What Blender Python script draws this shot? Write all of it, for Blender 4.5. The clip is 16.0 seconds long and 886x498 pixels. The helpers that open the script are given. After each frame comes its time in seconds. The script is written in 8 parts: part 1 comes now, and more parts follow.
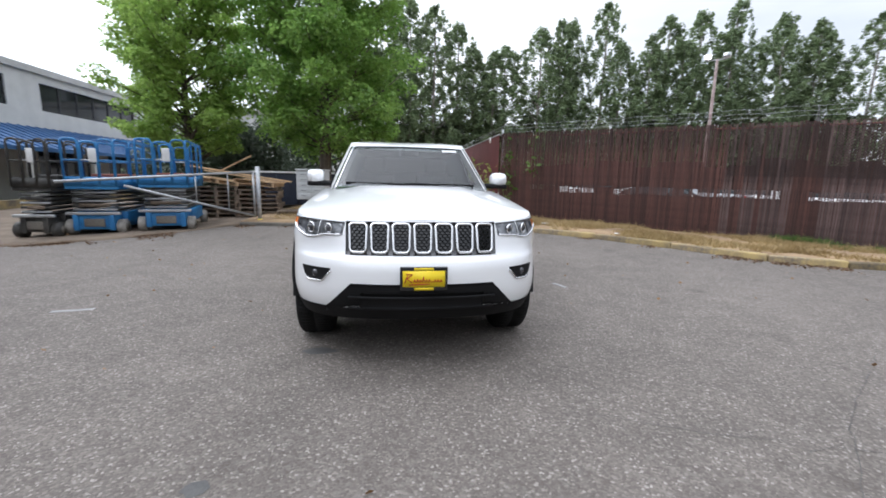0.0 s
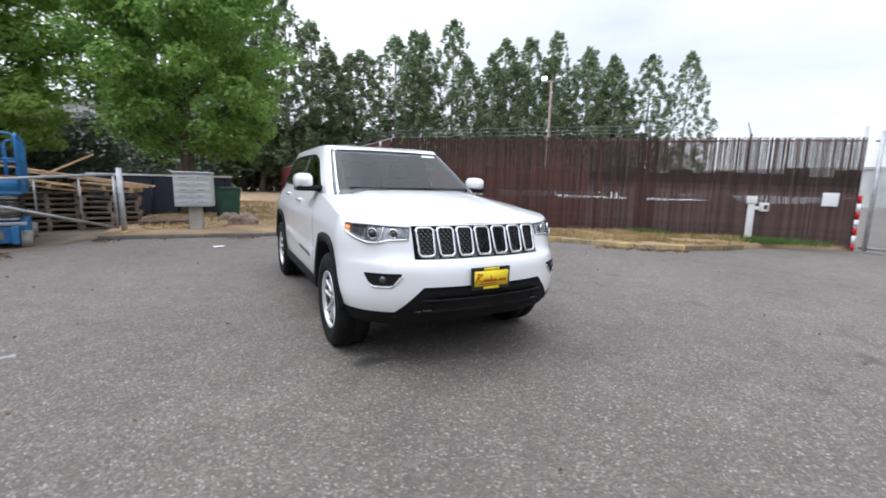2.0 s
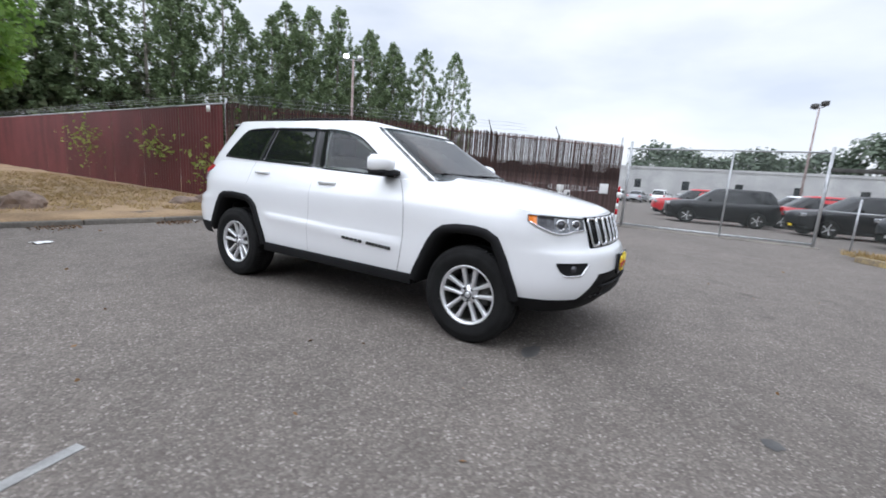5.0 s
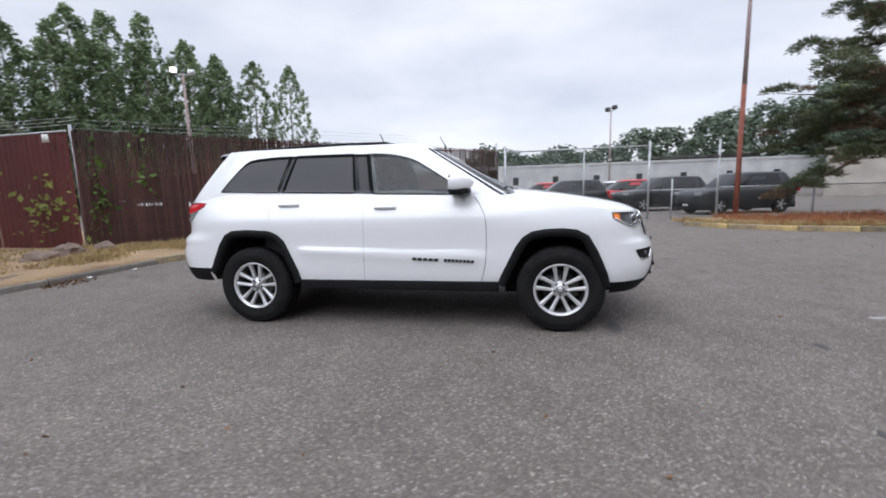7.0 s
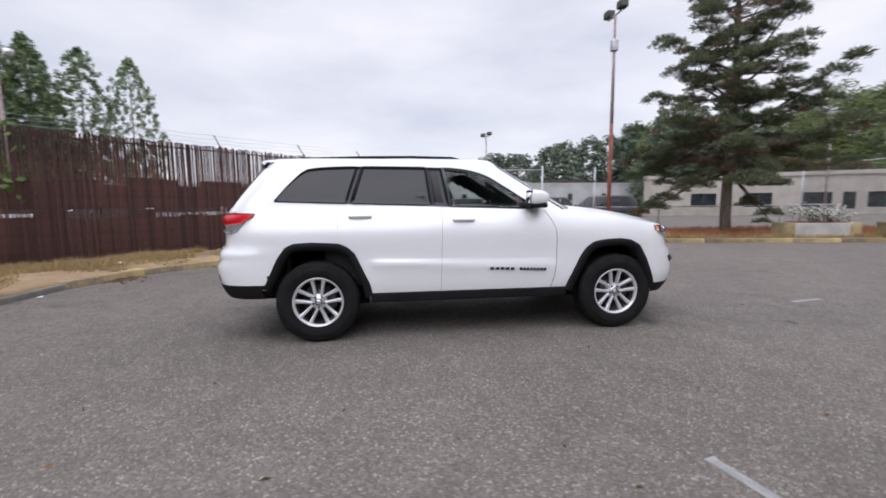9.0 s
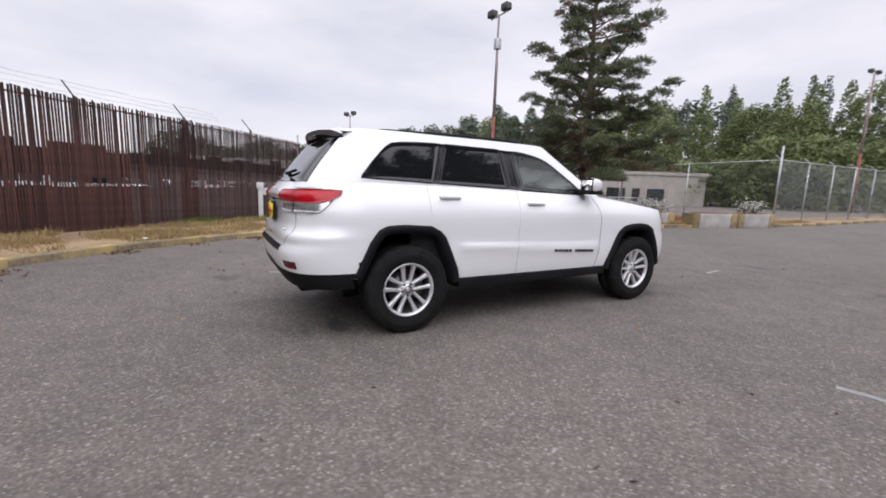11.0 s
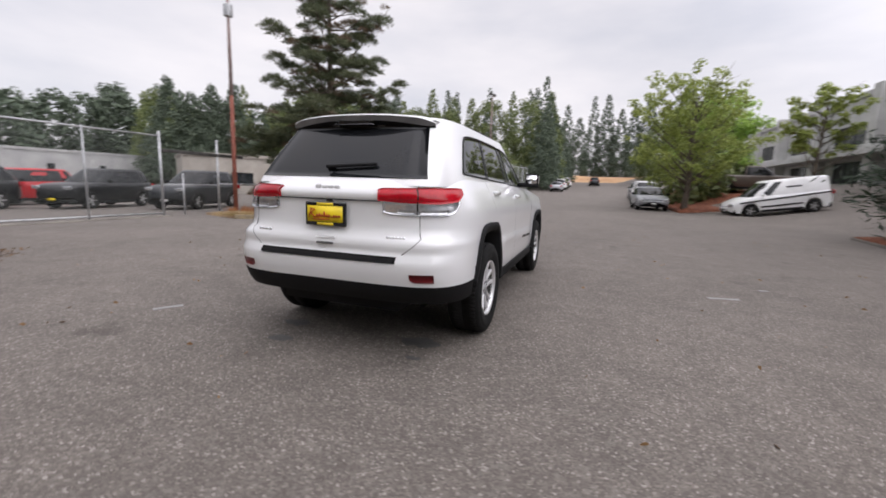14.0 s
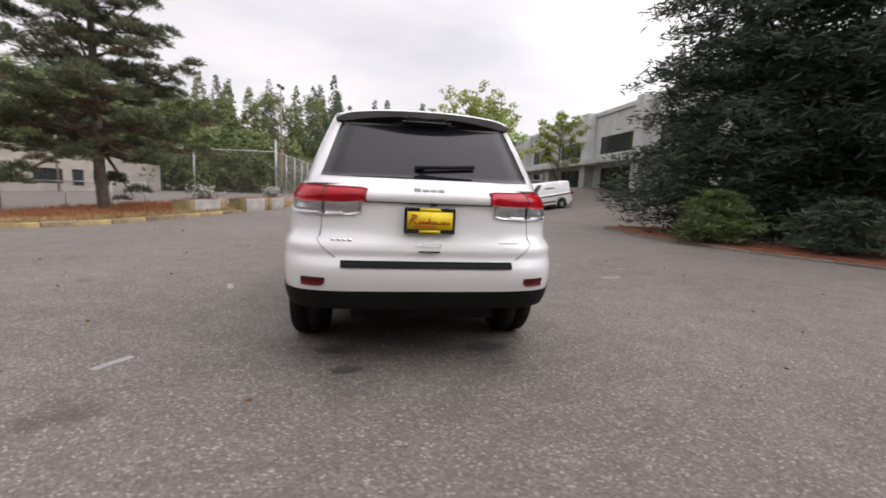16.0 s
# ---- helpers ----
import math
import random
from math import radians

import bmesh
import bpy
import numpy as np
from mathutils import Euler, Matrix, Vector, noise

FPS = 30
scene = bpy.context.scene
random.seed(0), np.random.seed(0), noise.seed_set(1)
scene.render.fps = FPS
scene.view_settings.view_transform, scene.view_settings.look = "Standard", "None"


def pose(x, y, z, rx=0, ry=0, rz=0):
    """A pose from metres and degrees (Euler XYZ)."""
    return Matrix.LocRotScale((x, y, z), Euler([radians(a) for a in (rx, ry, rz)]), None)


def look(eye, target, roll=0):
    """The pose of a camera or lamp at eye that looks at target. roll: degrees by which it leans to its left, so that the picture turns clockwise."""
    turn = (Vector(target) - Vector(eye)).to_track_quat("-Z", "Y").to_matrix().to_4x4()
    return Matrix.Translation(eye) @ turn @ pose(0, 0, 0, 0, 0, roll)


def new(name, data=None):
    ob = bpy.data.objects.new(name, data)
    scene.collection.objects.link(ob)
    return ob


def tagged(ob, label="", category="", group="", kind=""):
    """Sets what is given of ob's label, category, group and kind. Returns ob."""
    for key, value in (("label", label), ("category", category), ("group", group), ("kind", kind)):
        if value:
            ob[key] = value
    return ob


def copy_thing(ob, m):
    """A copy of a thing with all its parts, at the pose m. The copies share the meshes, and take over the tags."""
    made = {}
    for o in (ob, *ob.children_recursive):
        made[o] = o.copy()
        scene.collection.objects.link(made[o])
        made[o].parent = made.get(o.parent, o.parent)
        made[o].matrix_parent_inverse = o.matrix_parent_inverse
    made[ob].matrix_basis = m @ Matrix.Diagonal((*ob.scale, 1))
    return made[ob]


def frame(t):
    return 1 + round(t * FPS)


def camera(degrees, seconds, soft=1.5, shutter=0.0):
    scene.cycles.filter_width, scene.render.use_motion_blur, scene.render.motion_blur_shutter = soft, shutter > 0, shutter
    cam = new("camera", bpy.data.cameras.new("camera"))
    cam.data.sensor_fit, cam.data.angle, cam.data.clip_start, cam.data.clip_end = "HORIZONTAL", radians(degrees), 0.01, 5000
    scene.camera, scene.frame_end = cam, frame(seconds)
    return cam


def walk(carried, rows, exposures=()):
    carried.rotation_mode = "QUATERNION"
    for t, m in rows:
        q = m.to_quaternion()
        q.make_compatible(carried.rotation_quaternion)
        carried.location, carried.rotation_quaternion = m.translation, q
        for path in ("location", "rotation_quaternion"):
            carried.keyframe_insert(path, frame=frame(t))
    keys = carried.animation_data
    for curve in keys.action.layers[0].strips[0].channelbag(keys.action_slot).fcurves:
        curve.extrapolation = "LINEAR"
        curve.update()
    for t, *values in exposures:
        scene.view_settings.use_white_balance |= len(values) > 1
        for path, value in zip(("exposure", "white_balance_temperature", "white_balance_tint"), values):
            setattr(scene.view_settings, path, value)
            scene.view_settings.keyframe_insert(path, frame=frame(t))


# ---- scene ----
cam = camera(92.9, 16.0, 1.7, 0.5)
PATH = [
    (0, (-0.248, -5.085, 1.325), (0.02, -3.131, 0.992), 1.2),
    (0.5, (-0.53, -5.065, 1.306), (-0.108, -3.138, 0.976), 1.7),
    (1, (-0.882, -5.004, 1.304), (-0.302, -3.12, 0.968), 2.2),
    (1.5, (-1.29, -4.983, 1.311), (-0.557, -3.154, 0.967), 1.1),
    (2, (-1.659, -4.793, 1.308), (-0.737, -3.044, 1.005), 1.2),
    (2.5, (-2.06, -4.619, 1.296), (-0.971, -2.97, 0.99), 0.1),
    (3, (-2.424, -4.384, 1.287), (-1.184, -2.845, 0.977), 1.1),
    (3.5, (-2.769, -4.079, 1.275), (-1.385, -2.671, 0.952), 1.8),
    (4, (-3.135, -3.75, 1.267), (-1.617, -2.495, 0.92), 1.7),
    (4.5, (-3.425, -3.327, 1.268), (-1.82, -2.189, 0.908), 2.6),
    (6.8, (-4.489, -1.307, 1.26), (-2.558, -0.867, 0.978), -0.0),
    (7, (-4.583, -1.135, 1.279), (-2.639, -0.765, 0.99), -1.7),
    (7.5, (-4.745, -0.663, 1.282), (-2.773, -0.437, 1.04), -0.8),
    (8, (-4.875, -0.16, 1.276), (-2.888, -0.059, 1.074), -1.0),
    (8.5, (-4.915, 0.325, 1.278), (-2.927, 0.295, 1.058), 0.1),
    (8.7, (-4.892, 0.52, 1.286), (-2.908, 0.399, 1.065), -0.0),
    (10.8, (-4.19, 2.737, 1.248), (-2.443, 1.805, 0.964), 0.9),
    (11, (-4.078, 2.922, 1.244), (-2.355, 1.949, 0.953), 2.1),
    (11.5, (-3.793, 3.369, 1.223), (-2.222, 2.169, 0.92), 1.4),
    (12, (-3.426, 3.76, 1.219), (-1.963, 2.421, 0.956), 1.6),
    (12.5, (-3.066, 4.13, 1.195), (-1.783, 2.623, 0.908), 1.4),
    (13, (-2.635, 4.4, 1.179), (-1.518, 2.769, 0.875), 2.7),
    (13.5, (-2.201, 4.675, 1.168), (-1.294, 2.92, 0.855), 2.6),
    (14, (-1.716, 4.837, 1.21), (-1.055, 2.974, 0.912), 1.8),
    (14.5, (-1.222, 4.971, 1.197), (-0.833, 3.028, 0.93), 1.1),
    (15, (-0.715, 5.034, 1.191), (-0.596, 3.051, 0.963), 2.6),
    (15.5, (-0.176, 5.058, 1.173), (-0.302, 3.078, 0.919), 2.0),
    (16, (0.346, 4.975, 1.169), (0.015, 3.02, 0.904), 2.4),
]
walk(cam, [(t, look(eye, target, roll)) for t, eye, target, roll in PATH],
     exposures=((0, 0.92, 6250, 10), (4.5, 0.80, 6150, 10), (8, 0.56, 6300, 14), (12, 0.55, 6600, 17), (14, 0.55, 6750, 16), (15, 0.58, 6850, 17), (16, 0.68, 6950, 17)))

# ---- world and sun: overcast late afternoon ----
world = bpy.data.worlds.new("overcast_sky")
scene.world = world
world.use_nodes = True
wn, wl = world.node_tree.nodes, world.node_tree.links
sky = wn.new("ShaderNodeTexSky")
sky.sky_type, sky.sun_disc = "NISHITA", False
sky.sun_elevation, sky.sun_rotation = radians(42), radians(-71)
sky_gain = wn.new("ShaderNodeVectorMath"); sky_gain.operation = "SCALE"; sky_gain.inputs["Scale"].default_value = 0.12
wl.new(sky.outputs[0], sky_gain.inputs[0])
wco = wn.new("ShaderNodeTexCoord")
wmap = wn.new("ShaderNodeMapping"); wmap.inputs["Scale"].default_value = (1.6, 1.6, 5.0)
wl.new(wco.outputs["Generated"], wmap.inputs[0])
wnoise = wn.new("ShaderNodeTexNoise"); wnoise.inputs["Scale"].default_value = 1.5; wnoise.inputs["Detail"].default_value = 6
wl.new(wmap.outputs[0], wnoise.inputs["Vector"])
wramp = wn.new("ShaderNodeValToRGB")
wramp.color_ramp.elements[0].position, wramp.color_ramp.elements[0].color = 0.3, (0.65, 0.688, 0.762, 1)
wramp.color_ramp.elements[1].position, wramp.color_ramp.elements[1].color = 0.70, (0.925, 0.932, 0.965, 1)
wl.new(wnoise.outputs[0], wramp.inputs[0])
wmix = wn.new("ShaderNodeMix"); wmix.data_type = "RGBA"; wmix.inputs["Factor"].default_value = 0.9
wl.new(sky_gain.outputs[0], wmix.inputs["A"]); wl.new(wramp.outputs[0], wmix.inputs["B"])
# thin cloud: brighter overhead and round the hidden sun
SUN_WAY = Vector((-12.5, 4.2, 12)).normalized()
wdot = wn.new("ShaderNodeVectorMath"); wdot.operation = "DOT_PRODUCT"; wdot.inputs[1].default_value = SUN_WAY
wl.new(wco.outputs["Generated"], wdot.inputs[0])
wpos = wn.new("ShaderNodeMath"); wpos.operation = "MAXIMUM"; wpos.inputs[1].default_value = 0.0
wl.new(wdot.outputs["Value"], wpos.inputs[0])
wpow = wn.new("ShaderNodeMath"); wpow.operation = "POWER"; wpow.inputs[1].default_value = 1.6
wl.new(wpos.outputs[0], wpow.inputs[0])
wglow = wn.new("ShaderNodeMath"); wglow.operation = "MULTIPLY_ADD"; wglow.inputs[1].default_value = 1.7; wglow.inputs[2].default_value = 1.0
wl.new(wpow.outputs[0], wglow.inputs[0])
wsep = wn.new("ShaderNodeSeparateXYZ"); wl.new(wco.outputs["Generated"], wsep.inputs[0])
wtop = wn.new("ShaderNodeMapRange"); wtop.interpolation_type = "SMOOTHSTEP"
wtop.inputs["From Min"].default_value, wtop.inputs["From Max"].default_value, wtop.inputs["To Min"].default_value, wtop.inputs["To Max"].default_value = 0.35, 0.95, 0.0, 0.5
wl.new(wsep.outputs["Z"], wtop.inputs["Value"])
wadd = wn.new("ShaderNodeMath"); wadd.operation = "ADD"
wl.new(wglow.outputs[0], wadd.inputs[0]); wl.new(wtop.outputs["Result"], wadd.inputs[1])
wscale = wn.new("ShaderNodeVectorMath"); wscale.operation = "SCALE"
wl.new(wmix.outputs["Result"], wscale.inputs[0]); wl.new(wadd.outputs[0], wscale.inputs["Scale"])
wl.new(wscale.outputs[0], wn["Background"].inputs["Color"])
wn["Background"].inputs["Strength"].default_value = 0.73
sun = new("sun", bpy.data.lights.new("sun", "SUN"))
sun.data.energy, sun.data.angle, sun.data.color = 0.6, radians(120), (0.98, 0.99, 1.0)
sun.matrix_world = look((-12.5, 4.2, 12), (0, 0, 0))


# ---- materials ----
def shader(name, rough=0.6, metal=0.0, spec=0.5):
    m = bpy.data.materials.new(name)
    m.use_nodes = True
    b = m.node_tree.nodes["Principled BSDF"]
    b.inputs["Roughness"].default_value, b.inputs["Metallic"].default_value = rough, metal
    b.inputs["Specular IOR Level"].default_value = spec
    return m, m.node_tree.nodes, m.node_tree.links, b


def surface(name, c0, c1, scale=4.0, rough=0.6, metal=0.0, fine=60.0, bump=0.2, island=0.0, piece=0.0, coat=0.0, spec=0.5, stretch=(1, 1, 1), depth=0.01):
    """Two colours mixed by coarse and fine noise, with fine relief; island and piece vary the value from piece to piece."""
    m, n, l, b = shader(name, rough, metal, spec)
    co = n.new("ShaderNodeTexCoord")
    mp = n.new("ShaderNodeMapping"); mp.inputs["Scale"].default_value = stretch
    l.new(co.outputs["Object"], mp.inputs[0])
    a = n.new("ShaderNodeTexNoise"); a.inputs["Scale"].default_value = scale; a.inputs["Detail"].default_value = 6
    f = n.new("ShaderNodeTexNoise"); f.inputs["Scale"].default_value = fine; f.inputs["Detail"].default_value = 3
    l.new(mp.outputs[0], a.inputs["Vector"]); l.new(mp.outputs[0], f.inputs["Vector"])
    add = n.new("ShaderNodeMath"); add.operation = "MULTIPLY_ADD"; add.inputs[1].default_value = 0.45
    l.new(f.outputs[0], add.inputs[0]); l.new(a.outputs[0], add.inputs[2])
    ramp = n.new("ShaderNodeValToRGB")
    ramp.color_ramp.elements[0].position, ramp.color_ramp.elements[0].color = 0.52, (*c0, 1)
    ramp.color_ramp.elements[1].position, ramp.color_ramp.elements[1].color = 0.92, (*c1, 1)
    l.new(add.outputs[0], ramp.inputs[0])
    out = ramp.outputs[0]
    for amount, node, socket in ((island, "ShaderNodeNewGeometry", "Random Per Island"), (piece, "ShaderNodeObjectInfo", "Random")):
        if amount:
            r = n.new(node)
            s = n.new("ShaderNodeMath"); s.operation = "MULTIPLY_ADD"; s.inputs[1].default_value = 2 * amount; s.inputs[2].default_value = 1 - amount
            l.new(r.outputs[socket], s.inputs[0])
            h = n.new("ShaderNodeHueSaturation")
            l.new(s.outputs[0], h.inputs["Value"]); l.new(out, h.inputs["Color"])
            out = h.outputs[0]
    l.new(out, b.inputs["Base Color"])
    if bump:
        bp = n.new("ShaderNodeBump"); bp.inputs["Strength"].default_value = bump; bp.inputs["Distance"].default_value = depth
        l.new(f.outputs[0], bp.inputs["Height"]); l.new(bp.outputs[0], b.inputs["Normal"])
    if coat:
        b.inputs["Coat Weight"].default_value, b.inputs["Coat Roughness"].default_value = coat, 0.03
    return m


def asphalt_material():
    m, n, l, b = shader("worn_asphalt", 0.85, 0, 0.35)
    co = n.new("ShaderNodeTexCoord")

    def noise_at(scale, detail):
        t = n.new("ShaderNodeTexNoise"); t.inputs["Scale"].default_value = scale; t.inputs["Detail"].default_value = detail
        l.new(co.outputs["Object"], t.inputs["Vector"])
        return t

    def cells(scale):
        t = n.new("ShaderNodeTexVoronoi"); t.inputs["Scale"].default_value = scale
        l.new(co.outputs["Object"], t.inputs["Vector"])
        c = n.new("ShaderNodeSeparateColor"); l.new(t.outputs["Color"], c.inputs[0])
        return t, c

    def ramp(source, *stops):
        r = n.new("ShaderNodeValToRGB")
        e = r.color_ramp.elements
        e[0].position, e[0].color = stops[0][0], (*stops[0][1], 1)
        e[1].position, e[1].color = stops[-1][0], (*stops[-1][1], 1)
        for p, c in stops[1:-1]:
            e.new(p).color = (*c, 1)
        l.new(source, r.inputs[0])
        return r

    big, mid, small = noise_at(0.35, 5), noise_at(3.0, 4), noise_at(22.0, 3)
    grit, grit_c = cells(82.0)
    pebble, pebble_c = cells(46.0)
    # aggregate stones in three tones set in dark binder, with a few pale ones
    stones = ramp(grit_c.outputs[0], (0.10, (0.108, 0.093, 0.081)), (0.45, (0.134, 0.117, 0.103)), (0.80, (0.160, 0.140, 0.124)), (0.93, (0.200, 0.177, 0.157)), (0.99, (0.30, 0.275, 0.25)))
    pale = ramp(pebble_c.outputs[0], (0.88, (0.0, 0.0, 0.0)), (0.95, (0.35, 0.35, 0.35)))
    mixp = n.new("ShaderNodeMix"); mixp.data_type = "RGBA"
    mixp.inputs["B"].default_value = (0.215, 0.196, 0.178, 1)
    l.new(pale.outputs[0], mixp.inputs["Factor"]); l.new(stones.outputs[0], mixp.inputs["A"])
    total = None
    for t, k in ((big, 0.55), (mid, 0.55), (small, 0.45)):
        a = n.new("ShaderNodeMath"); a.operation = "MULTIPLY_ADD"; a.inputs[1].default_value = k
        a.inputs[2].default_value = 0.225
        l.new(t.outputs[0], a.inputs[0])
        if total is not None:
            l.new(total, a.inputs[2])
        total = a.outputs[0]
    mul = n.new("ShaderNodeHueSaturation")
    l.new(total, mul.inputs["Value"]); l.new(mixp.outputs["Result"], mul.inputs["Color"])
    # old oil spots
    spots = noise_at(1.3, 2)
    sr = ramp(spots.outputs[0], (0.24, (0.6, 0.59, 0.58)), (0.34, (1, 1, 1)))
    mx = n.new("ShaderNodeMix"); mx.data_type = "RGBA"; mx.blend_type = "MULTIPLY"; mx.inputs["Factor"].default_value = 1
    l.new(mul.outputs[0], mx.inputs["A"]); l.new(sr.outputs[0], mx.inputs["B"])
    l.new(mx.outputs["Result"], b.inputs["Base Color"])
    high = n.new("ShaderNodeMath"); high.operation = "ADD"
    l.new(grit.outputs["Distance"], high.inputs[0]); l.new(pebble.outputs["Distance"], high.inputs[1])
    bp = n.new("ShaderNodeBump"); bp.inputs["Strength"].default_value = 0.38; bp.inputs["Distance"].default_value = 0.006; bp.invert = True
    l.new(high.outputs[0], bp.inputs["Height"]); l.new(bp.outputs[0], b.inputs["Normal"])
    return m


def leaf_material(name, c0, c1, light=0.35):
    m, n, l, b = shader(name, 0.55, 0, 0.3)
    g = n.new("ShaderNodeNewGeometry")
    ramp = n.new("ShaderNodeValToRGB")
    ramp.color_ramp.elements[0].color, ramp.color_ramp.elements[1].color = (*c0, 1), (*c1, 1)
    co = n.new("ShaderNodeTexCoord")
    no = n.new("ShaderNodeTexNoise"); no.inputs["Scale"].default_value = 0.9
    l.new(co.outputs["Object"], no.inputs["Vector"])
    mi = n.new("ShaderNodeMath"); mi.operation = "MULTIPLY_ADD"; mi.inputs[1].default_value = 0.55
    l.new(g.outputs["Random Per Island"], mi.inputs[0])
    sc = n.new("ShaderNodeMath"); sc.operation = "MULTIPLY_ADD"; sc.inputs[1].default_value = 1.3; sc.inputs[2].default_value = -0.42
    l.new(no.outputs[0], sc.inputs[0]); l.new(sc.outputs[0], mi.inputs[2])
    l.new(mi.outputs[0], ramp.inputs[0]); l.new(ramp.outputs[0], b.inputs["Base Color"])
    tr = n.new("ShaderNodeBsdfTranslucent"); l.new(ramp.outputs[0], tr.inputs["Color"])
    mix = n.new("ShaderNodeMixShader"); mix.inputs[0].default_value = light
    l.new(b.outputs[0], mix.inputs[1]); l.new(tr.outputs[0], mix.inputs[2])
    l.new(mix.outputs[0], n["Material Output"].inputs[0])
    return m


def glass_material(name, tint, rough=0.02, base=0.05):
    """Thin pane: tinted see-through, with gloss that grows towards grazing views from both sides."""
    m, n, l, b = shader(name)
    t = n.new("ShaderNodeBsdfTransparent"); t.inputs[0].default_value = (*tint, 1)
    g = n.new("ShaderNodeBsdfGlossy"); g.inputs["Roughness"].default_value = rough
    f = n.new("ShaderNodeLayerWeight"); f.inputs["Blend"].default_value = 0.5
    p = n.new("ShaderNodeMath"); p.operation = "POWER"; p.inputs[1].default_value = 4.5
    k = n.new("ShaderNodeMath"); k.operation = "MULTIPLY_ADD"; k.inputs[1].default_value = 1 - base; k.inputs[2].default_value = base
    mix = n.new("ShaderNodeMixShader")
    l.new(f.outputs["Facing"], p.inputs[0]); l.new(p.outputs[0], k.inputs[0])
    l.new(k.outputs[0], mix.inputs[0]); l.new(t.outputs[0], mix.inputs[1]); l.new(g.outputs[0], mix.inputs[2])
    l.new(mix.outputs[0], n["Material Output"].inputs[0])
    return m


def mesh_wire_material(name, colour, pitch=0.06, wire=0.16):
    """Diamond wire netting: two diagonal families of wires, see-through between."""
    m, n, l, b = shader(name, 0.5, 0.6)
    b.inputs["Base Color"].default_value = (*colour, 1)
    co = n.new("ShaderNodeTexCoord")
    sep = n.new("ShaderNodeSeparateXYZ"); l.new(co.outputs["UV"], sep.inputs[0])
    lines = []
    for op in ("ADD", "SUBTRACT"):
        a = n.new("ShaderNodeMath"); a.operation = op
        l.new(sep.outputs[0], a.inputs[0]); l.new(sep.outputs[1], a.inputs[1])
        s = n.new("ShaderNodeMath"); s.operation = "DIVIDE"; s.inputs[1].default_value = pitch; l.new(a.outputs[0], s.inputs[0])
        fr = n.new("ShaderNodeMath"); fr.operation = "FRACT"; l.new(s.outputs[0], fr.inputs[0])
        lt = n.new("ShaderNodeMath"); lt.operation = "LESS_THAN"; lt.inputs[1].default_value = wire; l.new(fr.outputs[0], lt.inputs[0])
        lines.append(lt)
    mx = n.new("ShaderNodeMath"); mx.operation = "MAXIMUM"
    l.new(lines[0].outputs[0], mx.inputs[0]); l.new(lines[1].outputs[0], mx.inputs[1])
    l.new(mx.outputs[0], b.inputs["Alpha"])
    return m


ASPHALT = asphalt_material()
PAINT = surface("white_car_paint", (0.84, 0.845, 0.855), (0.87, 0.875, 0.88), 1.5, 0.28, fine=200, bump=0.0, coat=1.0)
BLACK_TRIM = surface("black_moulded_plastic", (0.005, 0.005, 0.0055), (0.010, 0.010, 0.011), 3, 0.7, fine=300, bump=0.15, depth=0.001, spec=0.22)
GLOSS_BLACK = surface("gloss_black", (0.008, 0.008, 0.009), (0.014, 0.014, 0.015), 3, 0.12, bump=0, coat=0.5)
CHROME = surface("chrome", (0.75, 0.75, 0.76), (0.85, 0.85, 0.86), 3, 0.12, 1.0, bump=0)
BRIGHT = surface("bright_plated_metal", (0.80, 0.80, 0.81), (0.88, 0.88, 0.89), 5, 0.3, 0.25, bump=0)
ALLOY = surface("silver_alloy", (0.70, 0.70, 0.71), (0.80, 0.80, 0.81), 5, 0.34, 0.6, bump=0)
RUBBER = surface("tyre_rubber", (0.008, 0.008, 0.008), (0.016, 0.016, 0.016), 8, 0.85, fine=160, bump=0.3, depth=0.002, spec=0.2)
PILLAR = surface("pillar_film", (0.010, 0.010, 0.012), (0.016, 0.016, 0.018), 3, 0.22, bump=0, spec=0.4)
PRIVACY = surface("privacy_glass", (0.008, 0.009, 0.010), (0.011, 0.012, 0.013), 2, 0.02, bump=0, spec=0.46)
WINDSHIELD = glass_material("clear_windscreen", (0.50, 0.56, 0.56), 0.02, 0.035)
REAR_GLASS = surface("dark_rear_glass", (0.010, 0.011, 0.013), (0.013, 0.014, 0.016), 2, 0.06, bump=0, spec=0.34)
SIDE_GLASS = glass_material("clear_side_glass", (0.78, 0.83, 0.81))
DARK_RED = surface("dark_red_reflector", (0.09, 0.006, 0.009), (0.14, 0.010, 0.012), 6, 0.3, bump=0.0, coat=0.0, spec=0.25)
SEAM = surface("panel_gap", (0.10, 0.10, 0.10), (0.16, 0.16, 0.16), 6, 0.7, bump=0)
RED_LENS = surface("red_lamp_lens", (0.34, 0.004, 0.012), (0.50, 0.008, 0.018), 14, 0.14, bump=0.0, coat=0.12, spec=0.35)
AMBER = surface("amber_lens", (0.85, 0.22, 0.02), (0.95, 0.32, 0.04), 6, 0.12, bump=0, coat=1.0)
LAMP_DARK = surface("lamp_bezel", (0.05, 0.05, 0.055), (0.13, 0.13, 0.14), 14, 0.25, 0.4, bump=0)
LAMP_MID = surface("lamp_inside", (0.10, 0.105, 0.11), (0.34, 0.35, 0.37), 22, 0.2, 0.6, bump=0)
LAMP_CLEAR = surface("lamp_reflector", (0.45, 0.46, 0.48), (0.72, 0.73, 0.75), 14, 0.18, 0.7, bump=0)
YELLOW = surface("yellow_card", (0.85, 0.62, 0.01), (0.92, 0.70, 0.02), 5, 0.45, bump=0)
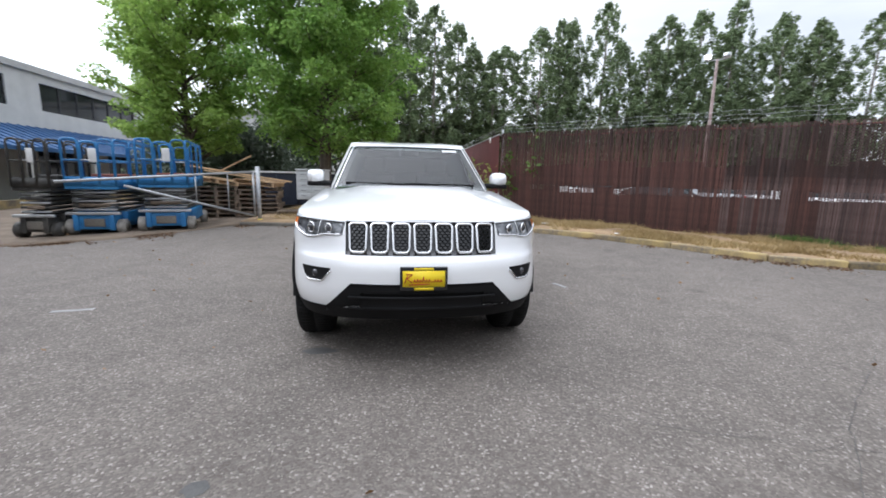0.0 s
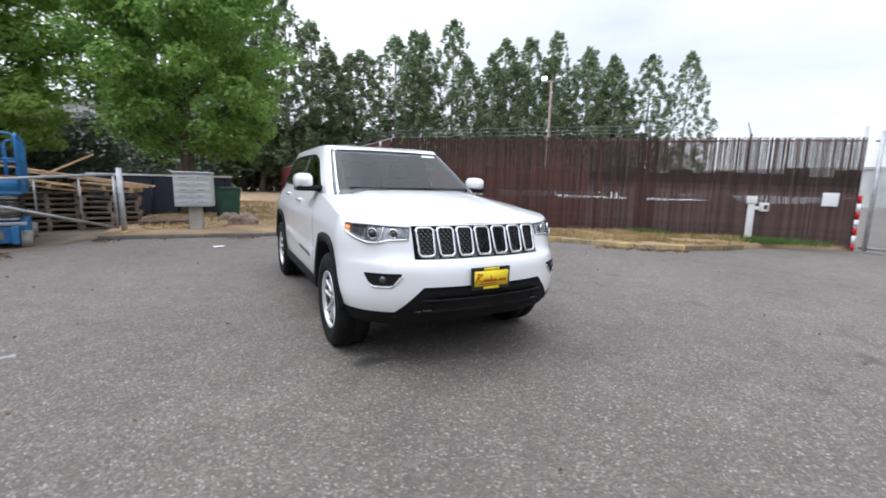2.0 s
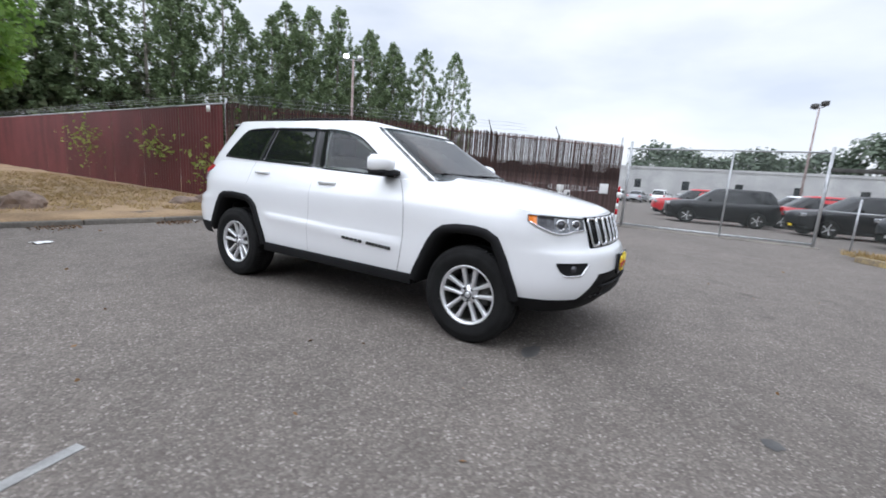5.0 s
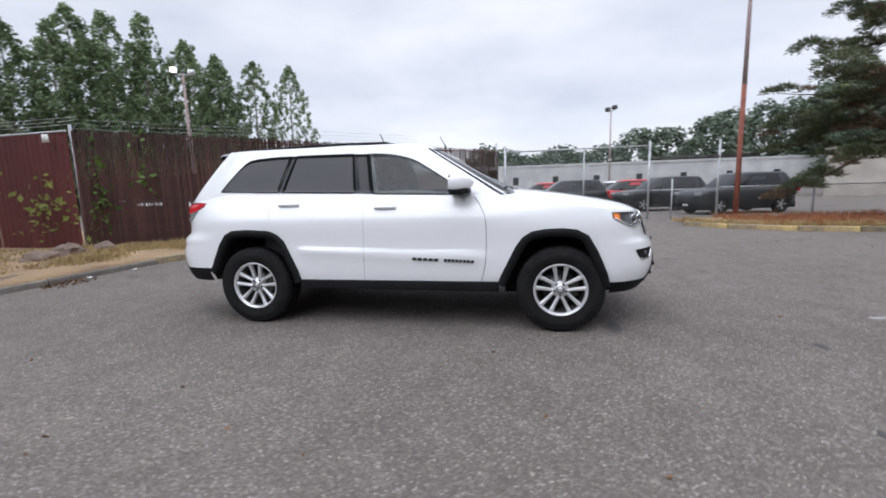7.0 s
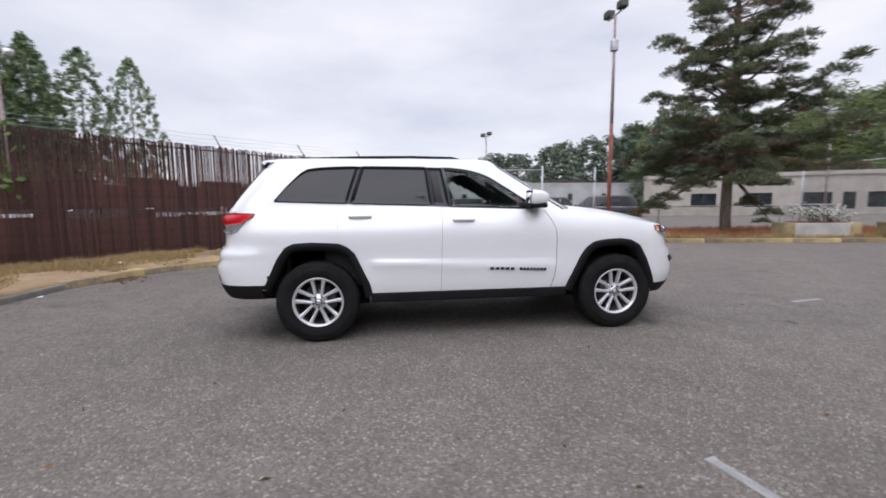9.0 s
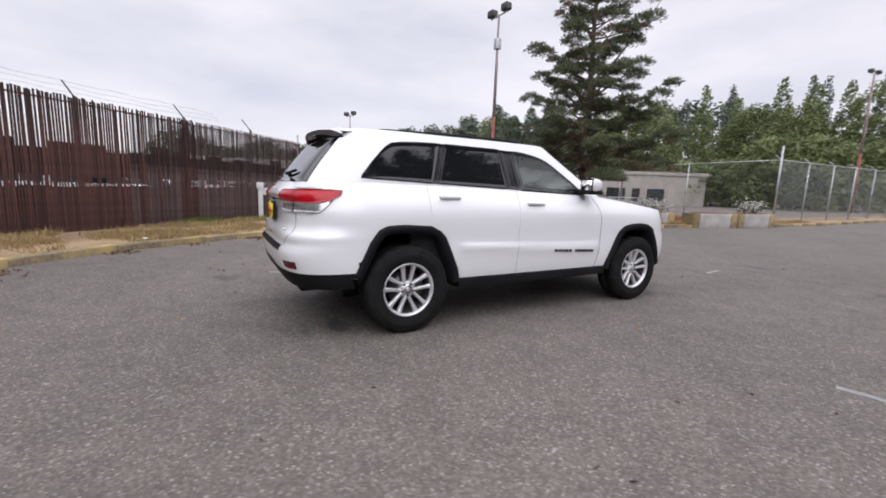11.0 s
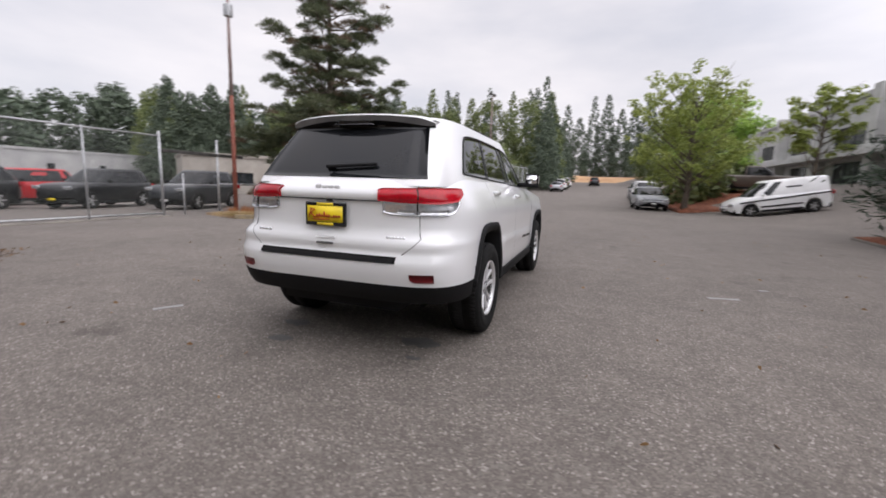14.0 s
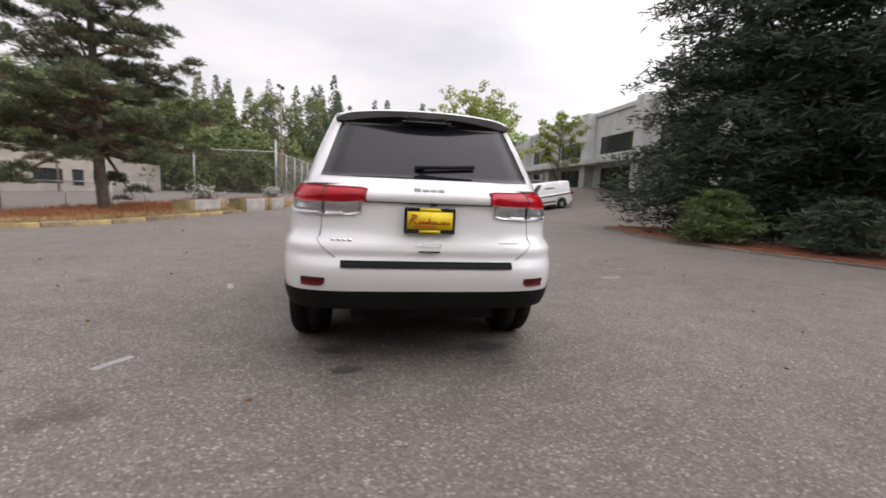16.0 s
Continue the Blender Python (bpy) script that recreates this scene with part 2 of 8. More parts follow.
RED_INK = surface("red_ink", (0.45, 0.02, 0.015), (0.5, 0.03, 0.02), 5, 0.5, bump=0)
INTERIOR = surface("dark_upholstery", (0.014, 0.014, 0.015), (0.028, 0.028, 0.030), 9, 0.8, fine=120, bump=0.2)
# headliner cloth darkened: the cabin's shade is put into its grey
HEADLINER = surface("shade_darkened_headliner", (0.06, 0.06, 0.06), (0.08, 0.08, 0.08), 9, 0.9, bump=0.1)
GALV = surface("galvanised_steel", (0.34, 0.35, 0.36), (0.5, 0.51, 0.52), 7, 0.45, 0.55, bump=0.1, depth=0.002)
POLE = surface("weathered_brown_steel", (0.19, 0.13, 0.12), (0.33, 0.26, 0.245), 3, 0.7, bump=0.2, depth=0.003)
PALE_TYRE = surface("pale_solid_tyre", (0.20, 0.19, 0.175), (0.36, 0.34, 0.31), 6, 0.85, bump=0.2)
RUST = surface("rusty_red_steel", (0.16, 0.045, 0.03), (0.27, 0.09, 0.06), 6, 0.75, bump=0.3, depth=0.003)
SLAT = surface("brown_red_slat", (0.022, 0.009, 0.0075), (0.125, 0.052, 0.040), 2.2, 0.75, fine=26, bump=0.3, piece=0.36, stretch=(1, 1, 0.25), depth=0.003)
# paler than SLAT: skylight through the slits is put into this mauve
SLAT_SKYLIT = surface("skylit_mauve_slat", (0.040, 0.022, 0.020), (0.150, 0.098, 0.090), 3.0, 0.75, fine=22, bump=0.3, piece=0.35, stretch=(1, 1, 0.3), depth=0.003)
RED_SHEET = surface("dark_red_sheet_fence", (0.085, 0.018, 0.018), (0.15, 0.035, 0.034), 1.2, 0.6, fine=14, bump=0.15, piece=0.12, stretch=(1, 1, 0.4))
KERB = surface("worn_yellow_kerb", (0.12, 0.10, 0.085), (0.40, 0.30, 0.13), 2.6, 0.85, fine=24, bump=0.5, piece=0.3)
OLD_KERB = surface("dirty_concrete_kerb", (0.10, 0.09, 0.08), (0.22, 0.20, 0.17), 1.6, 0.9, fine=30, bump=0.5, piece=0.2)
CONCRETE = surface("concrete", (0.30, 0.29, 0.27), (0.46, 0.44, 0.41), 2.5, 0.85, fine=40, bump=0.3)
DRY_SOIL = surface("dry_soil_verge", (0.20, 0.135, 0.08), (0.38, 0.265, 0.155), 1.1, 0.95, fine=22, bump=0.6, depth=0.03)
DIRT = surface("brown_dirt", (0.10, 0.075, 0.055), (0.20, 0.155, 0.115), 1.4, 0.95, fine=30, bump=0.6, depth=0.02)
MULCH = surface("red_bark_mulch", (0.11, 0.03, 0.016), (0.25, 0.085, 0.04), 5, 0.95, fine=45, bump=0.8, depth=0.03)
STRAW = leaf_material("dry_grass", (0.26, 0.18, 0.08), (0.50, 0.38, 0.19), 0.2)
GRASS = leaf_material("green_weeds", (0.05, 0.11, 0.02), (0.16, 0.25, 0.06), 0.3)
BARK = surface("grey_brown_bark", (0.07, 0.055, 0.042), (0.17, 0.14, 0.11), 7, 0.9, fine=30, bump=0.8, stretch=(1, 1, 0.3), depth=0.02)
PALE_BARK = surface("pale_poplar_bark", (0.16, 0.14, 0.12), (0.33, 0.30, 0.26), 3, 0.9, fine=20, bump=0.4)
MAPLE_LIGHT = leaf_material("maple_leaf_light", (0.20, 0.33, 0.075), (0.48, 0.64, 0.18), 0.55)
MAPLE = leaf_material("maple_leaf", (0.12, 0.24, 0.055), (0.36, 0.55, 0.14), 0.5)
POPLAR = leaf_material("poplar_leaf", (0.095, 0.140, 0.070), (0.285, 0.360, 0.190), 0.45)
PINE = leaf_material("pine_needle", (0.050, 0.070, 0.038), (0.155, 0.170, 0.092), 0.25)
PINE_BROWN = leaf_material("dry_pine_needle", (0.10, 0.075, 0.05), (0.19, 0.135, 0.085), 0.2)
SPRUCE = leaf_material("spruce_needle", (0.016, 0.032, 0.021), (0.066, 0.096, 0.058), 0.18)
# far leaf tone, lifted to carry the distance haze in its colour
FOREST = leaf_material("far_leaf", (0.085, 0.115, 0.050), (0.245, 0.285, 0.112), 0.4)
BUSH = leaf_material("juniper_leaf", (0.05, 0.085, 0.03), (0.14, 0.19, 0.06), 0.2)
# conifer tone, likewise paled for the haze of distance
FOREST_DARK = leaf_material("far_conifer", (0.062, 0.088, 0.062), (0.150, 0.185, 0.128), 0.3)
YELLOW_LEAF = leaf_material("yellow_green_leaf", (0.17, 0.225, 0.05), (0.40, 0.45, 0.135), 0.5)
BLUE_STEEL = surface("blue_machine_paint", (0.02, 0.14, 0.36), (0.05, 0.25, 0.52), 4, 0.45, fine=40, bump=0.1)
# greasy steel; its dark tone also paints the shade inside wheels
GREASY = surface("greasy_dark_steel", (0.025, 0.024, 0.023), (0.085, 0.082, 0.076), 6, 0.6, 0.3, bump=0.2)
BLUE_ROOF = surface("blue_metal_roof", (0.02, 0.085, 0.22), (0.04, 0.13, 0.30), 2, 0.5, bump=0.1)
PLAIN_WALL = surface("weathered_grey_white_wall", (0.30, 0.30, 0.30), (0.42, 0.42, 0.41), 0.5, 0.85, fine=10, bump=0.1)
WHITE_WALL = surface("off_white_wall", (0.55, 0.55, 0.54), (0.66, 0.66, 0.64), 1.2, 0.8, fine=20, bump=0.1)
BEIGE_WALL = surface("beige_wall", (0.27, 0.245, 0.215), (0.37, 0.34, 0.30), 1, 0.85, fine=15, bump=0.1)
GREY_WALL = surface("grey_concrete_wall", (0.44, 0.44, 0.43), (0.57, 0.57, 0.56), 1, 0.85, fine=15, bump=0.15)
DARK_PANE = surface("dark_window_pane", (0.015, 0.018, 0.02), (0.03, 0.035, 0.038), 2, 0.08, bump=0, spec=0.8)
RAW_WOOD = surface("raw_pine_wood", (0.30, 0.19, 0.10), (0.50, 0.35, 0.21), 4, 0.8, fine=50, bump=0.2, island=0.2, piece=0.2)
OLD_WOOD = surface("old_grey_wood", (0.10, 0.075, 0.055), (0.20, 0.15, 0.11), 4, 0.85, fine=50, bump=0.3, island=0.3, piece=0.25)
BOX_GREY = surface("mailbox_enamel", (0.40, 0.42, 0.42), (0.52, 0.53, 0.53), 3, 0.5, bump=0.05)
GREEN_BIN = surface("green_plastic", (0.01, 0.05, 0.035), (0.02, 0.08, 0.055), 4, 0.5, bump=0.05)
STONE = surface("brown_field_stone", (0.13, 0.095, 0.075), (0.27, 0.20, 0.16), 4, 0.9, fine=25, bump=0.5)
PAPER = surface("white_paper", (0.7, 0.7, 0.7), (0.8, 0.8, 0.79), 4, 0.7, bump=0.05)
PALE_NET = mesh_wire_material("dusty_chain_link_netting", (0.34, 0.36, 0.35), 0.07, 0.17)
WIRE_NET = mesh_wire_material("chain_link_netting", (0.20, 0.22, 0.21), 0.07, 0.075)
LIT = bpy.data.materials.new("lit_flood_lamp"); LIT.use_nodes = True
LIT.node_tree.nodes["Principled BSDF"].inputs["Emission Color"].default_value = (1, 0.97, 0.9, 1)
LIT.node_tree.nodes["Principled BSDF"].inputs["Emission Strength"].default_value = 6


# ---- building helpers ----
def part(name, bm, material, parent=None, label="", smooth=True):
    me = bpy.data.meshes.new(name)
    if isinstance(bm, bmesh.types.BMesh):
        bm.normal_update()
        bm.to_mesh(me); bm.free()
    else:
        me.from_pydata(*bm); me.update()
    me.materials.append(material)
    if smooth:
        me.polygons.foreach_set("use_smooth", [True] * len(me.polygons))
    ob = new(name, me)
    if parent is not None:
        ob.parent = parent
    if label:
        ob["label"] = label
    return ob


def thing(name, label, category, group="", at=(0, 0, 0), turn=0.0, kind=""):
    ob = new(name)
    ob.matrix_basis = pose(*at, 0, 0, turn)
    return tagged(ob, label, category, group, kind)


def box(bm, x0, x1, y0, y1, z0, z1, bevel=0.0):
    r = bmesh.ops.create_cube(bm, size=1, matrix=Matrix.LocRotScale(((x0 + x1) / 2, (y0 + y1) / 2, (z0 + z1) / 2), None, (x1 - x0, y1 - y0, z1 - z0)))
    if bevel:
        es = list({e for v in r["verts"] for e in v.link_edges})
        bmesh.ops.bevel(bm, geom=es, offset=bevel, segments=2, affect="EDGES", profile=0.6)
    return bm


def bar(bm, p, q, r, seg=8, r2=None):
    p, q = Vector(p), Vector(q)
    d = q - p
    m = Matrix.Translation((p + q) / 2) @ d.to_track_quat("Z", "Y").to_matrix().to_4x4()
    bmesh.ops.create_cone(bm, cap_ends=True, segments=seg, radius1=r, radius2=r if r2 is None else r2, depth=d.length, matrix=m)
    return bm


def beam(bm, p, q, w, h):
    """A square-section bar from p to q."""
    p, q = Vector(p), Vector(q)
    d = q - p
    m = Matrix.Translation((p + q) / 2) @ d.to_track_quat("Z", "Y").to_matrix().to_4x4() @ Matrix.Diagonal((w, h, d.length, 1))
    bmesh.ops.create_cube(bm, size=1, matrix=m)
    return bm


def boxes(*args, bevel=0.0):
    bm = bmesh.new()
    for a in args:
        box(bm, *a, bevel=bevel)
    return bm


def bars(*args, seg=8):
    bm = bmesh.new()
    for a in args:
        bar(bm, *a, seg=seg)
    return bm


def tube(points, r, seg=8, closed=False):
    """A round tube along a polyline, as vertices and faces."""
    pts = [Vector(p) for p in points]
    n = len(pts)
    vs, fs = [], []
    rs = r if isinstance(r, (list, tuple)) else [r] * n
    for i, p in enumerate(pts):
        a = pts[(i - 1) % n] if closed or i > 0 else p
        b = pts[(i + 1) % n] if closed or i < n - 1 else p
        d = (b - a).normalized() if (b - a).length > 1e-9 else Vector((0, 0, 1))
        s = d.orthogonal().normalized() if abs(d.z) > 0.95 else d.cross(Vector((0, 0, 1))).normalized()
        t = s.cross(d)
        vs += [p + rs[i] * (math.cos(2 * math.pi * k / seg) * s + math.sin(2 * math.pi * k / seg) * t) for k in range(seg)]
    for i in range(n if closed else n - 1):
        j = (i + 1) % n
        fs += [(i * seg + k, i * seg + (k + 1) % seg, j * seg + (k + 1) % seg, j * seg + k) for k in range(seg)]
    if not closed:
        fs += [tuple(range(seg))[::-1], tuple((n - 1) * seg + k for k in range(seg))]
    return vs, [], fs


def joined(*meshes):
    vs, fs = [], []
    for v, _, f in meshes:
        k = len(vs)
        vs += list(v)
        fs += [tuple(i + k for i in g) for g in f]
    return vs, [], fs


def lathe(profile, axis="X", seg=40):
    """Turns (radius, along) pairs about an axis through the origin."""
    vs, fs = [], []
    for r, a in profile:
        for k in range(seg):
            c, s = math.cos(2 * math.pi * k / seg) * r, math.sin(2 * math.pi * k / seg) * r
            vs.append((a, c, s) if axis == "X" else (c, s, a))
    for i in range(len(profile) - 1):
        fs += [(i * seg + k, i * seg + (k + 1) % seg, (i + 1) * seg + (k + 1) % seg, (i + 1) * seg + k) for k in range(seg)]
    return vs, [], fs


def spline(*knots):
    """A smooth curve through (x, y) knots."""
    xs, ys = np.array([k[0] for k in knots], float), np.array([k[1] for k in knots], float)
    s = np.diff(ys) / np.diff(xs)
    m = np.concatenate([[s[0]], np.where(s[:-1] * s[1:] > 0, 2 * s[:-1] * s[1:] / (s[:-1] + s[1:] + 1e-12), 0), [s[-1]]])

    def f(x):
        x = min(max(x, xs[0]), xs[-1])
        i = min(int(np.searchsorted(xs, x, side="right")) - 1, len(xs) - 2)
        h = xs[i + 1] - xs[i]
        t = (x - xs[i]) / h
        return float((2 * t**3 - 3 * t**2 + 1) * ys[i] + (t**3 - 2 * t**2 + t) * h * m[i] + (3 * t**2 - 2 * t**3) * ys[i + 1] + (t**3 - t**2) * h * m[i + 1])
    return f


def grid(rows):
    """A sheet through rows of equally many points."""
    w = len(rows[0])
    vs = [p for r in rows for p in r]
    fs = [(i * w + j, i * w + j + 1, (i + 1) * w + j + 1, (i + 1) * w + j) for i in range(len(rows) - 1) for j in range(w - 1)]
    return vs, [], fs

# ---- the white sport utility car: nose towards -y, its right side towards -x ----
from mathutils.bvhtree import BVHTree

NOSE = spline((0.34, -2.24), (0.40, -2.30), (0.48, -2.345), (0.58, -2.365), (0.70, -2.36), (0.77, -2.335), (0.81, -2.285), (0.9, -2.255), (1.0, -2.215), (1.04, -2.19), (1.1, -2.15))
TAIL = spline((0.34, 2.22), (0.40, 2.33), (0.50, 2.40), (0.56, 2.42), (0.64, 2.44), (0.70, 2.445), (0.738, 2.44), (0.757, 2.405), (0.80, 2.418), (0.835, 2.412), (0.90, 2.382), (0.99, 2.376), (1.085, 2.378), (1.115, 2.398), (1.15, 2.395), (1.19, 2.350), (1.26, 2.286), (1.34, 2.2))
WIDE = spline((0.34, 0.875), (0.44, 0.912), (0.5, 0.922), (0.6, 0.926), (0.8, 0.924), (0.92, 0.929), (1.0, 0.926), (1.05, 0.914), (1.12, 0.884), (1.18, 0.852), (1.24, 0.815), (1.34, 0.755))
TAIL_N = spline((0.3, 4.8), (0.75, 5.0), (0.83, 4.9), (0.90, 4.1), (1.2, 4.2), (1.34, 3.8))
NOSE_N = spline((0.3, 2.6), (0.5, 2.5), (0.72, 2.4), (1.1, 2.4), (1.34, 2.4))
TOP_SIDE = spline((-2.25, 1.025), (-1.95, 1.045), (-1.8, 1.068), (-1.4, 1.125), (-0.95, 1.18), (-0.7, 1.202), (-0.5, 1.208), (0.27, 1.232), (1.2, 1.264), (1.8, 1.288), (2.05, 1.28), (2.3, 1.243))
LOW_SIDE = spline((-2.4, 0.435), (-1.9, 0.435), (-0.9, 0.432), (0.95, 0.436), (1.5, 0.47), (1.93, 0.51), (2.15, 0.54), (2.5, 0.555))
BODY_Y0, BODY_Y1 = -1.70, 1.45
LAMP_Y0 = -1.40


def crease(y, z):
    """The raised lower door crease between the wheel arches."""
    along = min(max((y + 0.86) / 0.12, 0), 1) * min(max((1.0 - y) / 0.12, 0), 1)
    z += 0.045 - 0.034 * y
    up = min(max((z - 0.58) / 0.165, 0), 1) if z < 0.752 else max(1 - (z - 0.752) / 0.03, 0)
    return 0.024 * along * up * up


def plan(s, z):
    """The half outline at height z: s 0 to 1 front arc, 1 to 2 the flank, 2 to 3 rear arc."""
    w = WIDE(z)
    swell = 0.016 * min(max((z - 0.4) / 0.15, 0), 1) * min(max((1.02 - z) / 0.12, 0), 1)
    if s <= 1:
        w += swell
        a = s * math.pi / 2
        n = NOSE_N(z)
        return -w * math.sin(a) ** (2 / n), BODY_Y0 + (NOSE(z) - BODY_Y0) * math.cos(a) ** (2 / n)
    if s < 2:
        y = BODY_Y0 + (BODY_Y1 - BODY_Y0) * (s - 1)
        return -w - crease(y, z) - swell * math.exp(-(max(y - BODY_Y0, 0) / 0.55) ** 2), y
    a = (3 - s) * math.pi / 2
    n = TAIL_N(z)
    w += 0.016 * min(max((0.862 - z) / 0.03, 0), 1) * min((s - 2) / 0.25, 1)
    return -w * math.sin(a) ** (2 / n), BODY_Y1 + (TAIL(z) - BODY_Y1) * max(math.cos(a), 0) ** (2 / n)


ARC = [0.5 - 0.5 * math.cos(math.pi * i / 26) for i in range(27)]
STATIONS = [a for a in ARC] + [1 + i / 84 for i in range(1, 84)] + [2 + a for a in ARC]
LEVELS = [0.0, 0.05, 0.11, 0.17, 0.23, 0.28, 0.32, 0.345, 0.36, 0.375, 0.39, 0.42, 0.47, 0.53, 0.59, 0.65, 0.70, 0.74, 0.765, 0.79, 0.82, 0.86, 0.90, 0.95, 1.0]


def level_z(s, v):
    x, y = plan(s, 1.05)
    lo, hi = LOW_SIDE(y), TOP_SIDE(y)
    # rows keep true heights up to 1.0 m and are squeezed above
    z = 0.465 + v * 0.855
    z = lo + (z - 0.465) * (1.0 - lo) / 0.535 if z < 1.0 else 1.0 + (z - 1.0) / 0.32 * (hi - 1.0)
    return z


def half_rows():
    rows = []
    for s in STATIONS:
        rows.append([(*plan(s, level_z(s, v)), level_z(s, v)) for v in LEVELS])
    return rows


def mirrored(rows):
    # front rows start on the middle line, rear rows end on it
    if abs(rows[0][0][0]) < 1e-6:
        return rows[::-1] + [[(-x, y, z) for x, y, z in r] for r in rows[1:]]
    return rows + [[(-x, y, z) for x, y, z in r] for r in rows[-2::-1]]


HOOD_C = spline((-2.22, 1.03), (-2.17, 1.050), (-2.06, 1.090), (-1.78, 1.150), (-1.36, 1.218), (-1.0, 1.250), (-0.7, 1.262))


def hood_rows():
    edge = [(*plan(s, level_z(s, 1.0)), level_z(s, 1.0)) for s in STATIONS if plan(s, 1.0)[1] < -0.72]
    rows = []
    for x, y, z in edge[1:]:
        row = []
        for i in range(33):
            t = -1 + i / 16
            dome = 1 - abs(t) ** 2.6
            rib = 0.008 * math.exp(-((abs(t) - 0.55) / 0.09) ** 2) * min(max((y + 2.1) / 0.4, 0), 1)
            row.append((-x * t, y, z + (HOOD_C(y) - z) * dome + rib))
        rows.append(row)
    x, y, z = edge[0]
    return [[(0, y, z)] * 33] + rows


def upper(s, v):
    """The greenhouse: s 0 to 1 from windscreen middle to the flank, 1 to 2 on to the rear glass; v from belt to roof edge."""
    yf, yr = -1.125 + 0.83 * v ** 0.95, 2.315 - 0.385 * v ** 1.1
    w = 0.820 - 0.167 * v ** 1.2
    yc = 0.55
    if s <= 1:
        a, n = s * math.pi / 2, 7.0
        x, y = -w * math.sin(a) ** (2 / n), yc + (yf - yc) * max(math.cos(a), 0) ** (2 / n)
        top = 1.664 + 0.036 * math.sin(a)
    else:
        a, n = (2 - s) * math.pi / 2, 8.0
        x, y = -w * math.sin(a) ** (2 / n), yc + (yr - yc) * max(math.cos(a), 0) ** (2 / n)
        top = 1.688 + 0.012 * math.sin(a)
    return x, y, 1.2 + (top - 1.2) * v


UP_S = [1 - math.cos(math.pi / 2 * i / 44) for i in range(45)]
UP_S = UP_S + [2 - a for a in UP_S[-2::-1]]
# even out the spacing along the flank
UP_S = {round(0.5 * a + 0.5 * 2 * i / 88, 5) for i, a in enumerate(UP_S)}
UP_S |= {2 / math.pi * math.acos((0.06 + 0.025 * i) ** 3.5) for i in range(11)} | {2 / math.pi * math.asin((0.07 + 0.05 * i) ** 3.5) for i in range(6)}
UP_S = sorted(UP_S)
UP_V = [i / 22 for i in range(23)]


def roof_rows():
    rows = []
    for r in [1 - (i / 14) ** 1.35 for i in range(15)]:
        row = []
        for s in UP_S:
            x, y, z = upper(s, 1)
            row.append((x * r, 0.62 + (y - 0.62) * r, z + (1.747 - z) * (1 - max(r, 0) ** 2.6)))
        rows.append(row)
    return [q + [(-x, y, z) for x, y, z in q[-2::-1]] for q in rows]


# solid forms to which trims, panes and lamps are fitted
LOWER_MESH = grid(mirrored(half_rows()))
HOOD_MESH = grid(hood_rows())
UP_MESH = grid(mirrored([[upper(s, v) for v in UP_V] for s in UP_S]))
ROOF_MESH = grid(roof_rows())
FIT_LOW = BVHTree.FromPolygons([Vector(v) for v in LOWER_MESH[0]], LOWER_MESH[2])
FIT_UP = BVHTree.FromPolygons([Vector(v) for v in UP_MESH[0]], UP_MESH[2])


def drop_x(tree, y, z, off, side=-1):
    p, n, _, _ = tree.ray_cast(Vector((side * 3, y, z)), Vector((-side, 0, 0)))
    return p + Vector((side * off, 0, 0)) if p else Vector((side * 0.9, y, z))


def drop_y(tree, x, z, off, side=-1):
    p, n, _, _ = tree.ray_cast(Vector((x, side * 4, z)), Vector((0, -side, 0)))
    return p + Vector((0, side * off, 0)) if p else Vector((x, side * 2.2, z))


def drop_round(tree, deg, z, off, side=-1, hand=-1):
    """From all round a corner: deg from straight ahead about the end's centre."""
    yc = LAMP_Y0 if side < 0 else BODY_Y1
    d = Vector((hand * math.sin(radians(deg)), side * math.cos(radians(deg)), 0))
    c = Vector((0, yc, z))
    p, n, _, _ = tree.ray_cast(c + d * 4, -d)
    return (p + d * off) if p else c + d * 0.9


def skin(fn, cols, low, up, nv=8, skirt=0.012, back=None):
    """A thin solid fitted patch: fn(a, b, off) gives the point; low and up bound b over the columns."""
    rows = [[fn(a, low(a) + (up(a) - low(a)) * j / nv, 0.0) for j in range(nv + 1)] for a in cols]
    inner = [[fn(a, low(a) + (up(a) - low(a)) * j / nv, -skirt) for j in range(nv + 1)] for a in cols]
    n, w = len(cols), nv + 1
    vs, _, fs = grid(rows)
    k = len(vs)
    vs = vs + [p for r in inner for p in r]
    rim = [(i, 0) for i in range(n)] + [(n - 1, j) for j in range(1, w)] + [(i, w - 1) for i in range(n - 2, -1, -1)] + [(0, j) for j in range(w - 2, 0, -1)]
    ids = [i * w + j for i, j in rim]
    for q in range(len(ids)):
        a, b = ids[q], ids[(q + 1) % len(ids)]
        fs.append((a, a + k, b + k, b))
    # wind the faces so that the outer side faces out of the car
    f = fs[(len(cols) - 1) * nv // 2]
    p0, p1, p2 = (Vector(vs[i]) for i in f[:3])
    if (p1 - p0).cross(p2 - p0).dot((p0 + p2) / 2 - Vector((0, 0.3, 0.9))) < 0:
        fs = [g[::-1] for g in fs]
    return vs, [], fs


def span(a, b, n):
    return [a + (b - a) * i / n for i in range(n + 1)]


def line_fn(*knots):
    xs, ys = [k[0] for k in knots], [k[1] for k in knots]
    return lambda x: float(np.interp(x, xs, ys))


# window outlines on the flank: the sill line and the head line (y to z), and each pane's lower and upper edge
SILL_Z = line_fn((-0.64, 1.214), (0.22, 1.240), (0.395, 1.252), (1.2, 1.275), (1.835, 1.298))
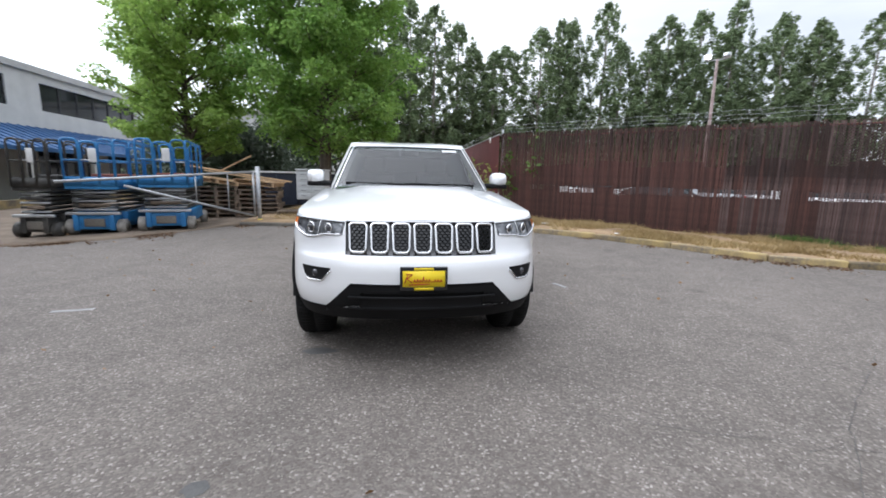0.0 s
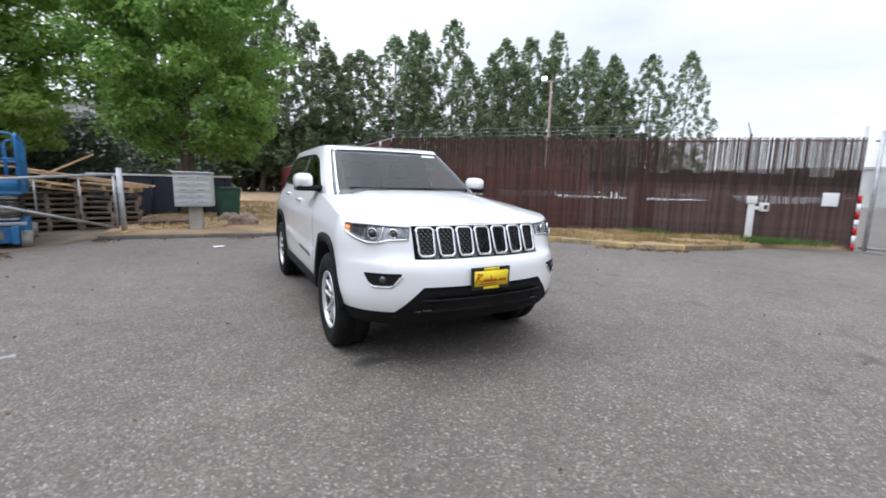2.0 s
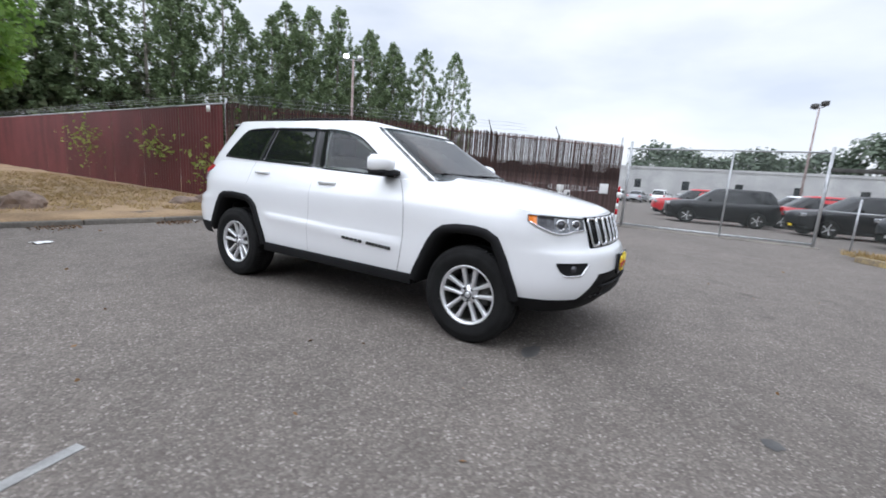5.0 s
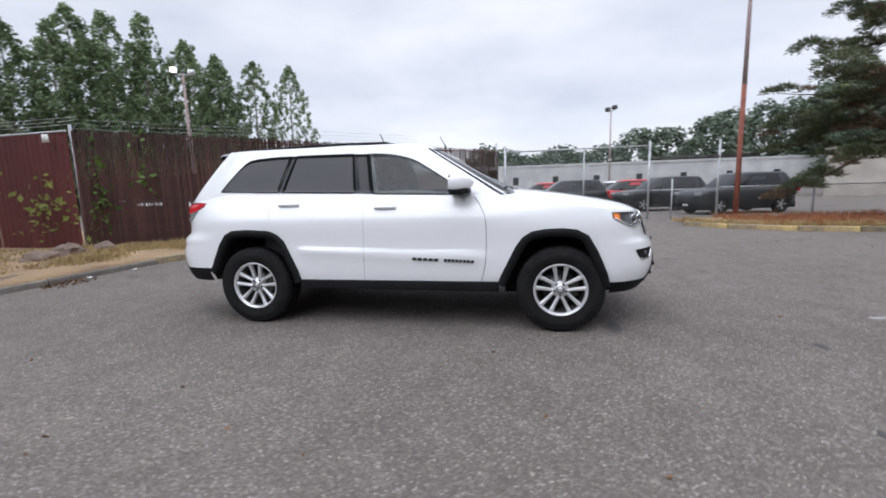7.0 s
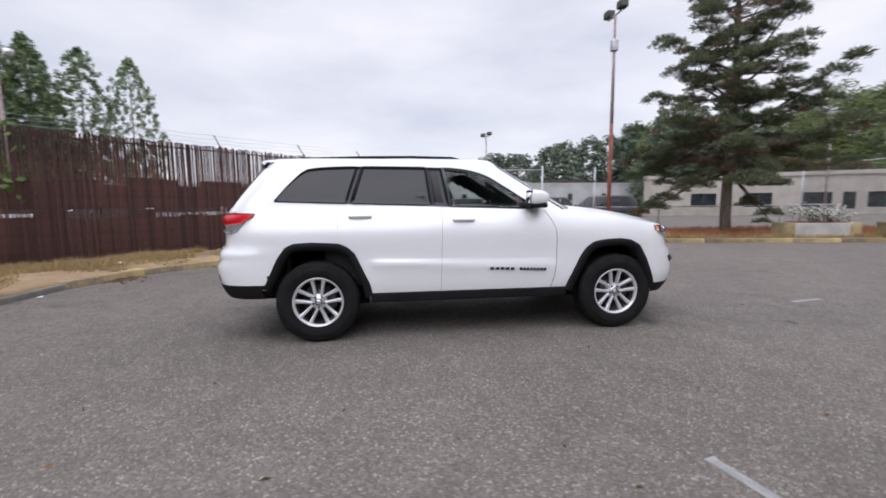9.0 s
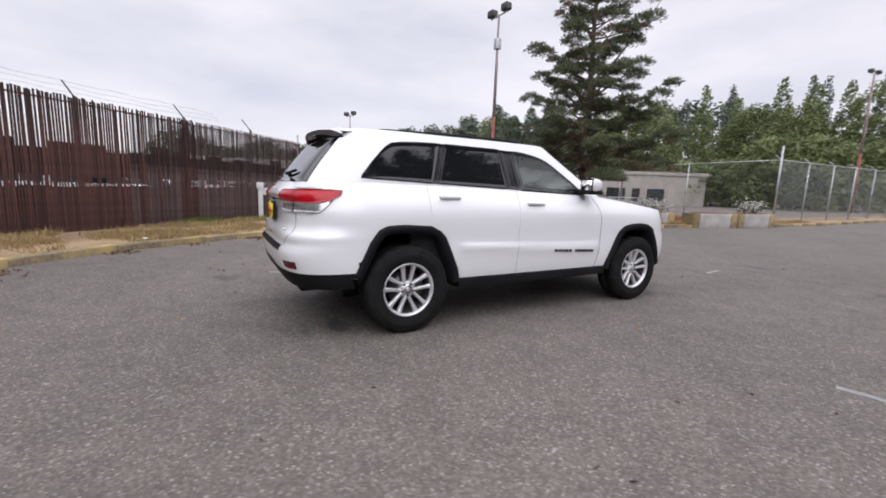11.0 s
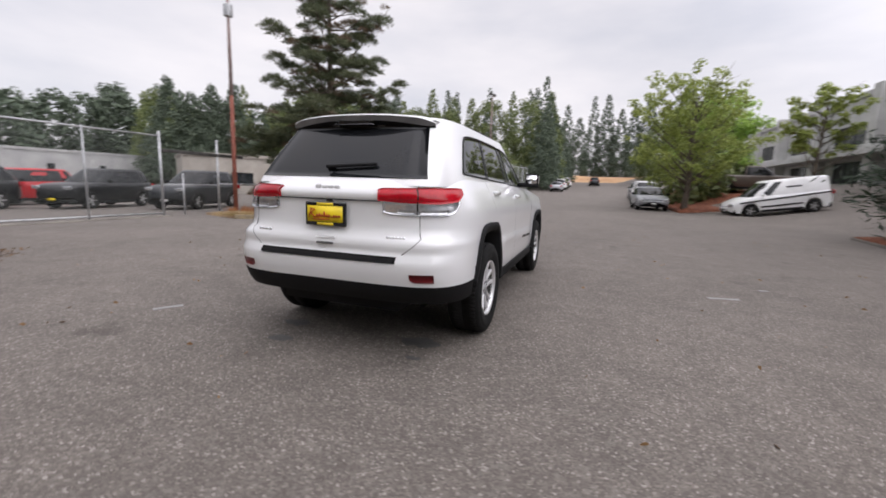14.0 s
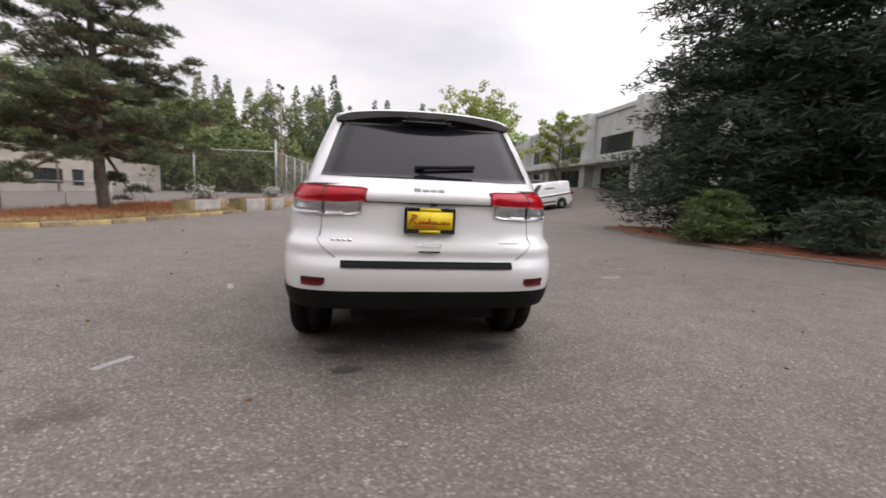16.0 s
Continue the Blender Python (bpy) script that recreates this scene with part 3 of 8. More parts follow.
HEAD_Z = spline((-0.66, 1.215), (-0.372, 1.405), (-0.104, 1.556), (0.1, 1.600), (0.285, 1.614), (0.44, 1.618), (1.08, 1.622), (1.45, 1.607))


def edge_line(*pts):
    """A line through (y, z) points, by share of the points."""
    q = [Vector(p) for p in pts]

    def f(s):
        i = min(int(s * (len(q) - 1)), len(q) - 2)
        return q[i].lerp(q[i + 1], s * (len(q) - 1) - i)
    return f


def lined(y0, y1, fn, n=12):
    return edge_line(*[(y, fn(y)) for y in span(y0, y1, n)])


PANE_F = (lined(0.220, -0.615, SILL_Z), lined(0.285, -0.600, HEAD_Z, 18))
PANE_R = (lined(1.155, 0.395, SILL_Z), lined(1.040, 0.441, HEAD_Z))
PANE_Q = (lined(1.835, 1.195, SILL_Z), edge_line((1.825, 1.312), (1.74, 1.415), (1.655, 1.505), (1.60, 1.557), (1.545, 1.592), (1.46, 1.606), (1.33, 1.615), (1.2, 1.62), (1.08, 1.622)))
PANE_C = (lined(1.195, 1.155, SILL_Z, 1), lined(1.080, 1.040, HEAD_Z, 1))
PANE_B = (lined(0.395, 0.220, SILL_Z, 3), lined(0.441, 0.285, HEAD_Z, 3))


def pane_ring(pane, n=16, m=6):
    """The pane's outline as (y, z), all round."""
    lo, up = pane
    a = [lo(i / n) for i in range(n + 1)]
    b = [up(i / n) for i in range(n, -1, -1)]
    side = lambda p, q: [p.lerp(q, i / m) for i in range(1, m)]
    return a + side(a[-1], b[0]) + b + side(b[-1], a[0])


SHIELD_HALF = line_fn((1.2, 0.755), (1.25, 0.742), (1.615, 0.632), (1.66, 0.61))
REAR_HALF = line_fn((1.24, 0.675), (1.274, 0.662), (1.62, 0.565))
ARCH_R = [(-0.50, 0.42), (-0.475, 0.53), (-0.345, 0.815), (-0.285, 0.875), (-0.20, 0.914), (0.04, 0.928), (0.20, 0.920), (0.275, 0.885), (0.345, 0.79), (0.455, 0.56), (0.49, 0.49)]
ARCH_F = [(0.54, 0.42), (0.51, 0.50), (0.385, 0.75), (0.325, 0.835), (0.25, 0.885), (0.13, 0.908), (-0.02, 0.913), (-0.13, 0.900), (-0.225, 0.85), (-0.305, 0.71), (-0.385, 0.52), (-0.41, 0.42)]
AXLES = ((-1.4575, ARCH_F), (1.4575, ARCH_R))


def shrunk(outline, d):
    """An arch outline moved inwards by d."""
    pts, n = [], len(outline)
    for i in range(n):
        a, b = Vector(outline[max(i - 1, 0)]), Vector(outline[min(i + 1, n - 1)])
        t = (b - a).normalized()
        nrm = Vector((-t.y, t.x))
        c = Vector(outline[i])
        if (Vector((0, 0.45)) - c).dot(nrm) < 0:
            nrm = -nrm
        pts.append(c + nrm * d)
    return pts


def refine(pts, k=4):
    out = []
    for a, b in zip(pts[:-1], pts[1:]):
        out += [Vector(a).lerp(Vector(b), i / k) for i in range(k)]
    return out + [Vector(pts[-1])]


def inside(poly, p):
    hit, n = False, len(poly)
    for i in range(n):
        a, b = poly[i], poly[(i + 1) % n]
        if (a[1] > p[1]) != (b[1] > p[1]) and p[0] < (b[0] - a[0]) * (p[1] - a[1]) / (b[1] - a[1]) + a[0]:
            hit = not hit
    return hit


def cut(mesh, test):
    vs, e, fs = mesh
    keep = []
    for f in fs:
        c = sum((Vector(vs[i]) for i in f), Vector()) / len(f)
        if not test(c):
            keep.append(f)
    return vs, e, keep


def arch_test(c):
    if abs(c.x) < 0.6:
        return False
    for ya, outline in AXLES:
        poly = [(p.x + ya, p.y) for p in shrunk(outline, 0.028)]
        poly = [(poly[0][0], 0.2)] + poly + [(poly[-1][0], 0.2)]
        if inside(poly, (c.y, c.z)):
            return True
    return False


FRONT_OPENING = [tuple(p + (Vector((-0.15, 1.42)) - p).normalized() * 0.016) for p in pane_ring(PANE_F)]


def pane_test(c):
    if abs(c.x) > 0.55 and inside(FRONT_OPENING, (c.y, c.z)):
        return True
    if c.y < 0.0 and 1.2 < c.z < 1.635 and abs(c.x) < SHIELD_HALF(c.z) - 0.035:
        return True
    return False


jeep = thing("sport_utility_car", "white five-door sport utility car parked on worn asphalt", "car")
part("body_shell", cut(LOWER_MESH, arch_test), PAINT, jeep, "glossy white painted lower body")
part("hood", HOOD_MESH, PAINT, jeep, "glossy white hood")
part("upper_body", joined(cut(UP_MESH, pane_test), ROOF_MESH), PAINT, jeep, "white pillars and roof")
part("headliner", grid([[(x * 0.97, y, z - 0.05) for x, y, z in r] for r in roof_rows()]), HEADLINER, jeep)

SIDES = ((-1, "right"), (1, "left"))
for hand, _ in SIDES:
    for nm, g, mat, lab, lift in (("front_door_glass", PANE_F, SIDE_GLASS, "clear side glass", 0.005), ("rear_door_glass", PANE_R, PRIVACY, "dark privacy glass", 0.005), ("quarter_glass", PANE_Q, PRIVACY, "dark privacy glass", 0.005),
                                  ("pillar_trim", PANE_C, PILLAR, "", 0.007), ("pillar_trim", PANE_B, PILLAR, "", 0.007)):
        fl = lambda a, b, off, h=hand, g=g, k=lift: drop_x(FIT_UP, *g[0](a).lerp(g[1](a), b), k + off, h)
        part(nm, skin(fl, span(0, 1, 20 if nm != "pillar_trim" else 3), lambda a: 0.0, lambda a: 1.0, nv=10), mat, jeep, lab)
        if nm != "pillar_trim":
            part("window_seal", tube([drop_x(FIT_UP, p.x, p.y, 0.003, hand) for p in pane_ring(g)], 0.0065, 6, True), BLACK_TRIM, jeep)

    ring = pane_ring(PANE_F)
    inset = [p + (Vector((-0.15, 1.42)) - p).normalized() * 0.036 for p in ring]
    border = [[tuple(drop_x(FIT_UP, p.x, p.y, 0.0035, hand)), tuple(drop_x(FIT_UP, q.x, q.y, 0.0035, hand))] for p, q in zip(ring, inset)]
    part("glass_border", grid(border + border[:1]), GLOSS_BLACK, jeep)

shield = lambda a, b, off: drop_y(FIT_UP, a * SHIELD_HALF(b), b, 0.006 + off, -1)
part("windscreen", skin(shield, span(-1, 1, 24), lambda a: 1.215, lambda a: 1.652 - 0.012 * a * a, nv=14), WINDSHIELD, jeep, "raked laminated windscreen")
edge = lambda a, b, off: drop_y(FIT_UP, a * SHIELD_HALF(b), b, 0.002 + off, -1)
part("windscreen_frit", joined(skin(edge, span(-1, -0.97, 2), lambda a: 1.2, lambda a: 1.65, nv=14, skirt=0.004), skin(edge, span(0.97, 1, 2), lambda a: 1.2, lambda a: 1.65, nv=14, skirt=0.004),
     skin(edge, span(-1, 1, 24), lambda a: 1.613, lambda a: 1.655 - 0.012 * a * a, nv=2, skirt=0.004), skin(edge, span(-1, 1, 24), lambda a: 1.2, lambda a: 1.26, nv=2, skirt=0.004)), GLOSS_BLACK, jeep)
part("inspection_sticker", skin(lambda a, b, off: drop_y(FIT_UP, a, b, 0.010 + off, -1), span(0.36, 0.52, 4), lambda a: 1.60, lambda a: 1.625, nv=2, skirt=0.004), PAPER, jeep, "white sticker on the windscreen")
rearg = lambda a, b, off: drop_y(FIT_UP, a * REAR_HALF(b), b, 0.006 + off, 1)
part("rear_glass", skin(rearg, span(-1, 1, 20), lambda a: 1.248, lambda a: 1.63, nv=12), REAR_GLASS, jeep, "dark tinted rear window")
for p, q in (((-0.30, 1.34), (0.06, 1.318)),):
    a, b = drop_y(FIT_UP, p[0], p[1], 0.03, 1), drop_y(FIT_UP, q[0], q[1], 0.035, 1)
    bm = bars((a, b, 0.012)); box(bm, b.x - 0.035, b.x + 0.03, b.y - 0.04, b.y + 0.006, b.z - 0.014, b.z + 0.014, 0.01)
    part("rear_wiper", bm, BLACK_TRIM, jeep)
for x0, x1 in ((-0.62, 0.02), (-0.02, 0.60)):
    a, b = drop_y(FIT_UP, x0, 1.262, 0.015, -1), drop_y(FIT_UP, x1, 1.256, 0.015, -1)
    part("front_wiper", bars((a, b, 0.010)), BLACK_TRIM, jeep)


# spoiler over the rear glass: a wing that dies into the roof sides
def spoiler_section(t):
    """The wing's section at t from -1 to 1: top from the roof to the lip, the dark rear face, and the underside."""
    e = abs(t)
    fade = max(0.0, (e - 0.80) / 0.20) ** 2
    x = 0.606 * t
    drop = 0.034 * e ** 2.6 + 0.020 * fade
    yb = 2.062 - 0.085 * e ** 2 - 0.03 * fade
    zt = 1.708 - drop
    thick = (0.046 + 0.05 * max(0.0, e - 0.25) ** 1.5 + (0.012 if e < 0.24 else 0.0)) * (1 - 0.85 * fade)
    top = [(x, 1.66, 1.722 - drop * 0.9), (x, 1.80, 1.726 - drop), (x, 1.95, 1.718 - drop), (x, yb - 0.02, zt + 0.002), (x, yb, zt - 0.010)]
    face = [(x, yb, zt - 0.010), (x * 0.998, yb - 0.004, zt - 0.020), (x * 0.99, yb - 0.022, zt - 0.020 - thick), (x * 0.985, yb - 0.06, zt - 0.026 - thick), (x * 0.975, 1.86, zt - 0.012 - thick)]
    return top, face


WING = [spoiler_section(-1 + i / 18) for i in range(37)]
part("roof_spoiler", grid([w[0] for w in WING]), PAINT, jeep, "white roof spoiler")
part("spoiler_underside", grid([w[1] for w in WING]), BLACK_TRIM, jeep, "black rear face and underside of the spoiler")
LIP_GREY = surface("satin_grey_plastic", (0.12, 0.12, 0.125), (0.17, 0.17, 0.175), 6, 0.4, bump=0)
part("spoiler_lip", grid([[tuple(Vector(q) + Vector((0, 0.003, 0))) for q in (w[1][0], w[1][1], Vector(w[1][1]).lerp(Vector(w[1][2]), 0.55))] for w in WING]), LIP_GREY, jeep, "satin grey spoiler lip")
part("high_brake_lamp", boxes((-0.135, 0.135, 2.020, 2.052, 1.640, 1.672), bevel=0.008), GLOSS_BLACK, jeep, "dark high brake lamp")
part("lamp_surround", joined(*[tube([(-0.17 * k, 2.052, 1.628), (-0.145 * k, 2.052, 1.640)], 0.005, 6) for k in (-1, 1)], tube([(-0.145, 2.052, 1.634), (0.145, 2.052, 1.634)], 0.005, 6)), LAMP_DARK, jeep)

# roof rails
for hand, _ in SIDES:
    pts = [(hand * x, y, z) for x, y, z in ((0.590, 1.66, 1.688), (0.592, 1.58, 1.704), (0.600, 1.0, 1.720), (0.605, 0.55, 1.724), (0.597, 0.16, 1.718), (0.588, 0.08, 1.700))]
    part("roof_rail", tube(pts, 0.012), BLACK_TRIM, jeep, "low black roof rail")

# arch flares, liners
for ya, outline in AXLES:
    for hand, _ in SIDES:
        o, i1, i2 = refine(outline), refine(shrunk(outline, 0.035)), refine(shrunk(outline, 0.07))
        rows = []
        for a, b, c in zip(o, i1, i2):
            xa = drop_x(FIT_LOW, a.x + ya, max(a.y, 0.5), 0.0, hand).x
            xb = drop_x(FIT_LOW, b.x + ya, max(b.y, 0.5), 0.024, hand).x
            xc = drop_x(FIT_LOW, c.x + ya, max(c.y, 0.5), 0.016, hand).x
            rows.append([(xa - hand * 0.004, a.x + ya, a.y), (xb, a.x * 0.985 + ya, a.y - 0.004), (xb, b.x + ya, b.y), (xc, c.x + ya, c.y), (hand * 0.70, c.x + ya, c.y)])
        part("wheel_arch_flare", grid(rows), BLACK_TRIM, jeep, "black plastic arch trim")
        well = refine(shrunk(outline, 0.055))
        liner = grid([[(hand * x, p.x + ya, p.y) for x in (0.90, 0.5)] for p in well])
        wall = grid([[(hand * 0.5, p.x + ya, p.y), (hand * 0.5, p.x + ya, 0.25)] for p in well])
        part("arch_liner", joined(liner, wall), BLACK_TRIM, jeep)

# lower black trims: front and rear aprons, sills, underbody
FRONT_S = [a for a in ARC] + [1 + i / 60 for i in range(1, 2)]
REAR_S = [2 + a for a in ARC]
def apron(stations, z0, z1, n, off):
    rows = []
    for s in stations:
        r = []
        for j in range(n + 1):
            z = z0 + (z1 - z0) * j / n
            x, y = plan(s, z)
            k = 1 + off
            r.append((x * k, y + (off if y > 0 else -off), z))
        rows.append(r)
    return grid(mirrored(rows))


apron_test = lambda c: any(inside([(p.x + ya, p.y) for p in [Vector((o[0][0], 0.1))] + shrunk(o, 0.03) + [Vector((o[-1][0], 0.1))]], (c.y, c.z)) for ya, o in AXLES) and abs(c.x) > 0.6
part("front_lower_bumper", cut(apron(FRONT_S, 0.345, 0.445, 4, 0.004), apron_test), BLACK_TRIM, jeep, "black lower front bumper")
part("rear_lower_bumper", cut(apron(REAR_S, 0.42, 0.548, 6, 0.004), apron_test), BLACK_TRIM, jeep, "black lower rear bumper")
for hand, _ in SIDES:
    bm = bmesh.new()
    box(bm, hand * 0.90 - 0.03, hand * 0.90 + 0.03, -0.93, 0.97, 0.352, 0.440, 0.012)
    part("sill", bm, BLACK_TRIM, jeep, "black plastic sill")
bm = boxes((-0.48, 0.48, -2.1, 2.25, 0.33, 0.47), (-0.80, 0.80, -0.88, 0.92, 0.33, 0.46), (-0.35, 0.35, -0.9, 0.95, 0.27, 0.4))
part("underbody", bm, BLACK_TRIM, jeep)

# front: intake, grille, lamps
fy = lambda a, b, off: drop_y(FIT_LOW, a, b, 0.006 + off, -1)
part("lower_intake", skin(fy, span(-0.66, 0.66, 60), lambda x: 0.405, lambda x: 0.620 if abs(x) < 0.485 else max(0.620 - (abs(x) - 0.485) * 1.02, 0.44), nv=8), BLACK_TRIM, jeep, "black lower air intake")
part("intake_mesh", skin(lambda a, b, off: drop_y(FIT_LOW, a, b, 0.010 + off, -1), span(-0.42, 0.42, 20), lambda x: 0.445, lambda x: 0.56, nv=3), BLACK_TRIM, jeep)
for z in (0.448, 0.53):
    part("intake_bar", tube([drop_y(FIT_LOW, x, z, 0.016, -1) for x in span(-0.5, 0.5, 20)], 0.009), BLACK_TRIM, jeep)
part("grille_surround", skin(lambda a, b, off: drop_y(FIT_LOW, a, b, 0.004 + off, -1), span(-0.520, 0.520, 40), lambda x: 0.803, lambda x: 1.022, nv=6), GLOSS_BLACK, jeep, "black grille surround")


def grille_slot(xc):
    ring = []
    hw, h0, h1, r = 0.0585, 0.822, 1.010, 0.026
    hw0 = hw * 0.9
    corners = ((hw, h1, 0), (-hw, h1, 90), (-hw0, h0, 180), (hw0, h0, 270))
    for cx, cz, a0 in corners:
        ox, oz = cx - math.copysign(r, cx), cz - (r if cz > 0.9 else -r)
        for k in range(6):
            a = radians(a0 + 18 * k)
            ring.append((xc + ox + r * math.cos(a), oz + r * math.sin(a)))
    pts = [drop_y(FIT_LOW, x, z, 0.014, -1) for x, z in ring]
    slot = part("grille_slot", tube(pts, 0.0095, 8, True), CHROME, jeep, "bright chrome-ringed grille slot")
    # honeycomb insert
    cells = []
    for r_ in range(9):
        for c_ in range(3):
            x = xc + (c_ - 1 + (0.5 if r_ % 2 else 0) - 0.25) * 0.034
            z = 0.836 + r_ * 0.0195
            if abs(x - xc) < hw - 0.010:
                p = [drop_y(FIT_LOW, x + 0.0165 * math.cos(radians(60 * k + 30)), z + 0.0135 * math.sin(radians(60 * k + 30)), 0.010, -1) for k in range(6)]
                cells.append(tube(p, 0.0028, 4, True))
    part("honeycomb", joined(*cells), BLACK_TRIM, slot)


for i in range(7):
    grille_slot((i - 3) * 0.1455)

HL_LOW = line_fn((35, 0.928), (43, 0.922), (46.5, 0.906), (50, 0.904), (53.5, 0.920), (58, 0.950), (62.5, 0.990))
HL_UP = line_fn((35, 1.014), (45, 1.022), (55, 1.032), (62.5, 1.034))
TL_UP = line_fn((22, 1.172), (24, 1.184), (40, 1.190), (52, 1.196), (57, 1.190))
TL_MID = line_fn((22, 1.100), (30, 1.090), (44, 1.086), (52, 1.102), (57, 1.160))
TL_LOW = line_fn((24, 1.028), (27, 1.014), (33, 1.008), (46, 1.008), (50, 1.028), (54, 1.115))
FOG_LOW = line_fn((36.3, 0.698), (39.5, 0.630), (46, 0.626), (48.5, 0.645), (50.5, 0.700))
for hand, _ in SIDES:
    hr = lambda a, b, off, h=hand: drop_round(FIT_LOW, a, b, 0.004 + off, -1, h)
    at_hl = lambda a, b, off, h=hand: drop_round(FIT_LOW, a, b, off, -1, h)
    hl = part("headlight", skin(hr, span(35, 62.5, 26), HL_LOW, HL_UP, nv=6), LAMP_MID, jeep, "clear headlight with dark bezel and chrome edge")
    for a0, rad in ((41.0, 0.030), (49.0, 0.035)):
        c = at_hl(a0, 0.970, 0.006)
        d = (c - Vector((0, LAMP_Y0, c.z))).normalized()
        turn_ = d.to_track_quat("Z", "Y").to_matrix().to_4x4()
        ring_ = [c + turn_ @ Vector((rad * math.cos(q), rad * math.sin(q), 0.004)) for q in span(0, 2 * math.pi, 22)[:-1]]
        part("lamp_ring", tube(ring_, 0.0065, 6, True), CHROME, hl)
        bm = bmesh.new(); bmesh.ops.create_uvsphere(bm, u_segments=16, v_segments=8, radius=rad * 0.86, matrix=Matrix.Translation(c - d * 0.010))
        part("projector_lens", bm, LAMP_DARK, hl)
    part("chrome_edge", tube([at_hl(a, HL_LOW(a) + 0.005, 0.009) for a in span(35.4, 61.5, 26)], 0.006), CHROME, hl)
    part("upper_edge", tube([at_hl(a, HL_UP(a) - 0.003, 0.007) for a in span(35.4, 62, 20)], 0.0045), GLOSS_BLACK, hl)
    part("lamp_divider", tube([at_hl(45.2, z, 0.008) for z in span(0.925, 1.018, 6)], 0.004), CHROME, hl)
    part("dark_bezel", skin(lambda a, b, off, f=at_hl: f(a, b, 0.0055 + off), span(51.8, 58.6, 7), lambda a: HL_LOW(a) + 0.014, lambda a: HL_UP(a) - 0.010, nv=4), LAMP_DARK, hl)
    part("side_marker", skin(lambda a, b, off, f=at_hl: f(a, b, 0.009 + off), span(58.9, 62.2, 6), lambda a: HL_LOW(a) + 0.006, lambda a: HL_UP(a) - 0.006, nv=4), AMBER, hl, "amber side marker")
    # fog lamp in a pocket wider at the top
    fog_up = lambda a: 0.712
    part("fog_lamp", skin(hr, span(36.3, 50.5, 16), FOG_LOW, fog_up, nv=5), BLACK_TRIM, jeep, "fog lamp in black pocket")
    part("fog_lamp_trim", tube([at_hl(a, FOG_LOW(a) - 0.006, 0.006) for a in span(35.8, 47.5, 14)], 0.006), CHROME, jeep)
    c = at_hl(42.5, 0.668, 0.004)
    bm = bmesh.new(); bmesh.ops.create_uvsphere(bm, u_segments=14, v_segments=8, radius=0.03, matrix=Matrix.Translation(c + Vector((0, 0.020, 0))))
    part("fog_lens", bm, LAMP_DARK, jeep)
    # rear lamps
    tr = lambda a, b, off, h=hand: drop_round(FIT_LOW, a, b, 0.016 + off, 1, h)
    tl = part("tail_lamp", skin(tr, span(22.3, 56.5, 26), TL_MID, TL_UP, nv=6, skirt=0.03), RED_LENS, jeep, "red rear lamp with clear lower lens")
    part("clear_lens", skin(lambda a, b, off, h=hand: drop_round(FIT_LOW, a, b, 0.012 + off, 1, h), span(24.3, 53.5, 22), TL_LOW, lambda a: max(TL_MID(a) + 0.004, TL_LOW(a) + 0.002), nv=5, skirt=0.03), LAMP_CLEAR, tl)
    for a0, a1 in ((29.5, 35.3), (37, 47)):
        part("reverse_lens", skin(lambda a, b, off, h=hand: drop_round(FIT_LOW, a, b, 0.016 + off, 1, h), span(a0, a1, 8), lambda a: TL_LOW(a) + 0.012, lambda a: TL_LOW(a) + 0.036, nv=2), LAMP_CLEAR, tl)
    part("lens_gap", skin(lambda a, b, off, h=hand: drop_round(FIT_LOW, a, b, 0.0175 + off, 1, h), span(35.9, 36.4, 1), lambda a: 1.014, lambda a: 1.189, nv=5), GLOSS_BLACK, tl)
    part("rear_reflector", skin(lambda a, b, off, h=hand: drop_y(FIT_LOW, h * a, b, 0.006 + off, 1), span(0.628, 0.775, 8), lambda a: 0.578 + max(0, 0.65 - a) * 1.0, lambda a: 0.634, nv=2), DARK_RED, jeep, "dark red rear reflector")

# bumper step pad, plates, badges
part("bumper_step_pad", skin(lambda a, b, off: drop_y(FIT_LOW, a, b, 0.006 + off, 1), span(-0.535, 0.535, 30), lambda a: 0.700, lambda a: 0.742, nv=3), BLACK_TRIM, jeep, "ribbed black bumper step")


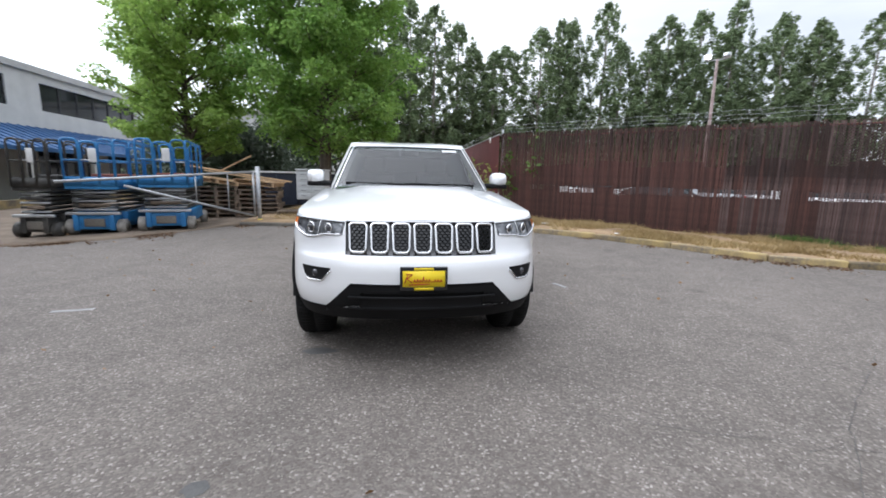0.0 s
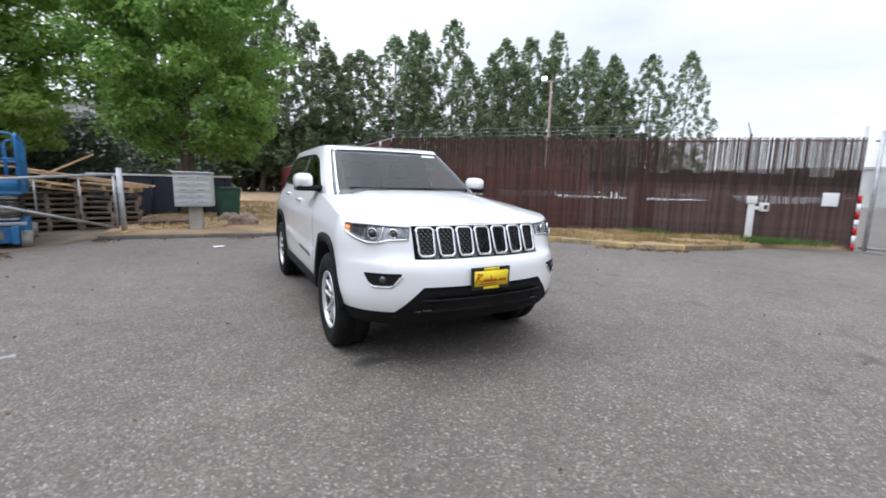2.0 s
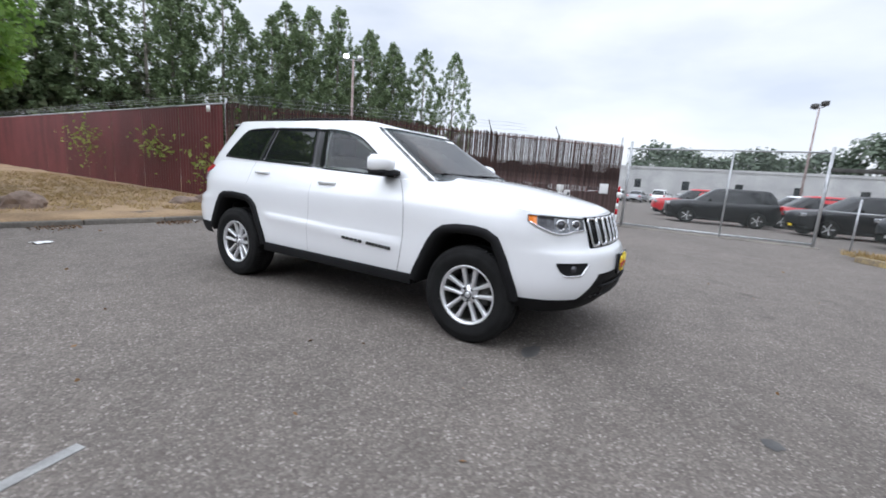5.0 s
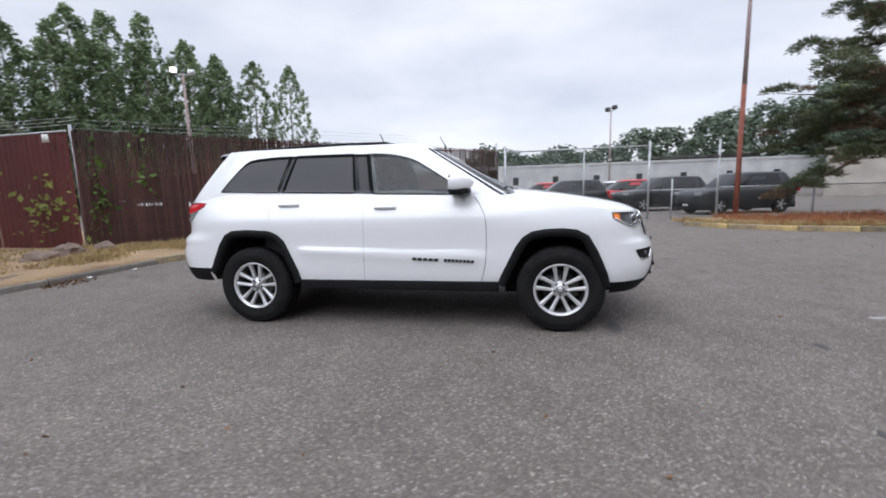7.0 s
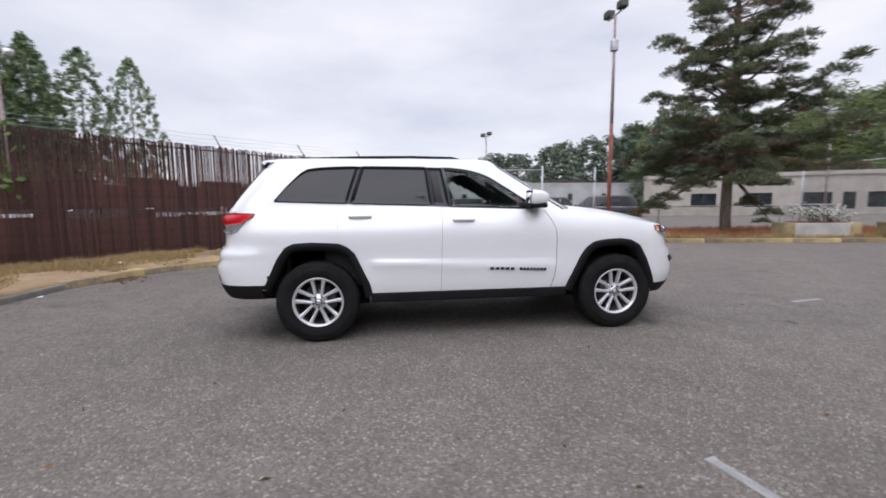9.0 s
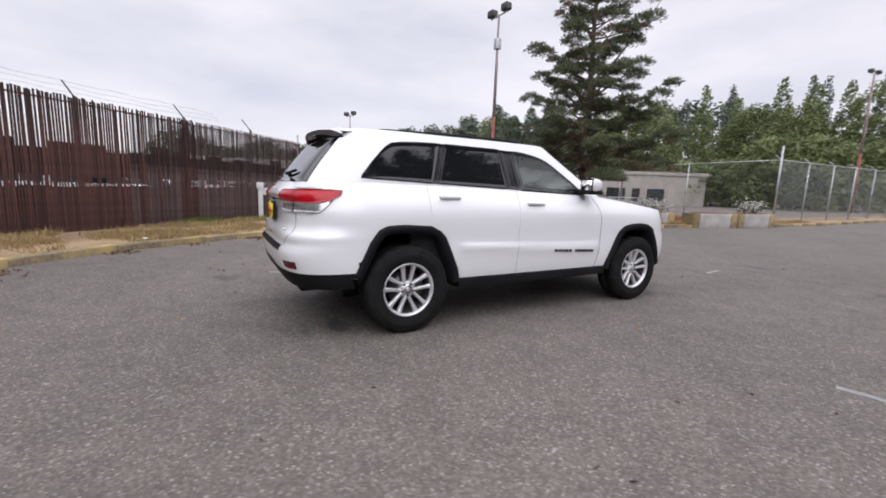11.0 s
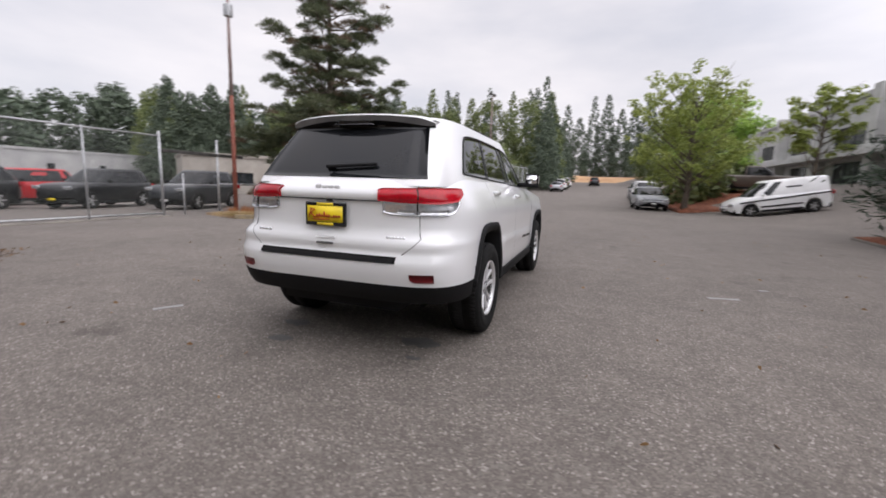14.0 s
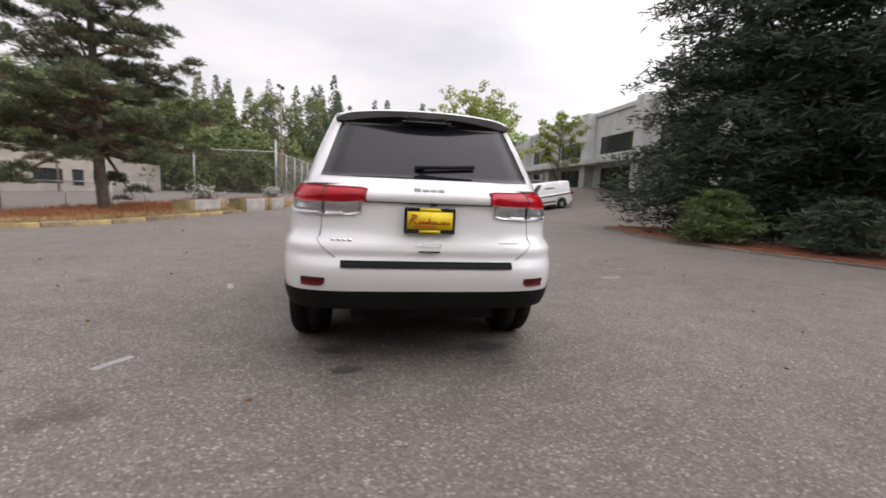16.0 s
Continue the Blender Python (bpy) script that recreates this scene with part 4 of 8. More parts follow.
def plate(name, fn, side, zc):
    """Dealer card in a dark frame: yellow ground, red script as plain bars."""
    face = lambda a, b, off: Vector((a * -side, fn + side * off, b))
    p = part(name, boxes((-0.158, 0.158, fn - 0.012, fn + 0.012, zc - 0.08, zc + 0.08), bevel=0.006), GLOSS_BLACK, jeep, "black plate frame with yellow dealer card")
    y0, y1 = sorted((fn + side * 0.0122, fn + side * 0.0142))
    part("card", boxes((-0.14, 0.14, y0, y1, zc - 0.053, zc + 0.055)), YELLOW, p)
    y2, y3 = sorted((fn + side * 0.0142, fn + side * 0.0157))
    red = bmesh.new()
    strokes = [(-0.128, -0.028, -0.105, 0.036), (-0.118, 0.036, -0.078, 0.030), (-0.078, 0.030, -0.112, 0.004), (-0.112, 0.004, -0.076, -0.028)]
    x = -0.068
    for h in (0.020, 0.026, 0.020, 0.040, 0.020, 0.020, 0.006, 0.018, 0.018, 0.018):
        strokes += [(x, -0.022, x + 0.006, -0.022 + h), (x + 0.006, -0.022 + h, x + 0.013, -0.020)]
        x += 0.0195
    strokes += [(-0.10, -0.038, 0.04, -0.034)]
    for x0, z0, x1, z1 in strokes:
        p0, p1 = face(x0, zc + z0, 0.0150), face(x1, zc + z1, 0.0150)
        beam(red, p0, p1, 0.0055, 0.0055)
    part("lettering", red, RED_INK, p)
    for z in (zc + 0.067, zc - 0.067):
        part("frame_bar", boxes((-0.065, 0.065, y0, y1, z - 0.009, z + 0.009)), YELLOW, p)


plate("front_plate", -2.375, -1, 0.664)
plate("rear_plate", 2.404, 1, 0.994)
bm = bmesh.new()
for x, w, h in ((-0.078, 0.045, 0.04), (-0.026, 0.042, 0.028), (0.022, 0.042, 0.028), (0.07, 0.042, 0.032)):
    p = drop_y(FIT_LOW, -x, 1.176, 0.0, 1)
    box(bm, -x - w / 2, -x + w / 2, p.y - 0.002, p.y + 0.012, 1.176 - h / 2, 1.176 + h / 2, 0.008)
part("rear_emblem", bm, BRIGHT, jeep, "small chrome emblem")
for x0, n, s in ((0.47, 4, 0.033), (-0.58, 6, 0.022)):
    bm = bmesh.new()
    for i in range(n):
        p = drop_y(FIT_LOW, x0 + i * s, 0.862, 0.0, 1)
        box(bm, p.x, p.x + s * 0.7, p.y - 0.002, p.y + 0.006, 0.853, 0.871)
    part("rear_badge", bm, CHROME, jeep)
part("tailgate_handle", skin(lambda a, b, off: drop_y(FIT_LOW, a, b, 0.008 + off, 1), span(-0.065, 0.065, 4), lambda a: 0.796, lambda a: 0.806, nv=2), GLOSS_BLACK, jeep, "dark tailgate pull below a bright lip")
part("tailgate_pull_lip", skin(lambda a, b, off: drop_y(FIT_LOW, a, b, 0.008 + off, 1), span(-0.075, 0.075, 4), lambda a: 0.836, lambda a: 0.847, nv=2), PAINT, jeep)
part("tailgate_chrome_lip", skin(lambda a, b, off: drop_y(FIT_LOW, a, b, 0.007 + off, 1), span(-0.40, 0.40, 20), lambda a: 1.092, lambda a: 1.100, nv=1), LAMP_DARK, jeep)
p = drop_y(FIT_LOW, -0.02, 1.095, 0, 1)
part("camera_pod", boxes((p.x - 0.02, p.x + 0.02, p.y - 0.01, p.y + 0.015, 1.082, 1.102), bevel=0.005), GLOSS_BLACK, jeep)

# seams and side fittings
def seam(name, pts, fn, r=0.0036):
    part(name, tube([fn(*p) for p in pts], r, 6), SEAM, jeep)


for hand, _ in SIDES:
    sx = lambda y, z, h=hand: drop_x(FIT_LOW, y, z, -0.0015, h)
    front_cut = spline((0.44, -0.775), (0.55, -0.805), (0.73, -0.825), (0.9, -0.826), (1.0, -0.818), (1.12, -0.77), (1.2, -0.715))
    seam("door_seam", [(front_cut(z), z) for z in span(1.195, 0.445, 26)], sx)
    seam("door_seam", [(0.318 - 0.03 * (z - 0.44), z) for z in span(1.23, 0.445, 26)], sx, 0.0022)
    seam("door_seam", [(1.262, z) for z in span(1.26, 1.0, 10)], sx, 0.0022)
    seam("tailgate_seam", [(a, z) for a, z in zip([37.2] * 8 + span(37.2, 31, 6), span(1.24, 0.88, 7) + span(0.86, 0.755, 6))], lambda a, z, h=hand: drop_round(FIT_LOW, a, z, -0.0015, 1, h))
    for yc, zc in ((0.091, 1.117), (1.06, 1.158)):
        p = drop_x(FIT_LOW, yc, zc, 0.0, hand)
        bm = bmesh.new()
        box(bm, *sorted((p.x - hand * 0.01, p.x + hand * 0.034)), yc - 0.105, yc + 0.105, zc - 0.017, zc + 0.017, 0.014)
        part("door_handle", bm, PAINT, jeep, "body-coloured door handle")
    for k, (a, b) in enumerate(((-0.715, -0.44), (-0.395, -0.145))):
        bm = bmesh.new()
        n = 8 if k == 0 else 5
        for i in range(n):
            y = a + (b - a) * i / n
            zb = 0.650 + 0.045 * (y + 0.15)
            p = drop_x(FIT_LOW, y, zb, 0, hand)
            box(bm, *sorted((p.x - hand * 0.004, p.x + hand * 0.006)), y, y + (b - a) / n * 0.78, zb - 0.013, zb + 0.013)
        part("door_badge", bm, GLOSS_BLACK, jeep, "dark lettering bars on the front door")
    # mirror
    arm = bmesh.new()
    box(arm, *sorted((hand * 0.78, hand * 0.93)), -0.64, -0.53, 1.232, 1.275, 0.012)
    part("mirror_arm", arm, BLACK_TRIM, jeep)
    rows = []
    for i in range(13):
        t = i / 12
        y = -0.725 + 0.205 * t
        k = (1 - (1 - min(t / 0.75, 1)) ** 2.4) ** 0.5
        k = max(k, 0.25)
        r = []
        for j in range(25):
            a = 2 * math.pi * j / 24
            c, s = math.cos(a), math.sin(a)
            r.append((hand * (0.956 + 0.084 * k * math.copysign(abs(c) ** 0.6, c)), y, 1.316 + 0.074 * k * math.copysign(abs(s) ** 0.65, s)))
        rows.append(r)
    vs, _, fs = grid(rows)
    k = len(vs); vs = vs + [(hand * 0.956, -0.73, 1.316)]
    fs = fs + [(k, j + 1, j) for j in range(24)]
    mir = part("mirror", (vs, [], fs), PAINT, jeep, "white door mirror")
    part("mirror_base", boxes((*sorted((hand * 0.800, hand * 1.030)), -0.69, -0.512, 1.222, 1.270), bevel=0.022), BLACK_TRIM, mir)
    part("mirror_rim", boxes((*sorted((hand * 0.876, hand * 1.034)), -0.537, -0.522, 1.230, 1.384), bevel=0.007), BLACK_TRIM, mir)
    part("mirror_glass", boxes((*sorted((hand * 0.890, hand * 1.018)), -0.5215, -0.518, 1.248, 1.366), bevel=0.0), CHROME, mir)


# wheels
def wheel(parent, ya, hand):
    w = thing("wheel", "", "", at=(hand * 0.815, ya, 0.375), turn=0 if hand > 0 else 180)
    w.parent = parent
    prof = [(0.226, -0.112), (0.26, -0.128), (0.30, -0.134), (0.340, -0.132), (0.364, -0.116), (0.374, -0.08), (0.375, -0.01), (0.367, -0.008), (0.367, 0.008), (0.375, 0.01), (0.374, 0.08), (0.364, 0.116), (0.340, 0.132), (0.325, 0.129), (0.321, 0.134), (0.295, 0.135), (0.262, 0.128), (0.240, 0.118), (0.228, 0.112)]
    part("tyre", lathe(prof, "X", 64), RUBBER, w, "black tyre with shallow tread")
    bm = bmesh.new()
    for i in range(72):
        for x0, x1 in ((0.03, 0.10), (-0.10, -0.03)):
            a = 2 * math.pi * i / 72
            m = Matrix.Rotation(a, 4, "X") @ Matrix.Translation(((x0 + x1) / 2, 0, 0.3695)) @ Matrix.Diagonal((x1 - x0, 0.018, 0.013, 1))
            bmesh.ops.create_cube(bm, size=1, matrix=m)
    tagged(part("tread", bm, RUBBER, w), kind="stuff")
    lip = [(0.222, 0.096), (0.226, 0.112), (0.231, 0.117), (0.229, 0.122), (0.219, 0.118), (0.210, 0.104), (0.206, 0.090)]
    part("rim", lathe(lip, "X", 56), ALLOY, w, "silver alloy rim")
    # barrel and disc are coloured dark for the shade behind the spokes
    part("barrel", lathe([(0.208, 0.098), (0.200, 0.06), (0.196, -0.07), (0.0, -0.075)], "X", 48), GREASY, w, "inner barrel, dark colour for the shade behind the spokes")
    part("brake_disc", lathe([(0.0, -0.005), (0.155, -0.005), (0.155, 0.012), (0.0, 0.012)], "X", 40), LAMP_DARK, w)
    part("brake_caliper", boxes((-0.02, 0.05, 0.07, 0.16, -0.07, 0.08), bevel=0.015), GREASY, w)
    for i in range(5):
        for d in (-1, 1):
            a = 2 * math.pi * i / 5
            rows = []
            for t in span(0, 1, 8):
                r = 0.050 + 0.166 * t
                off = d * (0.027 + 0.020 * t + 0.010 * t * t)
                wd = 0.0125 + 0.004 * t + 0.006 * t ** 4
                x = 0.088 + 0.018 * t - 0.02 * (1 - t) * t
                row = [(x - 0.034, off - wd, r), (x - 0.006, off - wd, r), (x, off - wd * 0.62, r), (x, off + wd * 0.62, r), (x - 0.006, off + wd, r), (x - 0.034, off + wd, r)]
                rows.append([Matrix.Rotation(a, 3, "X") @ Vector(p) for p in row])
            part("spoke", grid(rows), ALLOY, w)
    part("hub", lathe([(0.074, 0.03), (0.074, 0.074), (0.064, 0.084), (0.034, 0.082), (0.032, 0.094), (0.0, 0.097)], "X", 30), ALLOY, w)
    part("hub_ring", lathe([(0.033, 0.0955), (0.026, 0.0965), (0.024, 0.0955)], "X", 24), LAMP_DARK, w)
    for i in range(5):
        a = 2 * math.pi * (i + 0.5) / 5
        c = Vector((0.076, 0.052 * math.sin(a), 0.052 * math.cos(a)))
        part("lug_nut", bars((c, c + Vector((0.016, 0, 0)), 0.0105), seg=6), LAMP_DARK, w)
    return w


for ya, _ in AXLES:
    for hand, _ in SIDES:
        wheel(jeep, ya, hand)

# interior seen through the clear panes
LINED = [tuple(p + (Vector((-0.15, 1.42)) - p).normalized() * 0.045) for p in pane_ring(PANE_F)]
vs, e, fs = cut(UP_MESH, lambda c: (abs(c.x) > 0.55 and inside(LINED, (c.y, c.z))) or (c.y < 0.0 and 1.2 < c.z < 1.61 and abs(c.x) < SHIELD_HALF(c.z) - 0.075))
part("cabin_lining", ([(v[0] * 0.972, v[1] * 0.985, v[2]) for v in vs], e, fs), INTERIOR, jeep, "dark pillar and window linings")
for hand, _ in SIDES:
    part("door_lining", boxes((*sorted((hand * 0.76, hand * 0.80)), -0.72, 1.40, 0.60, 1.205), bevel=0.015), INTERIOR, jeep, "dark door lining")
part("cargo_lining", boxes((-0.78, 0.78, 1.72, 1.76, 0.60, 1.19), bevel=0.015), INTERIOR, jeep)
part("firewall_lining", boxes((-0.76, 0.76, -0.80, -0.77, 0.60, 1.0), bevel=0.01), INTERIOR, jeep)
bm = boxes((-0.72, 0.72, -0.95, -0.45, 0.95, 1.2), bevel=0.05)
part("dashboard", bm, INTERIOR, jeep)
part("cabin_floor", boxes((-0.8, 0.8, -0.9, 1.9, 0.5, 0.62)), INTERIOR, jeep)
for x in (-0.38, 0.38):
    part("front_seat", boxes((x - 0.25, x + 0.25, -0.25, 0.32, 0.72, 0.9), (x - 0.24, x + 0.24, 0.27, 0.42, 0.82, 1.36), (x - 0.13, x + 0.13, 0.33, 0.42, 1.38, 1.55), bevel=0.04), INTERIOR, jeep, "dark seat")
part("rear_seat", boxes((-0.65, 0.65, 0.75, 1.2, 0.7, 0.88), (-0.66, 0.66, 1.15, 1.32, 0.8, 1.4), bevel=0.04), INTERIOR, jeep)
ring = [(0.38 + 0.18 * math.cos(a), -0.40 - 0.07 * math.sin(a), 1.12 + 0.17 * math.sin(a)) for a in span(0, 2 * math.pi, 28)[:-1]]
part("steering_wheel", tube(ring, 0.014, 6, True), INTERIOR, jeep)
part("inner_mirror", boxes((-0.11, 0.11, -0.33, -0.30, 1.55, 1.61), bevel=0.012), INTERIOR, jeep)

# ---- ground ----
def rise(x, y):
    """The road climbs ever more away from the turning place, and the ground falls a little towards the car lot."""
    d = min(max(-9.0 - y, 0), 140)
    z = 0.00031 * d * d - 0.016 * min(max(x - 3.0, 0.0), 40.0)
    # the yard falls away behind the lifts
    z -= 0.045 * min(max(-4.0 - x, 0.0), 6.0) * min(max((y - 2.0) / 2.0, 0.0), 1.0)
    # the driveway climbs to the grey building, past a raised bank
    z += 0.15 * min(max(-10.0 - x, 0.0), 8.0) * min(max((-14.0 - y) / 6.0, 0.0), 1.0)
    return z + 0.8 * min(max((-7.0 - x) / 3.0, 0.0), 1.0) * min(max((-25.0 - y) / 4.0, 0.0), 1.0)


xs = sorted(set([-600, -300, -150, -100, -70] + list(range(-50, 51, 2)) + [70, 100, 150, 300, 600]))
ys = sorted(set([-600, -300, -200, -149, -130, -110, -90, -75] + list(range(-62, 41, 2)) + [60, 100, 200, 600]))
tagged(part("ground", grid([[(x, y, rise(x, y)) for y in ys] for x in xs]), ASPHALT, None, "", True), "worn grey asphalt with pale aggregate and stains", "asphalt", kind="structure")

# verge between kerb and slat fence
KERB_BACK = [(-4.0, 6.45), (-2.0, 6.2), (0.4, 5.9), (2.2, 5.75), (3.5, 5.3), (4.7, 4.3), (5.75, 3.0), (6.7, 1.65), (7.7, 1.1), (8.7, 0.85), (9.6, 0.88)]
FENCE = [(3.55, 8.95), (12.5, -0.2)]


def along(poly, step):
    out = []
    for a, b in zip(poly[:-1], poly[1:]):
        a, b = Vector(a), Vector(b)
        n = max(1, round((b - a).length / step))
        out += [a.lerp(b, i / n) for i in range(n)]
    return out + [Vector(poly[-1])]


def apron_sheet(name, outline, z, material, label, category, step=0.6, lift=0.03):
    """A raised ground sheet inside an outline, with an uneven top."""
    bm = bmesh.new()
    vs = [bm.verts.new((p[0], p[1], z)) for p in outline]
    f = bm.faces.new(vs)
    bmesh.ops.triangulate(bm, faces=[f])
    for _ in range(6):
        es = [e for e in bm.edges if e.calc_length() > step]
        if not es:
            break
        bmesh.ops.subdivide_edges(bm, edges=es, cuts=1)
        bmesh.ops.triangulate(bm, faces=bm.faces[:])
    for v in bm.verts:
        v.co.z = z + rise(v.co.x, v.co.y) + (0 if v.is_boundary else lift * noise.noise(v.co * 0.9) + 0.02)
    bnd = [e for e in bm.edges if e.is_boundary]
    r = bmesh.ops.extrude_edge_only(bm, edges=bnd)
    for g in r["geom"]:
        if isinstance(g, bmesh.types.BMVert):
            g.co.z -= 0.3
    return tagged(part(name, bm, material), label, category, kind="structure")


verge = [Vector(p) for p in KERB_BACK[:]]
apron_sheet("verge", [(p.x, p.y + 0.0) for p in verge] + [(10.6, 0.72), (11.9, 0.15), (12.7, -0.2), (14, 2), (9, 12), (8, 40), (3.5, 70), (-3.0, 70), (-3.4, 20), (-4.0, 9)], 0.11, DRY_SOIL, "dry straw-coloured verge with sparse grass", "verge", 0.9)
apron_sheet("dirt_yard", [(-4.0, 6.7), (-4.0, 9), (-3.4, 20), (-3, 60), (-40, 60), (-40, 10), (-9, 4.1), (-7.4, 4.0), (-6.0, 4.4), (-4.8, 5.5)], 0.012, DIRT, "brown dirt yard with litter", "dirt", 1.2)


def kerb_run(name, poly, closed_label, material, h=0.13, w=0.16, z=0.0):
    k = thing(name, closed_label, "kerb", kind="structure")
    pts = along(poly, 1.5)
    for a, b in zip(pts[:-1], pts[1:]):
        d = (b - a); t = d.normalized(); nrm = Vector((-t.y, t.x))
        L = d.length - 0.012
        c = (a + b) / 2
        bm = bmesh.new()
        box(bm, -L / 2, L / 2, -w / 2, w / 2, -0.1, h, 0.025)
        ob = part("kerb_stone", bm, material, k)
        ob.matrix_basis = pose(c.x, c.y, z + rise(c.x, c.y), 0, 0, math.degrees(math.atan2(t.y, t.x)))
    return k


kerb_run("kerb_back", KERB_BACK[3:], "low worn kerb with faded yellow paint", KERB, 0.12)
kerb_run("kerb_yard", KERB_BACK[:4], "low dirty broken concrete kerb", OLD_KERB, 0.09)
KERB_GATE = [(9.6, -6.1), (8.4, -6.8), (7.5, -8.0), (6.95, -10.3), (6.3, -13.0), (5.6, -16.0), (5.2, -19.0), (5.0, -23.0), (4.9, -45.0)]
kerb_run("kerb_gate_side", KERB_GATE, "low worn kerb with faded yellow paint", KERB)
apron_sheet("gate_verge", KERB_GATE + [(6.2, -45), (6.2, -21.2), (9.4, -20.5), (12.0, -17), (12.4, -12), (11.9, -7.0)], 0.09, DRY_SOIL, "dry verge with sparse grass beside the gate", "verge", 0.9, 0.05)
apron_sheet("mulch_bed", [(9.2, -8.9), (8.3, -10.2), (7.9, -12.2), (7.4, -14.2), (8.2, -16.2), (10.2, -16.4), (11.8, -14.6), (11.9, -11.0), (10.8, -9.2)], 0.15, MULCH, "red bark mulch mound round the pine", "mulch", 0.7, 0.14)

# ---- fences and gate ----
rng = np.random.default_rng(7)


def on_fence(u, off=0.0):
    a, b = Vector(FENCE[0]), Vector(FENCE[1])
    t = (b - a).normalized()
    p = a.lerp(b, u) + Vector((-t.y, t.x)) * off
    return p


FENCE_TURN = math.degrees(math.atan2(FENCE[1][1] - FENCE[0][1], FENCE[1][0] - FENCE[0][0]))
FENCE_LEN = (Vector(FENCE[1]) - Vector(FENCE[0])).length
slat_fence = thing("slat_fence", "tall brown-red privacy slat fence with barbed wire", "fence", kind="structure")
variants = []
for k in range(12):
    top = 2.74 + 0.05 * rng.random()
    bm = bmesh.new()
    if k < 5:
        box(bm, -0.019, 0.019, -0.003, 0.003, 0.05, top)
    elif k < 7:
        box(bm, -0.019, 0.019, -0.003, 0.003, 0.05, 1.02 + 0.05 * k / 7); box(bm, -0.019, 0.019, -0.003, 0.003, 1.19, top)
    elif k == 7:
        box(bm, -0.019, 0.019, -0.003, 0.003, 0.3, top - 0.12)
    else:
        # narrower above the backing boards, so that sky shows between
        hw = 0.0105 + 0.0022 * (k - 8)
        box(bm, -0.018, 0.018, -0.003, 0.003, 0.05, 1.62); box(bm, -hw, hw, -0.003, 0.003, 1.62, top)
    me = bpy.data.meshes.new("slat"); bm.to_mesh(me); bm.free(); me.materials.append(SLAT if k < 8 else SLAT_SKYLIT)
    variants.append(me)
n_slats = 264
for i in range(n_slats):
    u = (i + 0.5) / n_slats
    broken = (0.18 < u < 0.30) or (0.36 < u < 0.52) or (0.6 < u < 0.72)
    k = int(rng.integers(0, 5)) if rng.random() > (0.18 if broken else 0.03) else int(rng.integers(5, 8))
    if u > 0.52 + 0.05 * math.sin(i * 0.7) and not 0.6 < u < 0.64:
        k = int(rng.integers(8, 12))
    p = on_fence(u)
    s = new("slat", variants[k])
    s.parent = slat_fence
    s.matrix_basis = pose(p.x, p.y, 0.06 + rise(p.x, p.y), rng.normal(0, 0.2), rng.normal(0, 0.22), FENCE_TURN + rng.normal(0, 4))
# boards fixed behind the lower part
for i in range(24):
    u0, u1 = i / 24, (i + 1) / 24
    a, b = on_fence(u0, 0.05), on_fence(u1, 0.05)
    gap = rng.random() < (0.85 if 0.15 < u0 < 0.75 else 0.3)
    for z0, z1 in ((0.0, 1.05 - 0.09 * rng.random() if gap else 1.165), (1.17 + 0.03 * rng.random(), 1.66 + 0.30 * rng.random())):
        bm = bmesh.new()
        beam(bm, (a.x, a.y, (z0 + z1) / 2), (b.x, b.y, (z0 + z1) / 2), 0.015, z1 - z0)
        if abs((bm.verts[:][0].co.z) - z0) > 0.02 and abs((bm.verts[:][0].co.z) - z1) > 0.02:
            bm.free(); bm = bmesh.new()
            d = (b - a)
            vs = [(a.x, a.y, z0), (b.x, b.y, z0), (b.x, b.y, z1), (a.x, a.y, z1)]
            nrm = Vector((-d.y, d.x)).normalized() * 0.015
            vs += [(x + nrm.x, y + nrm.y, z) for x, y, z in vs]
            vv = [bm.verts.new(v) for v in vs]
            for f in ((0, 1, 2, 3), (7, 6, 5, 4), (0, 4, 5, 1), (1, 5, 6, 2), (2, 6, 7, 3), (3, 7, 4, 0)):
                bm.faces.new([vv[q] for q in f])
        part("backing_board", bm, SLAT, slat_fence, smooth=False)
for i in range(6):
    u = [0.0, 0.21, 0.42, 0.62, 0.81, 1.0][i]
    p = on_fence(u, 0.10)
    bm = bars(((p.x, p.y, -0.1), (p.x, p.y, 2.95 if i in (0, 5) else 2.8), 0.035))
    q = on_fence(u, 0.42)
    if 0 < i < 5:
        bar(bm, (p.x, p.y, 2.78), (q.x, q.y, 3.12), 0.015)
    part("post", bm, GALV if i in (0, 5) else GREASY, slat_fence)
for z in (0.5, 1.6, 2.7):
    a, b = on_fence(0, 0.075), on_fence(1, 0.075)
    part("rail", bars(((a.x, a.y, z), (b.x, b.y, z - 0.1), 0.02)), RUST, slat_fence)
for k in range(3):
    pts = []
    for i in range(61):
        u = i / 60 * 0.72
        p = on_fence(u, 0.14 + 0.12 * k)
        pts.append((p.x, p.y, 2.86 + 0.12 * k + 0.012 * math.sin(i * 0.9 + k) + 0.006 * rng.random()))
    part("barbed_wire", tube(pts, 0.0035, 5), GALV, slat_fence)
p = on_fence(0.955, -0.03)
sign = thing("fence_sign", "small white blank notice fixed to the slat fence", "sign", at=(p.x, p.y, 1.12), turn=FENCE_TURN)
part("panel", boxes((-0.17, 0.17, -0.012, 0.0, -0.16, 0.18), bevel=0.004), PAPER, sign)
